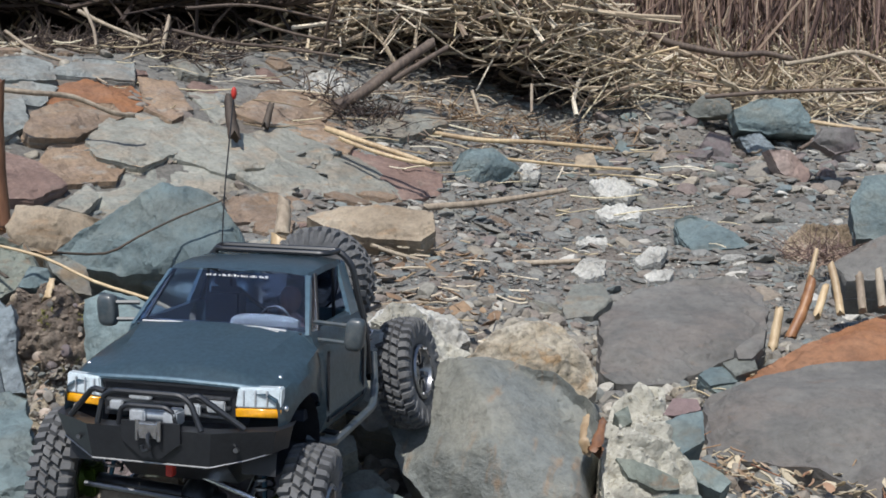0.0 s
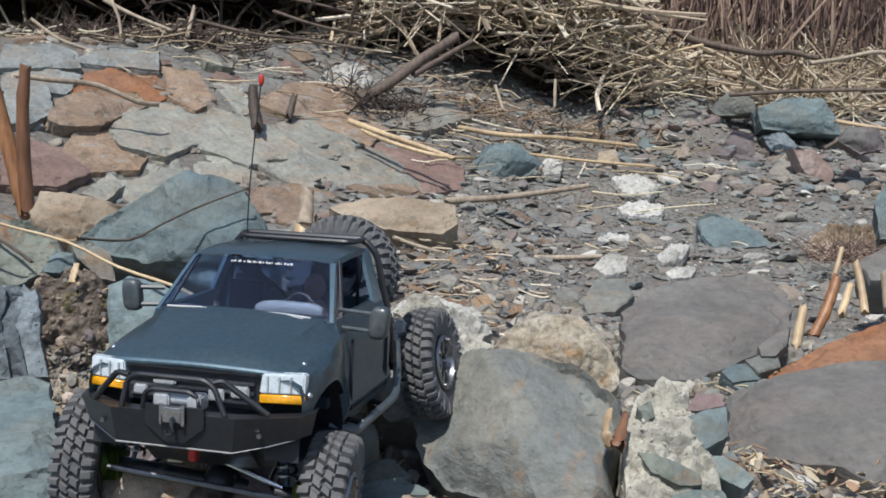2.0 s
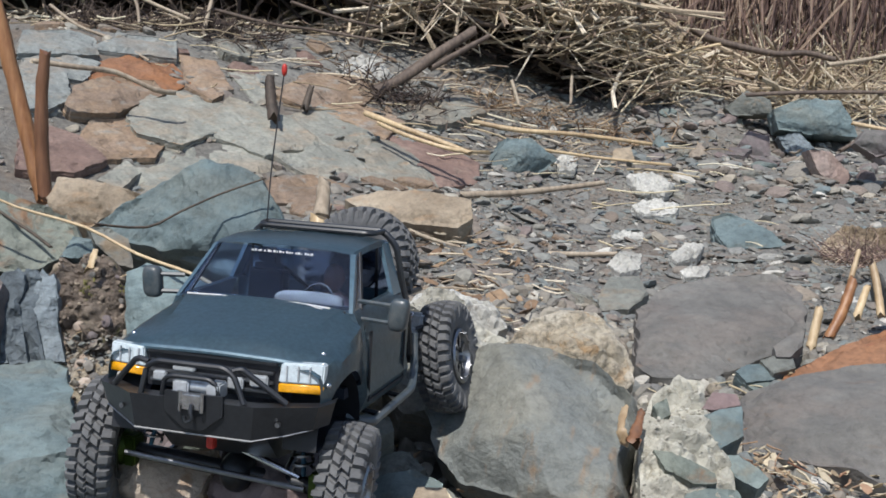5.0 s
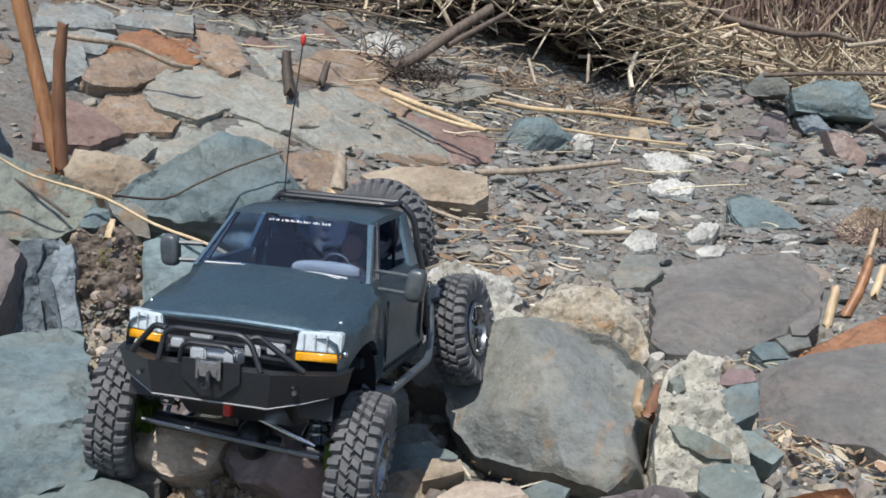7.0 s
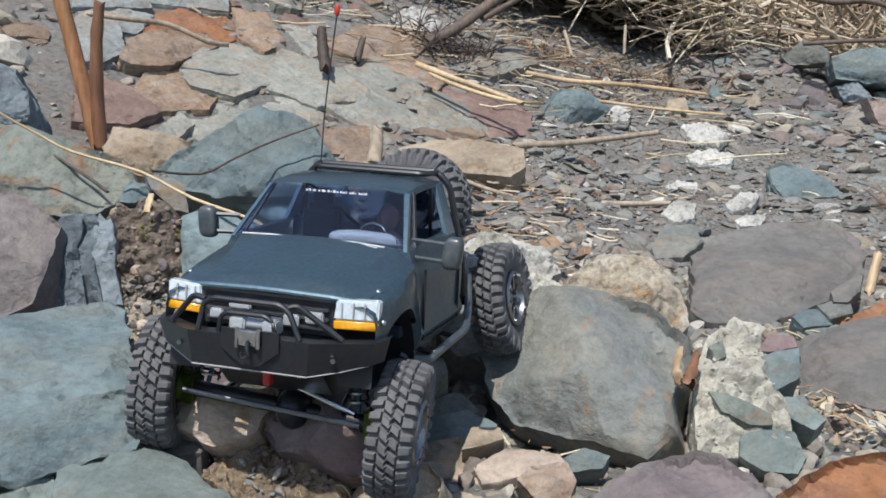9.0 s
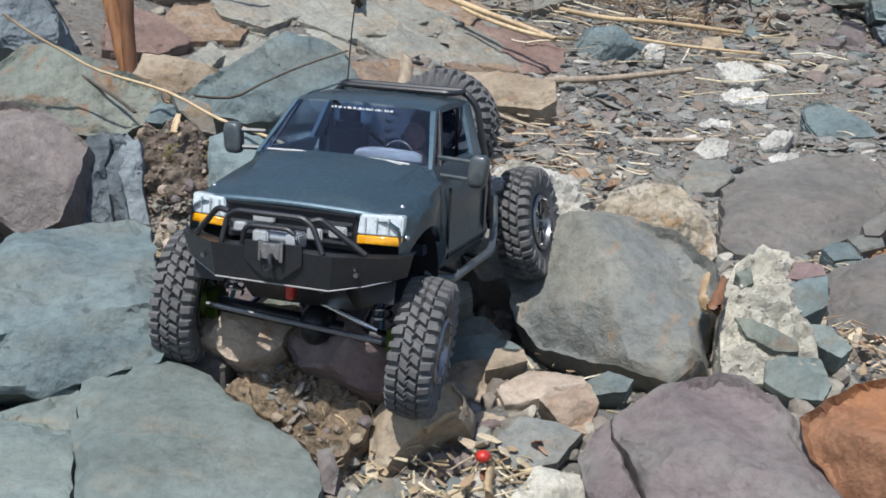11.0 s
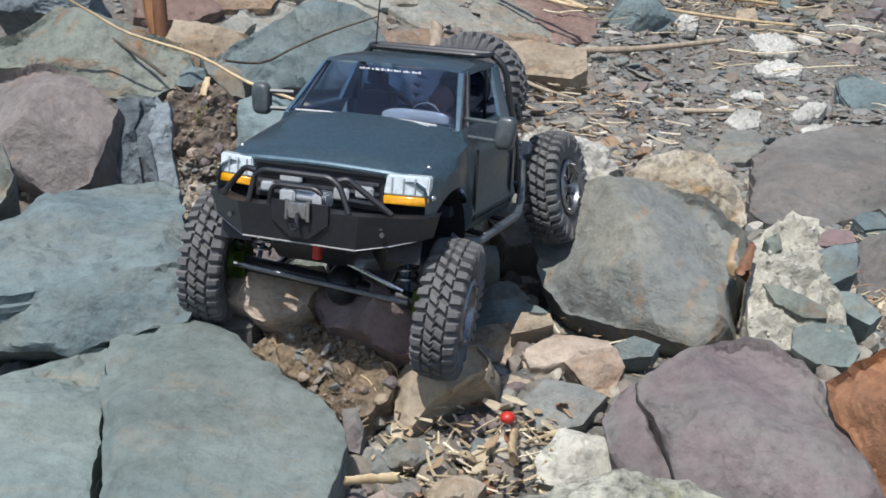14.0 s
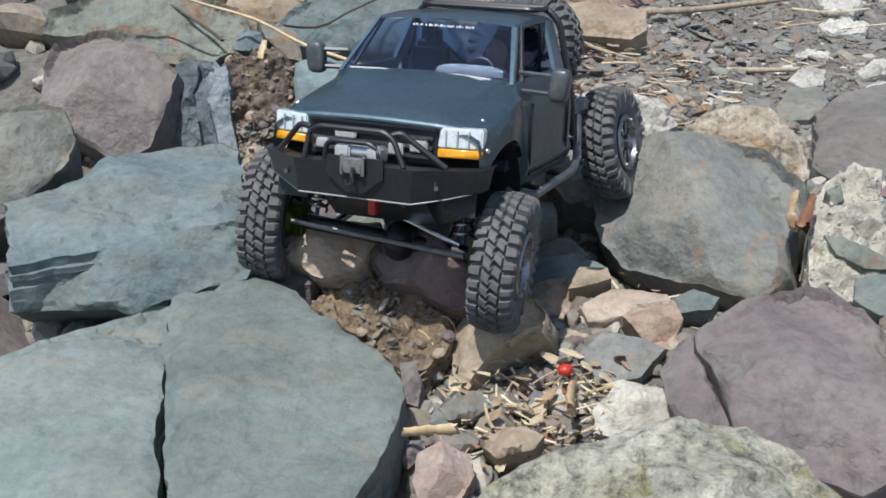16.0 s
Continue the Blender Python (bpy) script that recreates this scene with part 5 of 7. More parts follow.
part("banner_print", b, "white_print", body, "row of small white print bars")
for x0, x1 in ((-0.074, -0.012), (0.002, 0.066)):
    b = bmesh.new()
    tube(b, [(x0, 0.1022, 0.0524), ((x0 + x1) / 2, 0.1030, 0.0532), (x1, 0.1018, 0.0516)], 0.0010, 6)
    tube(b, [((x0 + x1) / 2, 0.1030, 0.0530), (x1 - 0.006, 0.0985, 0.0508)], 0.0008, 6)
    part("wiper", b, "wiper_shine", body, "wiper with its arm, its shine put into a pale grey")

# front end
for sx in (-1, 1):
    b = bmesh.new()
    prism(b, [(sx * 0.0605, -0.0035, 0.0055), (sx * 0.097, 0.004, 0.0055), (sx * 0.0975, 0.006, 0.0225), (sx * 0.0625, -0.0025, 0.0225)], (0, 0.010, 0))
    bmesh.ops.bevel(b, geom=b.edges[:], offset=0.0013, segments=2, affect="EDGES")
    lamp = part("headlight", b, "lamp_clear", body, "clear faceted headlight")
    for k in range(3):
        b = bmesh.new()
        x = sx * (0.0675 + 0.0095 * k)
        box(b, (x - 0.0006, -0.0036 + 0.0019 * k, 0.0075), (x + 0.0006, 0.0015 + 0.0019 * k, 0.0205), 0.0004)
        part("lens_rib", b, "silver", lamp)
    b = bmesh.new()
    prism(b, [(sx * 0.0605, -0.0038, -0.0025), (sx * 0.0972, 0.0036, -0.0025), (sx * 0.0974, 0.0038, 0.0050), (sx * 0.0607, -0.0036, 0.0050)], (0, 0.010, 0))
    bmesh.ops.bevel(b, geom=b.edges[:], offset=0.0009, segments=1, affect="EDGES")
    part("turn_signal", b, "amber", body, "amber turn signal strip")
b = bmesh.new()
box(b, (-0.0595, 0.001, -0.010), (0.0595, 0.006, 0.0205))
grille = part("grille", b, "black_plastic", body, "black slotted grille")
for z in (-0.004, 0.004, 0.012):
    b = bmesh.new()
    box(b, (-0.056, -0.003, z - 0.0012), (0.056, 0.001, z + 0.0016), 0.0006)
    part("grille_bar", b, "dull_metal", grille)
b = bmesh.new()
box(b, (-0.059, -0.0035, 0.0185), (0.059, 0.003, 0.0215), 0.0008)
part("grille_bar", b, "black_metal", grille)
# bumper: three welded plates and a lower lip
b = bmesh.new()
zt, zl = -0.0095, -0.0390
plan = [(-0.106, 0.014), (-0.099, -0.008), (-0.058, -0.034), (0.052, -0.034), (0.099, -0.010), (0.106, 0.012)]
top = [b.verts.new((x, y, zt)) for x, y in plan]
low = [b.verts.new((x * 0.945, y + 0.004, zl + (0.009 if abs(x) > 0.06 else 0))) for x, y in plan]
for i in range(5):
    b.faces.new((top[i], top[i + 1], low[i + 1], low[i]))
back_t, back_l = [b.verts.new((x * 0.97, y + 0.016, zt)) for x, y in plan], [b.verts.new((x * 0.9, y + 0.016, zl + 0.008)) for x, y in plan]
for i in range(5):
    b.faces.new((top[i + 1], top[i], back_t[i], back_t[i + 1]))
    b.faces.new((low[i], low[i + 1], back_l[i + 1], back_l[i]))
bumper = part("bumper", b, "black_metal", truck, "scuffed black plate bumper", 20)
b = bmesh.new()
tube(b, [(-0.0548, -0.0305, zl), (0.0491, -0.0305, zl)], 0.0008, 6)
part("worn_edge", b, "grey_cloth", bumper, "bare worn metal edge")
for sx in (-1, 1):
    b = bmesh.new()
    tube(b, [(sx * (0.0548 if sx < 0 else 0.0491), -0.0302, zl), (sx * 0.0745, -0.0175, zl + 0.0045), (sx * 0.0936, -0.0050, zl + 0.009)], 0.0006, 6)
    part("worn_edge", b, "dull_metal", bumper, "bare worn metal edge")
b = bmesh.new()
tube(b, smooth_path([(-0.078, 0.006, 0.0205), (-0.060, 0.0015, 0.0225), (0.0, -0.0005, 0.0245), (0.060, 0.0015, 0.0225), (0.078, 0.006, 0.0205)]), 0.0026, 8)
part("hood_lip", b, "paint", body, "rolled front edge of the hood")
b = bmesh.new()
prism(b, [(-0.026, -0.0358, zt + 0.006), (0.026, -0.0358, zt + 0.006), (0.026, -0.0352, -0.020), (0.008, -0.0345, -0.034), (-0.008, -0.0345, -0.034), (-0.026, -0.0352, -0.020)], (0, 0.003, 0))
part("winch_plate", b, "black_metal", bumper)
for sx in (-1, 1):
    b = bmesh.new()
    bmesh.ops.create_cone(b, cap_ends=True, segments=8, radius1=0.0022, radius2=0.0022, depth=0.003, matrix=Matrix.Translation((sx * 0.070, -0.0245, -0.024)) @ Matrix.Rotation(radians(90), 4, "X"))
    part("bolt", b, "dull_metal", bumper)
b = bmesh.new()
tube(b, smooth_path([(-0.050, -0.030, zt), (-0.047, -0.026, 0.013), (-0.038, -0.026, 0.018), (0.022, -0.026, 0.018), (0.031, -0.026, 0.012), (0.042, -0.030, zt)]), 0.0026, 8)
bar = part("bull_bar", b, "black_metal", truck, "black tube bull bar")
for x0, x1 in ((-0.058, -0.082), (0.036, 0.074)):
    b = bmesh.new()
    tube(b, smooth_path([(x0 * 0.8, -0.024, 0.016), (x0, -0.022, 0.018), (x1, -0.016, zt + 0.001)]), 0.0026, 8)
    part("side_bar", b, "black_metal", bar)
b = bmesh.new()
tube(b, smooth_path([(-0.032, -0.028, zt), (-0.030, -0.028, 0.004), (-0.024, -0.028, 0.0075), (0.010, -0.028, 0.0075), (0.017, -0.028, 0.003), (0.019, -0.028, zt)]), 0.0022, 8)
part("inner_bar", b, "black_metal", bar)
b = bmesh.new()
box(b, (-0.022, -0.030, -0.0085), (-0.008, -0.012, 0.0045), 0.0015)
box(b, (0.008, -0.030, -0.0085), (0.020, -0.012, 0.0045), 0.0015)
bmesh.ops.create_cone(b, cap_ends=True, segments=14, radius1=0.0055, radius2=0.0055, depth=0.03, matrix=Matrix.Translation((0, -0.021, -0.001)) @ Matrix.Rotation(radians(90), 4, "Y"))
winch = part("winch", b, "silver", truck, "small silver winch")
b = bmesh.new()
box(b, (-0.0105, -0.0395, -0.0165), (0.0095, -0.036, -0.0035), 0.001)
for x in (-0.010, 0.009):
    tube(b, [(x, -0.039, -0.018), (x, -0.039, -0.001)], 0.0018, 8)
part("fairlead", b, "chrome", winch, "chrome roller fairlead")
b = bmesh.new()
tube(b, smooth_path([(0.0, -0.040, -0.012), (0.001, -0.043, -0.018), (0.003, -0.043, -0.024), (-0.003, -0.043, -0.026), (-0.004, -0.043, -0.021)]), 0.0017, 7)
part("hook", b, "black_metal", winch)

for x0, x1, z0, z1 in ((-0.034, -0.014, 0.006, 0.014), (0.016, 0.030, -0.004, 0.006), (-0.052, -0.040, -0.004, 0.004), (0.036, 0.052, 0.0, 0.010)):
    b = bmesh.new()
    box(b, (x0, -0.006, z0), (x1, -0.001, z1), 0.0012)
    part("radiator_plate", b, "silver", grille, "silver plate behind the bull bar")

# mirrors on bracket arms
for sx in (-1, 1):
    b = bmesh.new()
    mx, mz = (0.1275, 0.050) if sx > 0 else (0.1150, 0.058)
    bmesh.ops.create_uvsphere(b, u_segments=20, v_segments=12, radius=1.0)
    for v in b.verts:
        q = [math.copysign(abs(c) ** 0.55, c) for c in v.co]
        v.co = (sx * mx + 0.0090 * q[0] + 0.0012 * sx * q[2], 0.1135 + 0.0075 * q[1], mz + 0.0150 * q[2])
    mirror = part("wing_mirror", b, "mirror_shell", truck, "grey-blue towing mirror")
    b = bmesh.new()
    for z in (mz - 0.0085, mz + 0.0075):
        tube(b, [(sx * 0.0865, 0.122, z), (sx * (mx - 0.008), 0.114, z)], 0.0024, 6)
    part("mirror_arm", b, "mirror_shell", mirror)

# inside of the cab
b = bmesh.new()
box(b, (-0.080, 0.118, 0.030), (0.080, 0.134, 0.050), 0.003)
part("dashboard", b, "interior", truck)
b = bmesh.new()
bmesh.ops.create_uvsphere(b, u_segments=18, v_segments=10, radius=1.0)
for v in b.verts:
    q = [math.copysign(abs(c) ** 0.6, c) for c in v.co]
    v.co = (0.036 + 0.034 * q[0], 0.1290 + 0.0090 * q[1], 0.0500 + 0.0100 * q[2])
part("dash_cover", b, "dash_cloth", truck, "grey cloth on the dashboard")
b = bmesh.new()
box(b, (-0.084, 0.10, -0.030), (0.084, 0.25, -0.020))
part("cab_floor", b, "interior", truck)
for x in (-0.038, 0.038):
    b = bmesh.new()
    box(b, (x - 0.021, 0.205, -0.02), (x + 0.021, 0.220, 0.070), 0.006)
    box(b, (x - 0.021, 0.160, -0.02), (x + 0.021, 0.212, 0.005), 0.005)
    box(b, (x - 0.011, 0.207, 0.068), (x + 0.011, 0.217, 0.086), 0.004)
    part("seat", b, "interior", truck)
b = bmesh.new()
tube(b, [(0.038 + 0.015 * math.cos(a * 0.5236), 0.146 + 0.004 * math.sin(a * 0.5236), 0.050 + 0.0145 * math.sin(a * 0.5236)) for a in range(13)], 0.0016, 6)
part("steering_wheel", b, "black_plastic", truck)
b = bmesh.new()
tube(b, [(-0.070, 0.235, -0.02), (-0.066, 0.235, 0.092), (0.066, 0.235, 0.092), (0.070, 0.235, -0.02)], 0.0024, 6)
tube(b, [(-0.066, 0.235, 0.088), (0.060, 0.235, 0.0)], 0.0022, 6)
part("roll_cage", b, "black_metal", truck)

# rack, bed and spare wheel
b = bmesh.new()
tube(b, smooth_path([(-0.088, 0.262, 0.030), (-0.078, 0.262, 0.092), (-0.064, 0.262, 0.1055), (0.064, 0.262, 0.1055), (0.078, 0.262, 0.092), (0.093, 0.266, 0.020), (0.095, 0.272, -0.020)]), 0.0034, 8)
tube(b, smooth_path([(-0.064, 0.262, 0.1055), (-0.060, 0.236, 0.1050), (0.060, 0.236, 0.1050), (0.064, 0.262, 0.1055)]), 0.0028, 8)
rack = part("roof_rack", b, "black_metal", truck, "black tube rack behind the cab")
b = bmesh.new()
for x in (-0.06, 0.06):
    tube(b, [(x, 0.262, 0.030), (x, 0.430, 0.022)], 0.003, 6)
for y in (0.300, 0.360, 0.425):
    tube(b, [(-0.062, y, 0.027), (0.062, y, 0.027)], 0.0026, 6)
part("bed_frame", b, "black_metal", truck)
spare = tyre("spare_wheel", "spare knobbly tyre standing behind the cab", pose(0.024, 0.318, 0.060, 0, 14, 80))
part("rim", rim_mesh(), "black_metal", spare, "", 30)
b = bmesh.new()
tube(b, smooth_path([(-0.062, 0.258, 0.09), (-0.060, 0.26, 0.16), (-0.052, 0.266, 0.26)]), 0.0008, 5)
aerial = part("antenna", b, "black_plastic", truck, "thin whip antenna")
b = bmesh.new()
bmesh.ops.create_uvsphere(b, u_segments=10, v_segments=6, radius=0.0030, matrix=Matrix.Translation((-0.052, 0.266, 0.262)) @ Matrix.Diagonal((1, 1, 2.2, 1)))
part("antenna_tip", b, "red_part", aerial, "red bobble")

# chassis, axles, links and shocks
b = bmesh.new()
for x in (-0.034, 0.034):
    box(b, (x - 0.003, -0.010, -0.048), (x + 0.003, 0.430, -0.030), 0.001)
for y in (0.0, 0.16, 0.30, 0.425):
    box(b, (-0.034, y, -0.046), (0.034, y + 0.006, -0.034))
box(b, (-0.030, 0.16, -0.060), (0.030, 0.23, -0.028), 0.003)
part("chassis", b, "black_metal", truck, "black ladder frame")
# added block, black in place of the shade under the truck
b = bmesh.new()
prism(b, [(-0.050, -0.004, -0.040), (-0.050, 0.030, -0.070), (-0.050, 0.120, -0.078), (-0.050, 0.280, -0.078), (-0.050, 0.330, -0.040), (-0.050, 0.300, -0.024), (-0.050, 0.0, -0.024)], (0.100, 0, 0))
part("skid_plate", b, "black_metal", truck, "added black block that keeps the shaded underside dark")
for wl, wr in ((FL, FR), (RL, RR)):
    b = bmesh.new()
    a, c = wl.lerp(wr, 0.1), wl.lerp(wr, 0.9)
    tube(b, [a, c], 0.0075, 10)
    axle = part("axle", b, "black_metal", truck, "black axle housing")
    b = bmesh.new()
    mid = wl.lerp(wr, 0.56)
    bmesh.ops.create_uvsphere(b, u_segments=14, v_segments=8, radius=0.019, matrix=Matrix.Translation(mid) @ Matrix.Diagonal((0.85, 1.1, 1, 1)))
    part("differential", b, "black_metal", axle)
    for k in (0.11, 0.89):
        b = bmesh.new()
        p = wl.lerp(wr, k)
        box(b, p - Vector((0.006, 0.010, 0.014)), p + Vector((0.006, 0.010, 0.014)), 0.002)
        part("knuckle", b, "lime", axle, "lime green steering knuckle")
lo = Vector((0, -0.028, 0.006))
b = bmesh.new()
tube(b, [FL.lerp(FR, 0.14) + lo, FL.lerp(FR, 0.88) + lo], 0.0025, 8)
part("steering_link", b, "dull_metal", truck, "polished steering rod")
b = bmesh.new()
tube(b, [Vector((-0.034, 0.02, -0.045)), FL.lerp(FR, 0.84) + Vector((0, -0.018, 0.012))], 0.0023, 8)
part("drag_link", b, "chrome", truck, "polished drag link")
b = bmesh.new()
box(b, (-0.004, 0.0, -0.060), (0.003, 0.008, -0.046), 0.001)
part("servo", b, "red_part", truck, "red servo block")


def shock(topp, foot, coil_mat, body_mat):
    topp, foot = Vector(topp), Vector(foot)
    b = bmesh.new()
    tube(b, [topp, topp.lerp(foot, 0.62)], 0.0062, 12)
    tube(b, [topp.lerp(foot, 0.6), foot], 0.0022, 8)
    s = part("shock", b, body_mat, truck, "coil-over shock absorber")
    b = bmesh.new()
    d = (foot - topp)
    a = d.normalized().cross(Vector((0, 1, 0))).normalized()
    c = d.normalized().cross(a)
    pts = [topp + d * (0.12 + 0.8 * i / 84) + (a * math.cos(i * 6.2832 / 12) + c * math.sin(i * 6.2832 / 12)) * 0.0088 for i in range(85)]
    tube(b, pts, 0.0014, 5)
    part("spring", b, coil_mat, s, "coil spring")


shock((-0.062, 0.045, -0.012), FL.lerp(FR, 0.2) + Vector((0, -0.006, 0.010)), "dull_metal", "blue_shock")
shock((0.066, 0.045, -0.016), FL.lerp(FR, 0.84) + Vector((0, -0.006, 0.010)), "dull_metal", "blue_shock")
shock((-0.060, 0.345, 0.010), RL.lerp(RR, 0.2) + Vector((0, -0.006, 0.010)), "chrome", "dull_metal")
shock((0.066, 0.345, 0.014), RL.lerp(RR, 0.84) + Vector((0, -0.006, 0.010)), "chrome", "dull_metal")
for sx, rear in ((-1, RL.lerp(RR, 0.25)), (1, RL.lerp(RR, 0.75))):
    b = bmesh.new()
    tube(b, [(sx * 0.034, 0.20, -0.050), rear], 0.004, 8)
    part("rear_link", b, "dull_metal", truck)
    b = bmesh.new()
    front = FL.lerp(FR, 0.25 if sx < 0 else 0.75)
    tube(b, [(sx * 0.034, 0.19, -0.050), front], 0.004, 8)
    part("front_link", b, "dull_metal", truck)
    b = bmesh.new()
    tube(b, smooth_path([(sx * 0.080, 0.118, -0.050), (sx * 0.103, 0.128, -0.056), (sx * 0.106, 0.25, -0.050), (sx * 0.100, 0.275, -0.030), (sx * 0.096, 0.282, 0.0)]), 0.0042, 8)
    slider = part("rock_slider", b, "mirror_shell", truck, "grey tube rock slider")
    for y in (0.15, 0.225):
        b = bmesh.new()
        tube(b, [(sx * 0.034, y, -0.044), (sx * 0.104, y, -0.053)], 0.0028, 6)
        part("slider_arm", b, "black_metal", slider)

b = bmesh.new()
box(b, (0.066, 0.350, -0.036), (0.086, 0.362, 0.008), 0.003)
box(b, (0.070, 0.344, -0.030), (0.082, 0.352, -0.008), 0.002)
part("shock_mount", b, "silver", truck, "bright metal rear shock mount")

# seated doll, one plain shape
b = bmesh.new()
for c, s in (((0.040, 0.188, 0.028), (0.019, 0.013, 0.026)), ((0.040, 0.186, 0.066), (0.0105, 0.0105, 0.013)), ((0.022, 0.170, 0.035), (0.006, 0.018, 0.006)), ((0.058, 0.170, 0.035), (0.006, 0.018, 0.006)), ((0.040, 0.165, 0.004), (0.018, 0.028, 0.009))):
    bmesh.ops.create_uvsphere(b, u_segments=14, v_segments=9, radius=1.0, matrix=Matrix.Translation(c) @ Matrix.Diagonal((*s, 1)))
doll = part("doll", b, "doll", None, "plain seated doll in the cab of the model truck", 60, TRUCK.copy())
tagged(doll, category="doll")


# ---- sticks, stems and logs ----
def stick(name, label, mat, r0, r1, pts):
    """A dead stem or branch: a crooked tapered rod with knots and a broken end."""
    rnd = random.Random(label + str(pts[0]))
    pts = [Vector(p) for p in pts]
    fine = []
    n = max(3, int(12 / (len(pts) - 1)))
    for i in range(len(pts) - 1):
        p0, p1, p2, p3 = pts[max(i - 1, 0)], pts[i], pts[i + 1], pts[min(i + 2, len(pts) - 1)]
        for k in range(n):
            t = k / n
            fine.append(0.5 * (2 * p1 + (p2 - p0) * t + (2 * p0 - 5 * p1 + 4 * p2 - p3) * t * t + (3 * p1 - p0 - 3 * p2 + p3) * t ** 3))
    fine.append(pts[-1])
    bm = bmesh.new()
    sides = 9
    rings = []
    d0 = (pts[-1] - pts[0]).normalized()
    a = d0.cross(Vector((0.3, 0.9, 0.25))).normalized()
    b = d0.cross(a)
    chip = name in ("wood_chunk", "husk")
    if chip:
        b = b * 0.45
    for i, p in enumerate(fine):
        f = i / (len(fine) - 1)
        r = r0 + (r1 - r0) * f
        r *= 1 + (0.22 if chip else 0.035) * rnd.uniform(-1, 1) + (0.10 if rnd.random() < 0.1 else 0)
        ring = []
        for k in range(sides):
            an = 6.28319 * k / sides
            q = p + (a * math.cos(an) + b * math.sin(an)) * r * (1 + 0.07 * rnd.uniform(-1, 1))
            if i in (0, len(fine) - 1):
                q = q + d0 * rnd.uniform(-0.9, 0.9) * r
            ring.append(bm.verts.new(q))
        rings.append(ring)
    for q, w in zip(rings, rings[1:]):
        for k in range(sides):
            bm.faces.new((q[k], q[(k + 1) % sides], w[(k + 1) % sides], w[k]))
    bm.faces.new(rings[0][::-1])
    bm.faces.new(rings[-1])
    base = min(pts, key=lambda p: p.z)
    bmesh.ops.translate(bm, verts=bm.verts, vec=-base)
    me = bpy.data.meshes.new(name)
    bm.to_mesh(me)
    bm.free()
    me.polygons.foreach_set("use_smooth", [True] * len(me.polygons))
    me.set_sharp_from_angle(angle=radians(60))
    me.materials.append(MAT[mat])
    ob = new(name, me)
    ob.location = base
    cat = {"log": "log", "branch": "branch", "wood_chunk": "wood chip", "husk": "husk"}.get(name, "dry stem")
    return tagged(ob, label, cat, "dead stems and branches")


stick("cane_stalk", "thick orange-brown dead cane stalk standing in the rubble", "cane", 0.017, 0.019,
      [(-1.075, 2.809, 0.507), (-1.040, 2.801, 0.364), (-0.997, 2.786, 0.207), (-0.956, 2.763, 0.068)])
stick("cane_stalk", "dark brown broken cane stalk beside another stalk", "dark_cane", 0.012, 0.016,
      [(-0.943, 2.750, 0.386), (-0.950, 2.745, 0.308), (-0.951, 2.738, 0.200), (-0.941, 2.727, 0.073)])
stick("dry_stem", "long pale dry reed stem lying across the boulders", "pale_stem", 0.0015, 0.0024,
      [(-0.741, 1.643, 0.282), (-0.709, 1.655, 0.257), (-0.669, 1.669, 0.232), (-0.624, 1.673, 0.209), (-0.534, 1.680, 0.184), (-0.460, 1.665, 0.153), (-0.385, 1.640, 0.135), (-0.345, 1.626, 0.120)])
stick("twig", "thin dark twig lying on a blue boulder", "black_twig", 0.0024, 0.0015,
      [(-0.599, 1.946, 0.147), (-0.532, 1.995, 0.137), (-0.486, 2.030, 0.159), (-0.431, 2.075, 0.184), (-0.365, 2.121, 0.207)])
stick("twig", "thin black root hanging over a mottled boulder", "black_twig", 0.0018, 0.0024,
      [(-0.731, 1.773, 0.217), (-0.693, 1.758, 0.199), (-0.656, 1.742, 0.182), (-0.620, 1.727, 0.165), (-0.590, 1.712, 0.149)])
stick("dry_stem", "thick split straw stalk on the slabs", "pale_stem", 0.01, 0.008,
      [(-0.383, 4.174, 0.196), (-0.259, 4.081, 0.161), (-0.149, 4.034, 0.129), (-0.033, 3.983, 0.093)])
stick("dry_stem", "broken straw stalk on the slabs", "pale_stem", 0.007, 0.006,
      [(-0.332, 4.096, 0.169), (-0.220, 4.031, 0.133), (-0.077, 3.983, 0.101), (0.029, 4.083, 0.089)])
stick("dry_stem", "long straw stalk lying on the gravel", "pale_stem", 0.01, 0.007,
      [(-0.040, 4.739, 0.144), (0.137, 4.736, 0.117), (0.349, 4.774, 0.106), (0.642, 4.843, 0.075)])
stick("dry_stem", "thin straw stalk on the gravel", "pale_stem", 0.006, 0.005,
      [(0.194, 4.579, 0.064), (0.444, 4.659, 0.032), (0.672, 4.530, 0.028)])
stick("stick", "brown stick lying on the gravel", "grey_wood", 0.011, 0.007,
      [(-0.052, 3.675, 0.000), (0.087, 3.724, 0.004), (0.237, 3.769, 0.019), (0.372, 3.810, 0.036)])
stick("stick", "short brown stick on the gravel", "grey_wood", 0.008, 0.006,
      [(0.164, 3.302, -0.100), (0.258, 3.296, -0.098), (0.356, 3.287, -0.091)])
stick("dry_stem", "thin bent stem by the slabs", "grey_wood", 0.005, 0.004,
      [(-0.162, 2.874, 0.014), (-0.091, 2.874, -0.010), (0.011, 2.871, -0.034), (0.100, 2.866, -0.054)])
stick("dry_stem", "short bleached stick among dead reeds", "pale_stem", 0.006, 0.005,
      [(-0.012, 3.064, -0.098), (0.041, 2.962, -0.099), (0.079, 2.910, -0.101)])
stick("dead_stalk", "dark dead stalk stump between slabs", "black_twig", 0.014, 0.02,
      [(-0.670, 4.042, 0.305), (-0.658, 3.990, 0.246), (-0.639, 3.939, 0.183)])
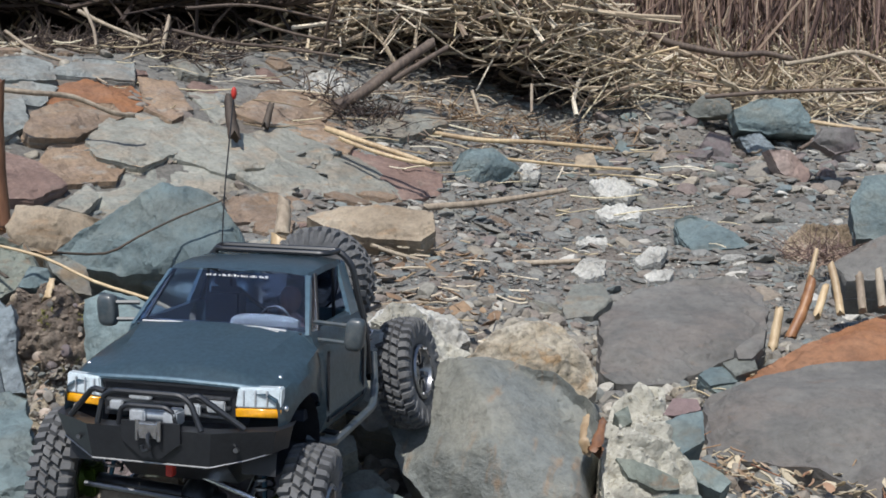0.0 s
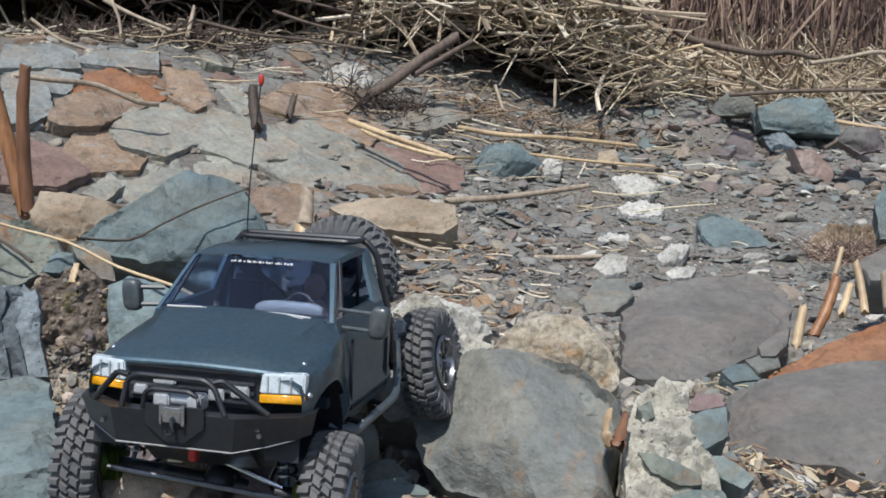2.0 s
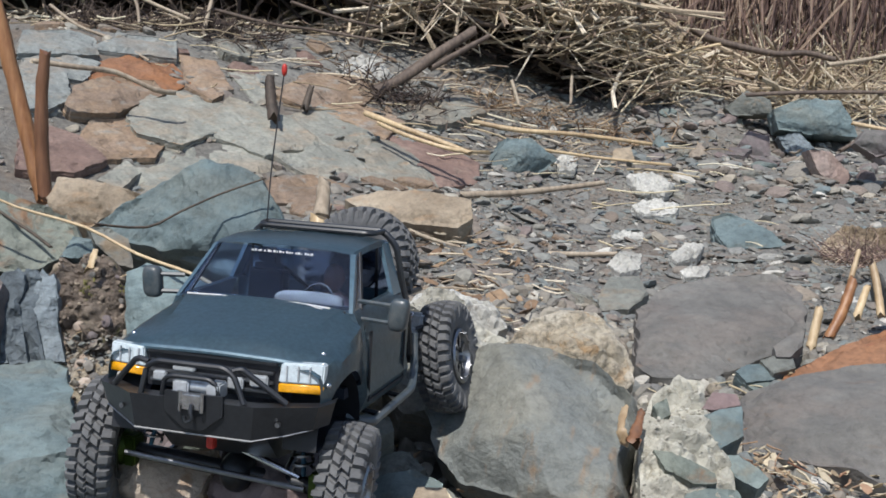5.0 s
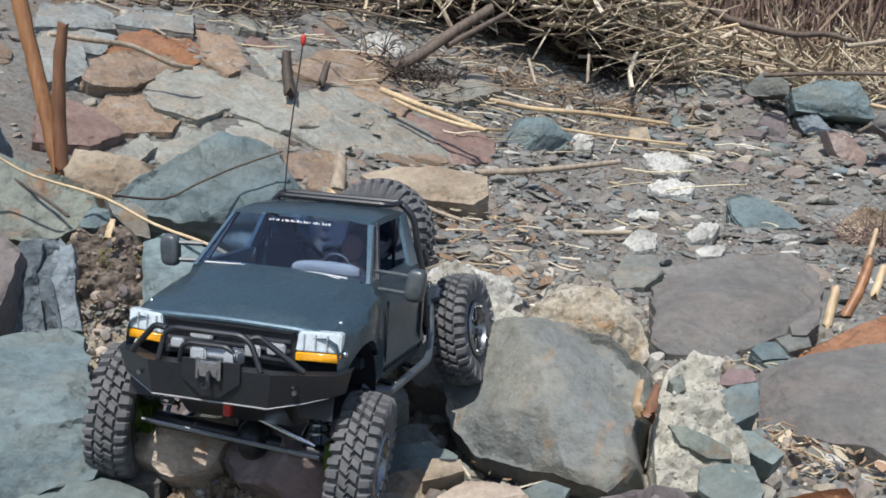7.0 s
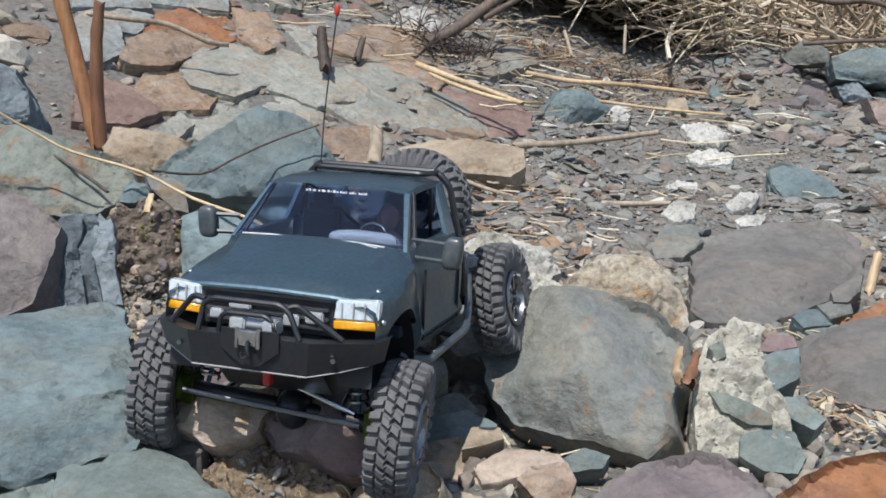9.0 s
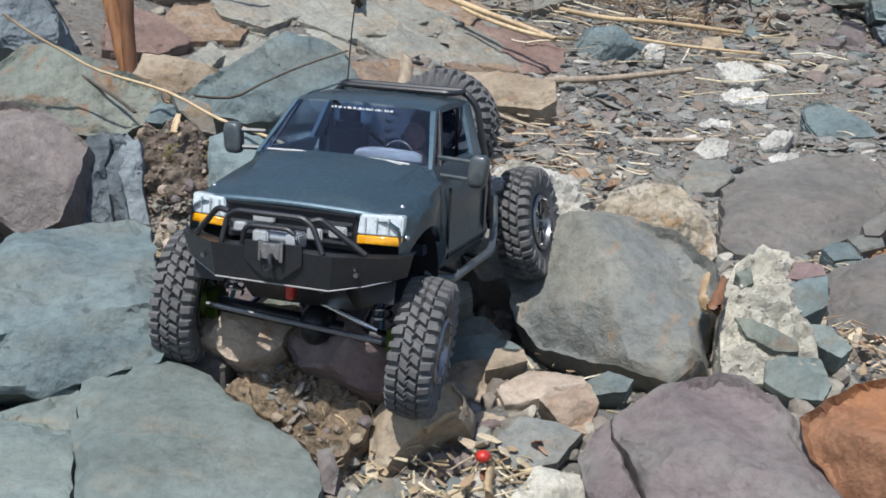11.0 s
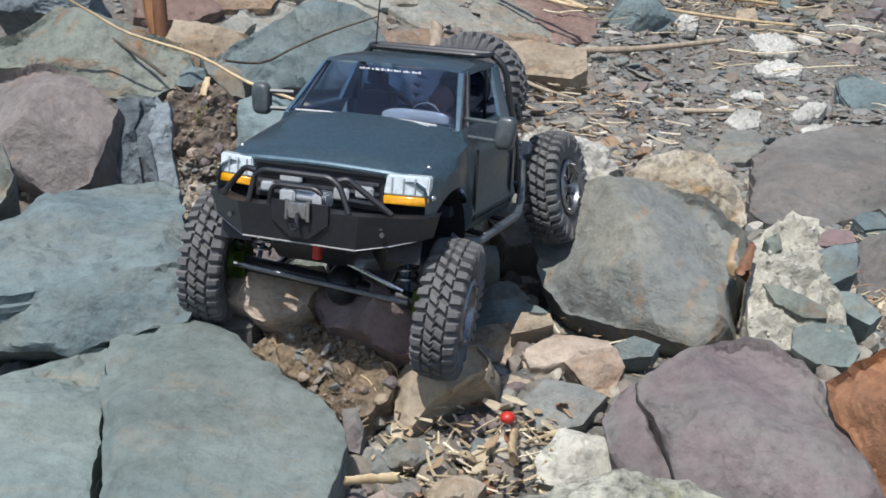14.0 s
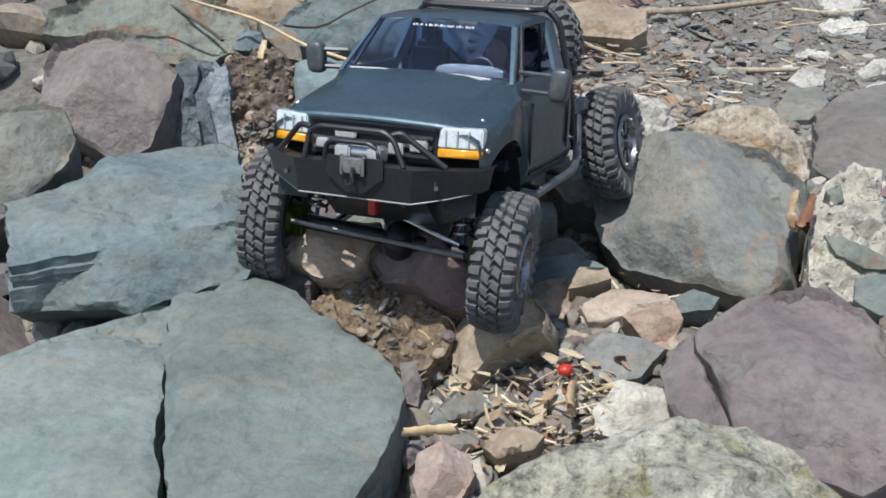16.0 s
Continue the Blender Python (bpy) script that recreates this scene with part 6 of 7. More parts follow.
stick("dead_stalk", "small dark stalk stump", "black_twig", 0.01, 0.014,
      [(-0.567, 4.258, 0.269), (-0.580, 4.202, 0.198)])
stick("dead_stalk", "pale broken stalk stump in the earth", "grey_wood", 0.012, 0.016,
      [(-0.307, 2.463, 0.165), (-0.306, 2.440, 0.135), (-0.307, 2.414, 0.100)])
stick("dead_stalk", "pale splintered stump among dead reeds", "pale_stem", 0.016, 0.02,
      [(-0.306, 2.374, 0.101), (-0.305, 2.348, 0.066)])
stick("cane_stub", "orange cane stub sticking up behind a slab", "cane", 0.0086, 0.0094,
      [(0.636, 2.174, 0.062), (0.612, 2.140, 0.015), (0.585, 2.117, -0.029)])
stick("cane_stub", "pale split cane stub", "pale_stem", 0.0043, 0.005,
      [(0.657, 2.228, 0.106), (0.636, 2.194, 0.054)])
stick("cane_stub", "pale cane stub among dead reeds", "pale_stem", 0.0072, 0.0086,
      [(0.558, 2.084, 0.031), (0.540, 2.054, -0.033)])
stick("cane_stub", "pale broken cane stub", "pale_stem", 0.0065, 0.0072,
      [(0.665, 2.170, 0.090), (0.668, 2.142, 0.054), (0.668, 2.113, 0.015)])
stick("cane_stub", "bleached cane splinter among dead reeds", "pale_stem", 0.0058, 0.0072,
      [(0.652, 2.147, 0.058), (0.628, 2.113, 0.011)])
stick("cane_stub", "tan cane stub among dead reeds", "grey_wood", 0.0065, 0.0072,
      [(0.709, 2.154, 0.076), (0.705, 2.112, 0.019)])
stick("cane_stub", "tan cane stub among dead reeds", "grey_wood", 0.0065, 0.0072,
      [(0.739, 2.145, 0.084), (0.735, 2.104, 0.027)])
stick("dry_stem", "thin dry stem across the slabs", "grey_wood", 0.008, 0.007,
      [(-1.243, 3.536, 0.346), (-1.132, 3.573, 0.331), (-1.045, 3.651, 0.317), (-0.941, 3.677, 0.271), (-0.892, 3.740, 0.260)])
stick("dry_stem", "pale branch slanting over the bank", "grey_wood", 0.006, 0.004,
      [(-1.465, 4.360, 0.509), (-1.352, 4.292, 0.444), (-1.237, 4.274, 0.404), (-1.080, 4.160, 0.340)])
stick("log", "grey-brown drift log leaning out of the debris", "bark", 0.022, 0.018,
      [(-0.389, 4.578, 0.241), (-0.292, 4.638, 0.292), (-0.173, 4.716, 0.381), (-0.040, 4.820, 0.471)])
stick("branch", "thin branch leaning beside the drift log", "bark", 0.012, 0.009,
      [(-0.193, 4.694, 0.331), (-0.091, 4.749, 0.391), (0.013, 4.800, 0.452)])
stick("log", "weathered grey drift beam", "bark", 0.017, 0.013,
      [(0.926, 5.827, 0.518), (1.001, 5.814, 0.478), (1.124, 5.792, 0.448), (1.293, 5.756, 0.419), (1.411, 5.729, 0.429), (1.529, 5.698, 0.404)])
stick("branch", "curved bleached branch among dead reeds", "grey_wood", 0.01, 0.008,
      [(1.481, 5.607, 0.381), (1.616, 5.570, 0.406), (1.748, 5.530, 0.435), (1.857, 5.494, 0.402), (1.945, 5.463, 0.357)])
stick("branch", "brown horizontal branch among dead reeds", "bark", 0.009, 0.007,
      [(1.058, 5.189, 0.257), (1.252, 5.147, 0.274), (1.502, 5.080, 0.287), (1.780, 4.989, 0.295)])
stick("branch", "bleached stick in the debris", "grey_wood", 0.009, 0.007,
      [(-0.998, 4.593, 0.423), (-0.993, 4.645, 0.493), (-0.985, 4.697, 0.563)])
stick("branch", "forked bleached twig among dead reeds", "grey_wood", 0.008, 0.006,
      [(-1.289, 4.622, 0.581), (-1.185, 4.599, 0.532), (-1.044, 4.583, 0.478)])
stick("branch", "forked bleached twig among dead reeds", "grey_wood", 0.007, 0.005,
      [(-1.257, 4.579, 0.590), (-1.219, 4.539, 0.521), (-1.200, 4.493, 0.463)])
stick("branch", "grey stick in the debris", "bark", 0.0072, 0.0055,
      [(-1.006, 4.693, 0.523), (-0.790, 4.734, 0.473), (-0.595, 4.813, 0.452), (-0.387, 4.834, 0.421)])
stick("branch", "pale branch in the debris", "bark", 0.0066, 0.005,
      [(-0.723, 4.845, 0.556), (-0.558, 4.868, 0.505), (-0.395, 4.934, 0.473)])
stick("branch", "brown branch in the debris", "bark", 0.0066, 0.005,
      [(-0.945, 4.806, 0.596), (-0.708, 4.897, 0.609), (-0.398, 4.983, 0.548)])
stick("branch", "brown branch in the debris", "bark", 0.009, 0.006,
      [(0.206, 5.496, 0.440), (0.350, 5.488, 0.345), (0.481, 5.477, 0.321), (0.611, 5.463, 0.279)])
stick("branch", "brown crooked branch among dead reeds", "bark", 0.012, 0.006,
      [(-0.193, 5.295, 0.594), (-0.009, 5.300, 0.504), (0.131, 5.398, 0.496), (0.275, 5.443, 0.421), (0.397, 5.485, 0.397), (0.540, 5.472, 0.322)])
stick("branch", "pale stick in the debris", "grey_wood", 0.008, 0.005,
      [(0.341, 5.537, 0.291), (0.545, 5.521, 0.306), (0.717, 5.552, 0.329)])
stick("branch", "pale stick in the debris", "pale_stem", 0.007, 0.006,
      [(0.669, 5.559, 0.363), (0.834, 5.537, 0.411), (0.997, 5.510, 0.454)])
stick("branch", "thin upright stick among dead reeds", "grey_wood", 0.007, 0.006,
      [(0.107, 4.796, 0.297), (0.137, 4.741, 0.206)])
stick("branch", "thin upright stick among dead reeds", "grey_wood", 0.006, 0.006,
      [(0.332, 4.837, 0.317), (0.329, 4.783, 0.218)])
stick("stick", "dark stick over a stone", "bark", 0.008, 0.006,
      [(1.308, 4.707, 0.084), (1.398, 4.737, 0.134)])
stick("dry_stem", "bleached stem on the flats", "pale_stem", 0.008, 0.007,
      [(1.399, 4.896, 0.176), (1.527, 4.857, 0.157), (1.643, 4.818, 0.145)])
stick("wood_chunk", "rusty splintered chunk of wood wedged by a boulder", "dark_cane", 0.004, 0.008,
      [(0.187, 1.446, 0.030), (0.180, 1.427, 0.016), (0.173, 1.408, 0.003)])
stick("wood_chunk", "pale splinter wedged by a boulder", "pale_stem", 0.004, 0.007,
      [(0.169, 1.459, 0.031), (0.161, 1.423, 0.015), (0.166, 1.418, -0.000)])
stick("wood_chunk", "pale broken wood chip between stones", "pale_stem", 0.005, 0.006,
      [(-0.197, 1.012, -0.096), (-0.175, 1.017, -0.094), (-0.151, 1.021, -0.093)])
stick("wood_chunk", "small pale chip of wood", "pale_stem", 0.005, 0.006,
      [(-0.511, 1.651, 0.158), (-0.515, 1.636, 0.135)])
stick("wood_chunk", "pale chip in the hollow", "pale_stem", 0.006, 0.008,
      [(-0.264, 1.689, 0.085), (-0.267, 1.674, 0.066)])
stick("husk", "pale husk with a ragged end among wood chips", "pale_stem", 0.006, 0.008,
      [(-0.058, 1.153, -0.092), (-0.059, 1.118, -0.097), (-0.056, 1.095, -0.100)])
stick("wood_chunk", "curled pale bark strip", "pale_stem", 0.004, 0.005,
      [(-0.122, 1.160, -0.064), (-0.105, 1.176, -0.055), (-0.087, 1.188, -0.055)])

bm = bmesh.new()
bmesh.ops.create_uvsphere(bm, u_segments=12, v_segments=8, radius=0.0075, matrix=Matrix.Diagonal((1, 1, 0.8, 1)))
for v in bm.verts:
    v.co *= 1 + 0.12 * noise.noise(v.co * 300)
me = bpy.data.meshes.new("red_cap")
bm.to_mesh(me)
bm.free()
me.polygons.foreach_set("use_smooth", [True] * len(me.polygons))
me.materials.append(MAT["red_part"])
cap = tagged(new("red_cap", me), "small shiny red cap among the wood chips", "cap")
cap.location = (-0.066, 1.14, -0.078)


rock("stone", "flat brown stone under a wheel of the model truck", "slate_brown", (-0.372, 1.235, -0.034), 80, 0, 0.08, 0.006,
     [(-0.036, -0.014), (0.0, -0.022), (0.034, -0.012), (0.038, 0.02), (0.0, 0.036), (-0.03, 0.024)])


# roots and small stones that stick out of the earth clods
for clod in [o for o in scene.objects if o.name.startswith("soil_clod") and o.location.y < 3]:
    near = random.Random(clod.location.x * 100)
    skin = [v.co.copy() for v in clod.data.vertices if v.co.z > -0.012]
    for k in range(16):
        p = near.choice(skin)
        path = [p]
        way = Vector((near.uniform(-1, 1), near.uniform(-1, 0.4), near.uniform(0.0, 0.5)))
        for q in range(4):
            way = way + Vector((near.uniform(-0.5, 0.5), near.uniform(-0.6, 0.2), near.uniform(-0.5, 0.2)))
            path.append(path[-1] + way.normalized() * near.uniform(0.004, 0.011))
        b = bmesh.new()
        tube(b, path, near.uniform(0.0006, 0.0013), 5, 0.0003)
        part("root", b, near.choice(("grey_wood", "bark", "pale_stem")), clod)
    for k in range(14):
        p = near.choice(skin)
        r = near.uniform(0.003, 0.009)
        b = bmesh.new()
        bmesh.ops.create_icosphere(b, subdivisions=2, radius=r)
        for v in b.verts:
            v.co *= 1 + 0.28 * noise.noise(v.co / r * 1.1 + p * 90)
            v.co.z *= 0.6
        part("pebble", b, near.choice(("tan", "slate_grey", "slate_brown", "quartzite", "purple")), clod, "", 24, pose(*p, near.uniform(-30, 30), near.uniform(-30, 30), near.uniform(0, 360)))


# ---- loose stones that can be told apart ----
rs = random.Random(11)
big_rocks = [(o.location.x, o.location.y, max(o.dimensions.x, o.dimensions.y) * 0.5) for o in scene.objects if o.type == "MESH" and o.name.split(".")[0] in ("boulder", "stone", "slab", "soil_clod")]


def stone_variants(mats, flat):
    made = []
    for i, mat in enumerate(mats):
        n = rs.randint(5, 8)
        outline = []
        for k in range(n):
            a = 6.28319 * (k + rs.uniform(-0.3, 0.3)) / n
            r = rs.uniform(0.7, 1.1)
            outline.append((r * math.cos(a) * 0.5, r * math.sin(a) * 0.36))
        me = rock_mesh(outline, flat * rs.uniform(0.8, 1.2), 0.16 * flat + 0.03, 100 + i * 3.1, 0.03)
        me.materials.append(MAT[mat])
        made.append(me)
    return made


near_mats = ["slate_grey", "tan", "slate_brown", "purple", "slate_green", "slate_blue", "tan_rough", "slate_brown", "concrete_white", "rust_grey", "slate_grey", "slate_teal"]
near_set = stone_variants(near_mats, 0.5)
far_mats = ["slate_grey", "slate_grey", "slate_brown", "slate_blue", "slab_grey", "purple", "limestone", "slate_teal", "slab_blue", "slate_grey"]
far_set = stone_variants(far_mats, 0.28)
WORDS = {"slate_grey": "grey slate", "tan": "tan sandstone", "slate_brown": "brown-grey slate", "purple": "purple slate", "slate_green": "greenish slate", "slate_blue": "blue slate",
         "tan_rough": "gritty tan", "concrete_white": "pale crumbly", "limestone": "white limestone", "rust_grey": "rusty sandstone", "slate_teal": "blue-green slate", "slab_grey": "pale grey", "slab_blue": "blue-grey", "red_slab": "dull red"}


def scatter_stones(meshes, mats, count, x0, x1, y0, y1, s0, s1, group, clear=0.75, wild=1.0):
    done, tries = 0, 0
    while done < count and tries < count * 12:
        tries += 1
        x, y = rs.uniform(x0, x1), rs.uniform(y0, y1)
        size = s0 * (s1 / s0) ** (rs.random() ** 1.6)
        if any((x - a) ** 2 + (y - b) ** 2 < (r * clear) ** 2 for a, b, r in big_rocks):
            continue
        i = rs.randrange(len(meshes))
        ob = new("stone", meshes[i])
        lie = Vector((ground_z(x - 0.05, y) - ground_z(x + 0.05, y), ground_z(x, y - 0.05) - ground_z(x, y + 0.05), 0.1)).to_track_quat("Z", "Y").to_matrix().to_4x4()
        ob.matrix_world = Matrix.Translation((x, y, ground_z(x, y) + size * 0.10)) @ lie @ pose(0, 0, 0, rs.uniform(-16, 12) * wild, rs.uniform(-14, 14) * wild, rs.uniform(0, 360)) @ Matrix.Diagonal((size, size, size, 1))
        tagged(ob, "small loose " + WORDS[mats[i]] + " stone on gritty earth", "stone", group)
        done += 1


scatter_stones(near_set, near_mats, 100, -0.75, 0.62, 0.9, 2.1, 0.022, 0.06, "small stones of the rubble")
scatter_stones(near_set, near_mats, 15, -0.4, 0.35, 2.0, 3.0, 0.02, 0.07, "small stones of the rubble")
scatter_stones(far_set, far_mats, 34, -0.1, 1.8, 2.4, 5.3, 0.045, 0.13, "flat stones of the gravel flat", 0.6)
scatter_stones(far_set, far_mats, 16, 0.75, 1.8, 4.4, 5.6, 0.06, 0.17, "flat stones of the gravel flat", 0.5)
bank_mats = ["slab_grey", "rust_grey", "rust_grey", "red_slab", "slab_blue", "rust_grey"]
bank_set = stone_variants(bank_mats, 0.25)
scatter_stones(far_set, far_mats, 14, 0.0, 1.3, 4.7, 5.7, 0.04, 0.12, "flat stones of the gravel flat", 0.5)
scatter_stones(bank_set, bank_mats, 60, -1.75, 0.3, 3.25, 5.2, 0.06, 0.22, "broken slabs of the bank", 0.62, 0.35)


CLOD_FOOT = 0.050   # height at which the upright earth clod turns into rubble


# ---- loose stuff: gravel, straw, twigs, reeds ----
class Heap:
    """Many small pieces gathered into one mesh."""

    def __init__(self):
        self.v, self.f, self.n = [], [], 0

    def add(self, verts, faces):
        self.v.append(verts)
        self.f.append(faces + self.n)
        self.n += len(verts)

    def done(self, name, mat, label, category, smooth=False):
        v = np.concatenate(self.v)
        f = np.concatenate(self.f)
        me = bpy.data.meshes.new(name)
        me.from_pydata(v.tolist(), [], f.tolist())
        if smooth:
            me.polygons.foreach_set("use_smooth", [True] * len(f))
        me.materials.append(MAT[mat])
        return tagged(new(name, me), label, category, kind="stuff")


def unit_ball(level):
    bm = bmesh.new()
    bmesh.ops.create_icosphere(bm, subdivisions=level, radius=1.0)
    v = np.array([v.co[:] for v in bm.verts])
    f = np.array([[v.index for v in f.verts] for f in bm.faces])
    bm.free()
    return v, f


ICO_V, ICO_F = unit_ball(1)
BALL_V, BALL_F = unit_ball(2)
rng = np.random.default_rng(5)


def chipped(count=8):
    """A ball cut flat on some sides, like a broken pebble."""
    n = rng.normal(0, 1, (count, 3))
    n /= np.linalg.norm(n, axis=1)[:, None]
    d = rng.uniform(0.5, 0.85, count)
    dots = BALL_V @ n.T
    k = np.min(np.where(dots > 1e-3, d / np.maximum(dots, 1e-3), 9.0), axis=1)
    return BALL_V * np.minimum(1.0, k)[:, None]


def turn_matrix(tilt):
    e = Euler((rng.uniform(-tilt, tilt), rng.uniform(-tilt, tilt), rng.uniform(0, 6.283)))
    return np.array(e.to_matrix())


def pebble_field(name, count, x0, x1, y0, y1, r0, r1, flat, mat, label, power=2.2):
    heap = Heap()
    for k in range(count):
        x, y = rng.uniform(x0, x1), rng.uniform(y0, y1)
        r = r0 * (r1 / r0) ** (rng.random() ** power)
        big = r > 0.008 and y < 2.6 or r > 0.02
        v = chipped() * 1.15 if big else ICO_V * (1 + rng.uniform(-0.28, 0.22, (len(ICO_V), 1)))
        v = v * np.array([r, r * rng.uniform(0.55, 0.95), r * flat * rng.uniform(0.6, 1.3)])
        v = v @ turn_matrix(0.45).T + np.array([x, y, ground_z(x, y) + r * flat * 0.3 + 0.022 * noise.fractal(Vector((x * 3, y * 3, 0)), 1.0, 2.0, 6)])
        heap.add(v, BALL_F if big else ICO_F)
    return heap.done(name, mat, label, "gravel")


pebble_field("gravel", 9500, -0.85, 0.75, 0.75, 2.5, 0.0035, 0.026, 0.7, "gravel", "mixed loose gravel and grit between the boulders", 2.0)
pebble_field("gravel", 16000, -0.5, 2.1, 2.4, 5.8, 0.004, 0.034, 0.26, "flat_gravel", "flat grey slate chips covering the shore flat", 3.0)
pebble_field("gravel", 9000, -0.3, 1.5, 2.3, 4.6, 0.003, 0.011, 0.6, "flat_gravel", "fine grey-brown grit on the shore flat", 1.6)
pebble_field("rubble", 300, 0.0, 1.9, 3.0, 5.75, 0.014, 0.05, 0.3, "rubble", "mixed blue, purple and brown rubble on the shore flat", 2.0)
pebble_field("rubble", 420, 0.6, 1.7, 4.5, 5.7, 0.016, 0.055, 0.45, "rubble", "mixed rubble heaped below the drift line", 1.8)
pebble_field("rubble", 700, -0.7, 0.65, 1.0, 2.2, 0.007, 0.022, 0.65, "rubble", "mixed broken stones between the boulders", 1.6)
pebble_field("gravel", 1300, -1.9, 0.2, 3.0, 5.0, 0.006, 0.03, 0.5, "gravel", "grit and broken stone between the slabs")


crumbs = Heap()
for ob in [o for o in scene.objects if o.name.startswith("soil_clod") and o.location.y < 3]:
    vs = [ob.matrix_world @ v.co for v in ob.data.vertices if v.co.z > -0.06]
    for p in vs:
        if ob.location.y > 1.5 and p.z < CLOD_FOOT:
            continue
        if rng.random() < 0.45 and noise.noise(p * 45) > -0.15:
            r = 0.0007 * (9.0 ** (rng.random() ** 2.4))
            if r > 0.0022:
                crumbs.add(chipped() * np.array([r, r * 0.8, r * 0.7]) @ turn_matrix(0.8).T + np.array(p) + rng.normal(0, 0.0015, 3), BALL_F)
            else:
                v = ICO_V * (1 + rng.uniform(-0.3, 0.25, (len(ICO_V), 1))) * np.array([r, r * 0.8, r * 0.7])
                crumbs.add(v @ turn_matrix(0.8).T + np.array(p) + rng.normal(0, 0.003, 3), ICO_F)
crumbs.done("earth_crumbs", "crumbs", "crumbs of dry brown earth and grit", "earth")

crumbs, moss = Heap(), Heap()
for ob in [o for o in scene.objects if o.name.startswith("soil_clod") and o.location.y < 3]:
    upright = ob.location.y > 1.45
    for p in [ob.matrix_world @ v.co for v in ob.data.vertices if v.co.z > -0.05]:
        if (p.z < CLOD_FOOT if upright else noise.noise(p * 30) > 0.3) and rng.random() < 0.5:
            for k in range(1):
                r = 0.002 * (5.0 ** (rng.random() ** 1.5))
                crumbs.add(chipped() * np.array([r, r * 0.8, r * 0.4]) @ turn_matrix(0.8).T + np.array(p) + rng.normal(0, 0.003, 3), BALL_F)
        elif upright and noise.noise(p * 18) > 0.12 and p.x > -0.53 and p.z > CLOD_FOOT + 0.05:
            for k in range(2):
                r = rng.uniform(0.0006, 0.0022)
                moss.add(ICO_V * (1 + rng.uniform(-0.3, 0.25, (len(ICO_V), 1))) * r + np.array(p) + rng.normal(0, 0.004, 3), ICO_F)
crumbs.done("rubble", "gravel", "pale crumbling rubble of the earth clods", "rubble")
moss.done("moss", "moss", "yellow-green moss on an earth clod", "moss")


crumbs = Heap()
for ob in [o for o in scene.objects if o.type == "MESH" and o.data.materials and o.data.materials[0].name in ("concrete_white",) and o.location.y < 2.0 and o.dimensions.length > 0.09]:
    for p in [ob.matrix_world @ v.co for v in ob.data.vertices if v.co.z > -0.03]:
        if rng.random() < 0.2:
            r = 0.0008 * (4.5 ** (rng.random() ** 2.2))
            v = ICO_V * (1 + rng.uniform(-0.3, 0.25, (len(ICO_V), 1))) * np.array([r, r * 0.8, r * 0.6])
            crumbs.add(v @ turn_matrix(0.8).T + np.array(p) + rng.normal(0, 0.001, 3), ICO_F)
crumbs.done("grit_crust", "white_crumbs", "pale grit crusting the concrete lumps", "grit")


def flakes(name, count, x0, x1, y0, y1, r0, r1, mat, label, category):
    heap = Heap()
    for k in range(count):
        x, y = rng.uniform(x0, x1), rng.uniform(y0, y1)
        r = rng.uniform(r0, r1)
        v = ICO_V * (1 + rng.uniform(-0.35, 0.25, (len(ICO_V), 1))) * np.array([r, r * rng.uniform(0.3, 0.7), r * 0.12])
        v[:, 2] += 0.25 * v[:, 0] ** 2 / r * rng.uniform(-1, 1.5)
        heap.add(v @ turn_matrix(0.7).T + np.array([x, y, ground_z(x, y) + rng.uniform(0.006, 0.03)]), ICO_F)
    return heap.done(name, mat, label, category)


flakes("wood_flakes", 110, -0.19, -0.01, 1.03, 1.2, 0.004, 0.014, "chips", "pale flakes of broken wood and dead leaves", "wood chips")
flakes("wood_flakes", 90, 0.33, 0.62, 1.5, 1.68, 0.005, 0.016, "chips", "flakes of broken cane and dead leaves", "wood chips")
flakes("dead_leaves", 130, -0.4, 0.1, 2.0, 3.0, 0.008, 0.026, "leaves", "brown dead leaves on bare earth", "leaves")
flakes("dead_leaves", 120, -0.6, 0.35, 1.3, 1.9, 0.005, 0.014, "leaves", "brown leaf scraps between the stones", "leaves")


def rod(heap, p, q, r0, r1, sag=0.0, sides=5, seg=3):
    p, q = np.array(p, float), np.array(q, float)
    d = q - p
    ln = np.linalg.norm(d) or 1e-6
    d = d / ln
    a = np.cross(d, [0.31, 0.2, 0.93])
    a = a / (np.linalg.norm(a) or 1)
    b = np.cross(d, a)
    bend = rng.normal(0, 1, 3) * ln * sag
    an = np.arange(sides) * 6.28319 / sides
    circ = np.cos(an)[:, None] * a + np.sin(an)[:, None] * b
    vs = []
    for i in range(seg + 1):
        t = i / seg
        c = p + (q - p) * t + bend * 4 * t * (1 - t)
        vs.append(c + circ * (r0 + (r1 - r0) * t))
    fs = []
    for i in range(seg):
        for k in range(sides):
            j = (k + 1) % sides
            fs.append((i * sides + k, i * sides + j, (i + 1) * sides + j, (i + 1) * sides + k))
    heap.add(np.concatenate(vs), np.array(fs))


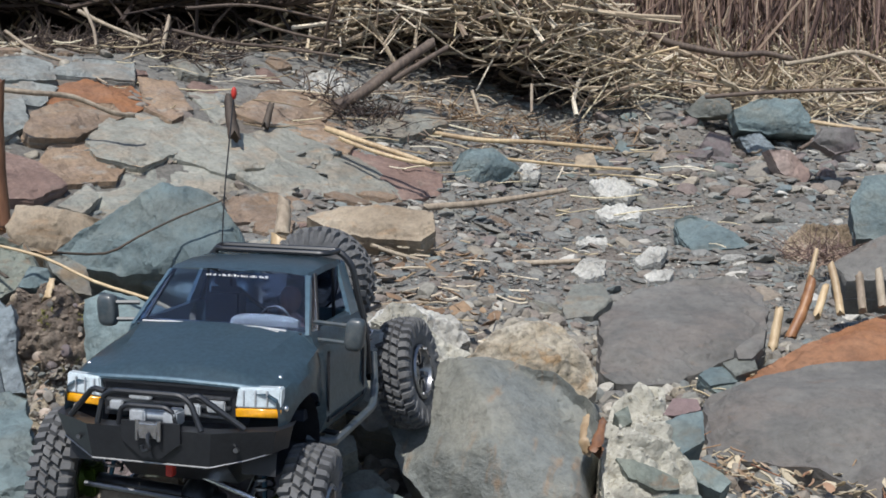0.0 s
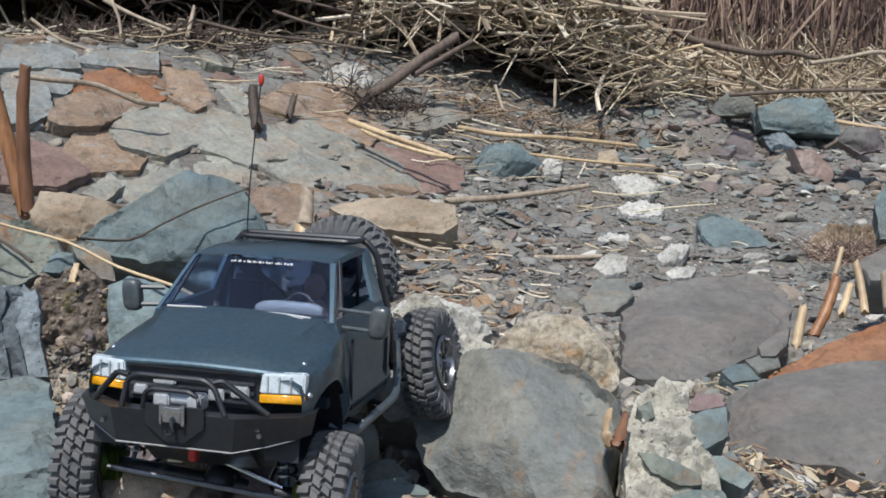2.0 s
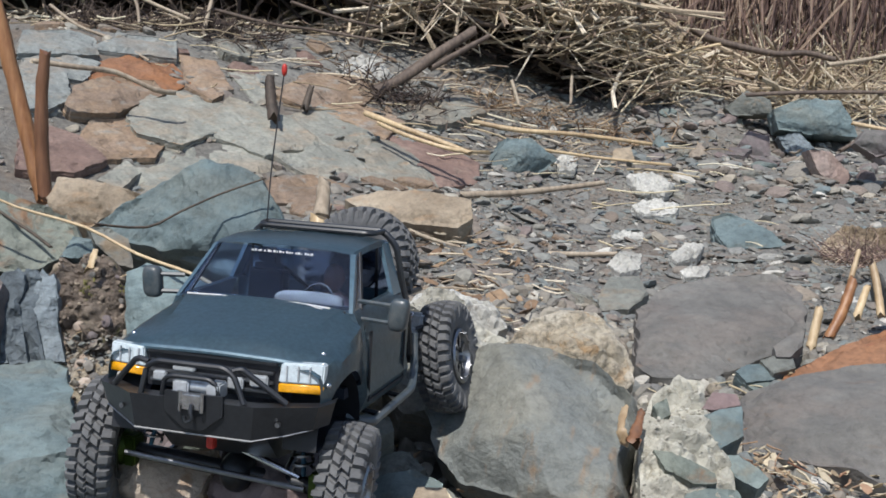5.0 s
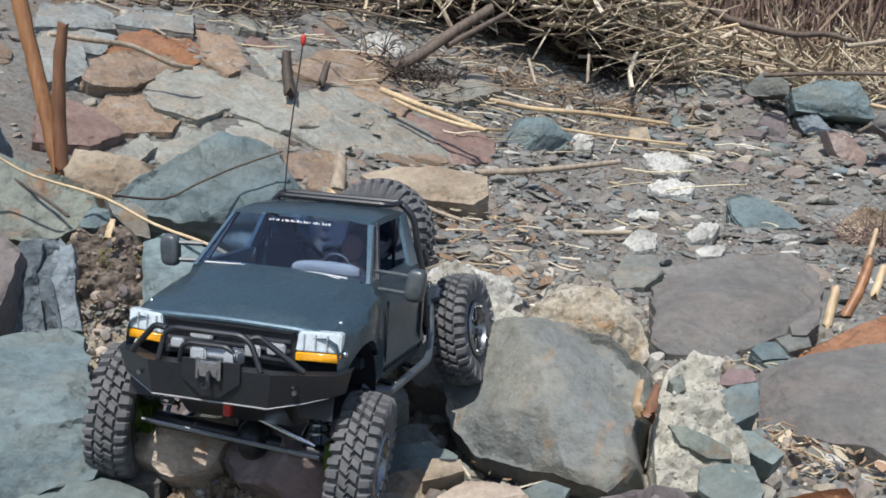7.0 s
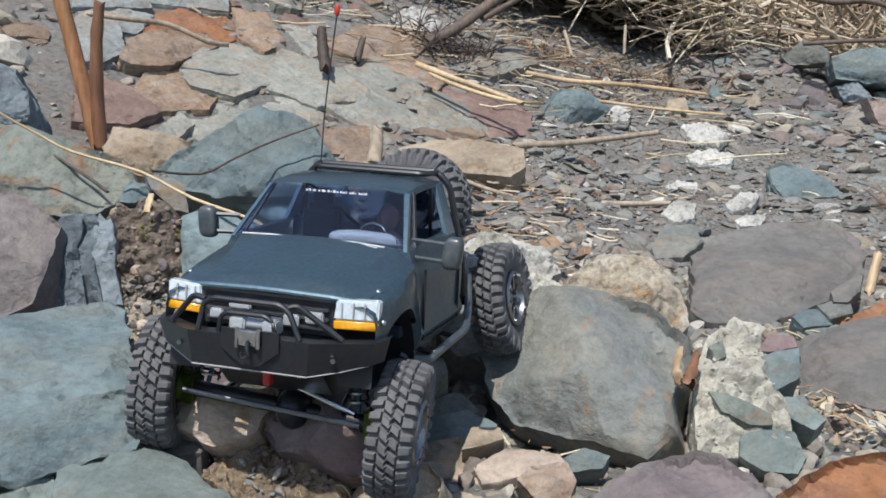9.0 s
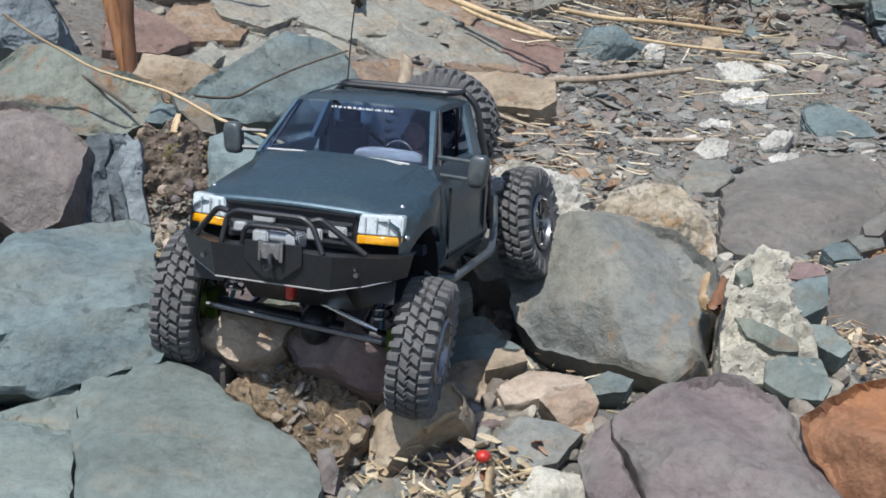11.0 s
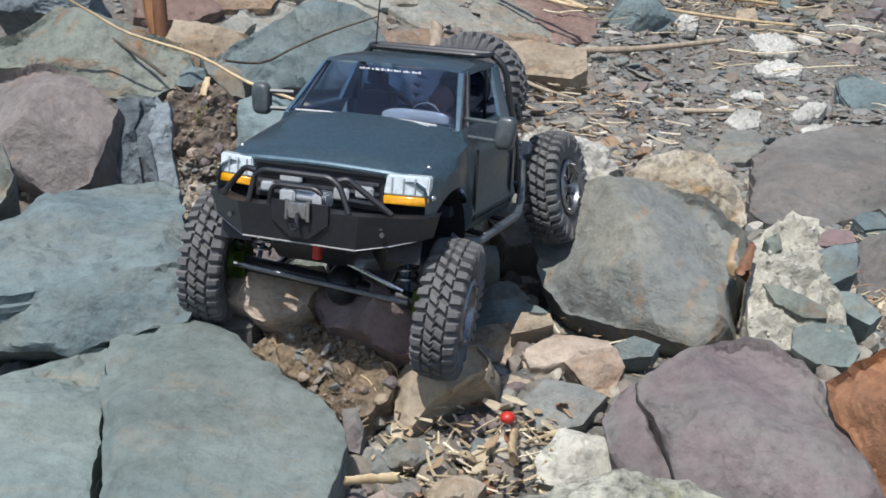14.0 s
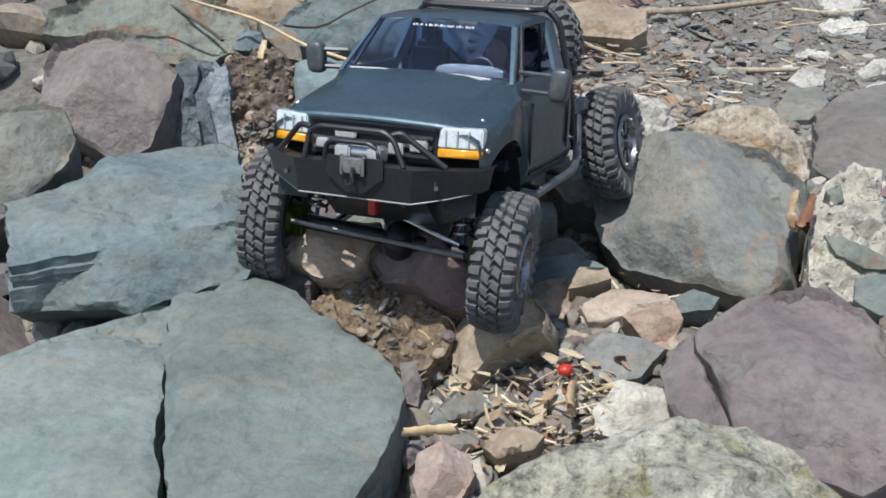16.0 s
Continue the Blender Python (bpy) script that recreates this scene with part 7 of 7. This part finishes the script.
def litter(name, count, x0, x1, y0, y1, l0, l1, r0, r1, mat, label, lift=0.01, tilt=0.15, sag=0.05, along=None):
    heap = Heap()
    for k in range(count):
        x, y = rng.uniform(x0, x1), rng.uniform(y0, y1)
        ln = l0 * (l1 / l0) ** rng.random()
        a = rng.uniform(0, 6.283) if along is None else rng.normal(along, 0.5)
        z = ground_z(x, y) + rng.uniform(0.2, 1) * lift
        dx, dy = math.cos(a) * ln / 2, math.sin(a) * ln / 2
        dz = ln * rng.normal(0, tilt) / 2
        z0 = max(z - dz, ground_z(x - dx, y - dy) + 0.002)
        z1 = max(z + dz, ground_z(x + dx, y + dy) + 0.002)
        r = rng.uniform(r0, r1)
        rod(heap, (x - dx, y - dy, z0), (x + dx, y + dy, z1), r, r * 0.7, sag)
    return heap.done(name, mat, label, "straw")


litter("straw", 260, -0.7, 0.6, 0.9, 2.2, 0.02, 0.09, 0.0008, 0.002, "straw", "bits of straw and twig between the stones", 0.02)
litter("straw", 130, -0.4, 0.2, 2.0, 3.1, 0.02, 0.10, 0.001, 0.003, "twigs", "twigs and dead leaves on brown earth", 0.03)
litter("straw", 120, -1.9, 0.95, 4.1, 5.3, 0.04, 0.35, 0.0014, 0.004, "straw", "dry straw washed up along the debris line", 0.05, 0.08, 0.06, -0.15)
litter("twigs", 380, -1.9, 0.5, 4.55, 5.35, 0.03, 0.22, 0.0012, 0.004, "twigs", "brown twigs and roots along the debris line", 0.06, 0.2, 0.08)
litter("straw", 40, 0.2, 1.8, 3.0, 5.0, 0.03, 0.12, 0.0015, 0.003, "straw", "scattered dry straw on gravel", 0.02, 0.05)
litter("wood_chips", 100, -0.17, -0.02, 1.05, 1.2, 0.012, 0.045, 0.0006, 0.0020, "straw", "heap of splintered wood chips and dead leaves", 0.03, 0.3, 0.04)
litter("wood_chips", 90, 0.33, 0.60, 1.55, 1.68, 0.012, 0.045, 0.0008, 0.0022, "chips", "broken stems and wood chips beside a slab", 0.03, 0.4, 0.08)


# ---- the drift heap and the reed bed behind it ----
def heap_height(x):
    h = 0.36 * step(-0.75, -0.25, x) * (1 - step(0.5, 0.95, x)) + 0.05 * step(0.4, 0.8, x) + 0.05
    return h


def heap_front(x):
    return 5.12 + 0.20 * step(-0.4, 0.3, x) + 0.38 * step(0.4, 1.0, x) + 0.05 * math.sin(x * 7)


def tangle(heap, count, x0, x1, y0, y1, r0, r1, l0, l1, spread, tilt, low, high, back):
    for k in range(count):
        x = rng.uniform(x0, x1)
        if x < -0.45 and rng.random() < 0.88:
            continue
        depth = rng.uniform(y0, y1) - 5.0
        y = heap_front(x) + depth
        g = ground_z(x, y)
        hollow = 0.19 * step(-0.5, -0.1, x) * (1 - step(0.45, 0.7, x)) * (1 - step(0.1, 0.4, depth))
        z = g + hollow + heap_height(x) * (0.45 + 0.55 * step(-0.1, 0.3, depth)) * rng.uniform(low, high)
        ln = rng.uniform(l0, l1)
        a, t = rng.normal(0.05, spread), rng.normal(0.0, tilt)
        d = np.array([math.cos(a) * math.cos(t), math.sin(a) * math.cos(t), math.sin(t)]) * ln / 2
        r = r0 * ((r1 / r0) ** (rng.random() ** 1.7))
        c = np.array([x, y, max(z, g + abs(d[2]) * 0.6)])
        rod(heap, c - d, c + d, r, r * 0.65, 0.05, 5, 3)


heap = Heap()
tangle(heap, 2600, -2.0, 2.4, 5.0, 6.0, 0.0025, 0.013, 0.10, 0.55, 1.3, 0.42, 0.05, 1.0, 0.55)
tangle(heap, 700, -0.45, 0.8, 5.0, 5.9, 0.0025, 0.012, 0.1, 0.45, 1.4, 0.45, 0.6, 1.2, 0.0)
heap.done("drift_heap", "twigs", "tangled heap of brown driftwood twigs and reeds", "driftwood")
heap = Heap()
tangle(heap, 900, -0.6, 2.4, 4.95, 5.8, 0.0014, 0.0048, 0.06, 0.4, 1.2, 0.5, 0.5, 1.1, 0.6)
heap.done("drift_straw", "straw", "bleached straw and split reeds on top of the drift heap", "driftwood")
# twigs whose dark colour stands in for the shade of the hollow
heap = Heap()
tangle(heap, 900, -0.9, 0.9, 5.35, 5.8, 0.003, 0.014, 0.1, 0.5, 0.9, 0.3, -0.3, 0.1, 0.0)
heap.done("drift_heap", "drift_shade_and_roots", "twigs coloured dark for the shade of the hollow under the drift heap", "driftwood")
for cx, cy, sx, sy, cnt in ((-0.98, 4.72, 0.13, 0.09, 330), (-1.42, 4.80, 0.10, 0.08, 260), (-0.32, 4.62, 0.10, 0.07, 200), (0.12, 5.02, 0.12, 0.05, 110), (0.50, 5.25, 0.12, 0.05, 110)):
    heap = Heap()
    for k in range(cnt):
        x, y = cx + rng.normal(0, sx), cy + rng.normal(0, sy)
        z = ground_z(x, y) + 0.05 * rng.random()
        a, t, ln = rng.uniform(0, 6.283), rng.normal(0.1, 0.5), rng.uniform(0.03, 0.13)
        rod(heap, (x, y, z), (x + math.cos(a) * math.cos(t) * ln, y + math.sin(a) * math.cos(t) * ln, z + abs(math.sin(t)) * ln), rng.uniform(0.0012, 0.004), 0.001, 0.12, 4, 3)
    heap.done("root_tangle", "drift_shade_and_roots" if cx < 0 else "leaves", "brown tangle of roots and rotten twigs along the debris line", "roots")
heap = Heap()
for k in range(260):
    a, t = rng.uniform(0, 6.283), abs(rng.normal(0.35, 0.3))
    c = np.array([1.0 + rng.normal(0, 0.06), 3.24 + rng.normal(0, 0.05), ground_z(1.0, 3.24) + 0.05 + 0.03 * rng.random()])
    ln = rng.uniform(0.03, 0.11)
    rod(heap, c, c + np.array([math.cos(a) * math.cos(t), math.sin(a) * math.cos(t), math.sin(t)]) * ln, 0.0016, 0.0007, 0.08, 4, 3)
heap.done("grass_tuft", "reeds", "tuft of dead bleached grass on an earth clod", "grass")

# added drift mat, mostly unseen, overhanging the bank hollow to keep it in shade
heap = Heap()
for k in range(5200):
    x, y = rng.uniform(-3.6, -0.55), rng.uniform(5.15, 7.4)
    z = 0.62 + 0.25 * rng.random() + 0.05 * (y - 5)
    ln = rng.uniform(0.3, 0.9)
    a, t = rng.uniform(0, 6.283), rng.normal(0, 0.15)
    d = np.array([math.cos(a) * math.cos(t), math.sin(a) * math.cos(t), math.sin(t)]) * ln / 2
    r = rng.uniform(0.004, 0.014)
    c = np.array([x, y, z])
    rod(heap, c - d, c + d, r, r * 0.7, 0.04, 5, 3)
for k in range(50):
    x, y = rng.uniform(-2.2, -0.3), rng.uniform(5.0, 6.2)
    rod(heap, (x, y, 0.4), (x + rng.normal(0, 0.25), y + rng.normal(0, 0.15), 0.75), 0.008, 0.004, 0.05, 5, 3)
lit = Heap()
for k in range(520):
    x, y = rng.uniform(-0.7, 0.75), rng.uniform(5.35, 6.4)
    z = 0.56 + 0.25 * rng.random()
    ln = rng.uniform(0.2, 0.6)
    a, t = rng.uniform(0, 6.283), rng.normal(0, 0.3)
    d = np.array([math.cos(a) * math.cos(t), math.sin(a) * math.cos(t), math.sin(t)]) * ln / 2
    r = rng.uniform(0.003, 0.012)
    c = np.array([x, y, z])
    rod(lit, c - d, c + d, r, r * 0.7, 0.05, 5, 3)
lit.done("drift_heap", "twigs", "bleached branches sticking out of the drift heap", "driftwood")
# the mat's own colour is darkened as well, to read as shaded
heap.done("drift_mat", "drift_shade_and_roots", "added mat of driftwood branches shading the bank, coloured dark as if in shade", "driftwood")

heap = Heap()
for k in range(3600):
    x, y = rng.uniform(0.0, 4.5), rng.uniform(6.1, 7.8)
    if x < 0.5 and y < 6.4:
        continue
    g = ground_z(x, y) - 0.02
    h = rng.uniform(0.5, 1.5)
    lean = rng.normal(0, 0.10, 2) if rng.random() < 0.72 else rng.normal(0, 0.4, 2)
    r = 0.0025 * 3.6 ** rng.random()
    rod(heap, (x, y, g), (x + lean[0] * h, y + lean[1] * h, g + h), r, r * 0.5, 0.03, 4, 3)
for k in range(1600):
    x, y = rng.uniform(-5.0, 5.0), rng.uniform(7.0, 9.0)
    g = ground_z(x, y) - 0.02
    h = rng.uniform(0.8, 2.0)
    r = rng.uniform(0.005, 0.011)
    rod(heap, (x, y, g), (x + rng.normal(0, 0.1), y + rng.normal(0, 0.1), g + h), r, r * 0.5, 0.03, 4, 2)
heap.done("reed_bed", "reeds", "dense stand of dead brown reeds behind the drift heap", "reeds")


def outskirts(count, x0, x1, y0, y1, r0, r1):
    """Thin rubble round the place, away from the stretch that the camera looks over."""
    heap = Heap()
    for k in range(count):
        x, y = rng.uniform(x0, x1), rng.uniform(y0, y1)
        fade = max(abs(x) / 5.0, abs(y - 2.0) / 5.5)
        if (y > 0.7 and abs(x) < 0.36 * y + 0.2) or rng.random() < fade ** 2 or x * x + y * y < 0.3:
            continue
        r = r0 * (r1 / r0) ** (rng.random() ** 2.8)
        v = (chipped() if r > 0.03 else ICO_V * (1 + rng.uniform(-0.28, 0.22, (len(ICO_V), 1)))) * np.array([r, r * rng.uniform(0.55, 0.95), r * 0.55 * rng.uniform(0.6, 1.3)])
        heap.add(v @ turn_matrix(0.4).T + np.array([x, y, ground_z(x, y) + r * 0.15 + 0.022 * noise.fractal(Vector((x * 3, y * 3, 0)), 1.0, 2.0, 6)]), BALL_F if r > 0.03 else ICO_F)
    return heap.done("rubble", "rubble", "scattered rubble and gravel round the bank", "rubble")


outskirts(30000, -5.0, 5.0, -3.5, 6.0, 0.006, 0.15)
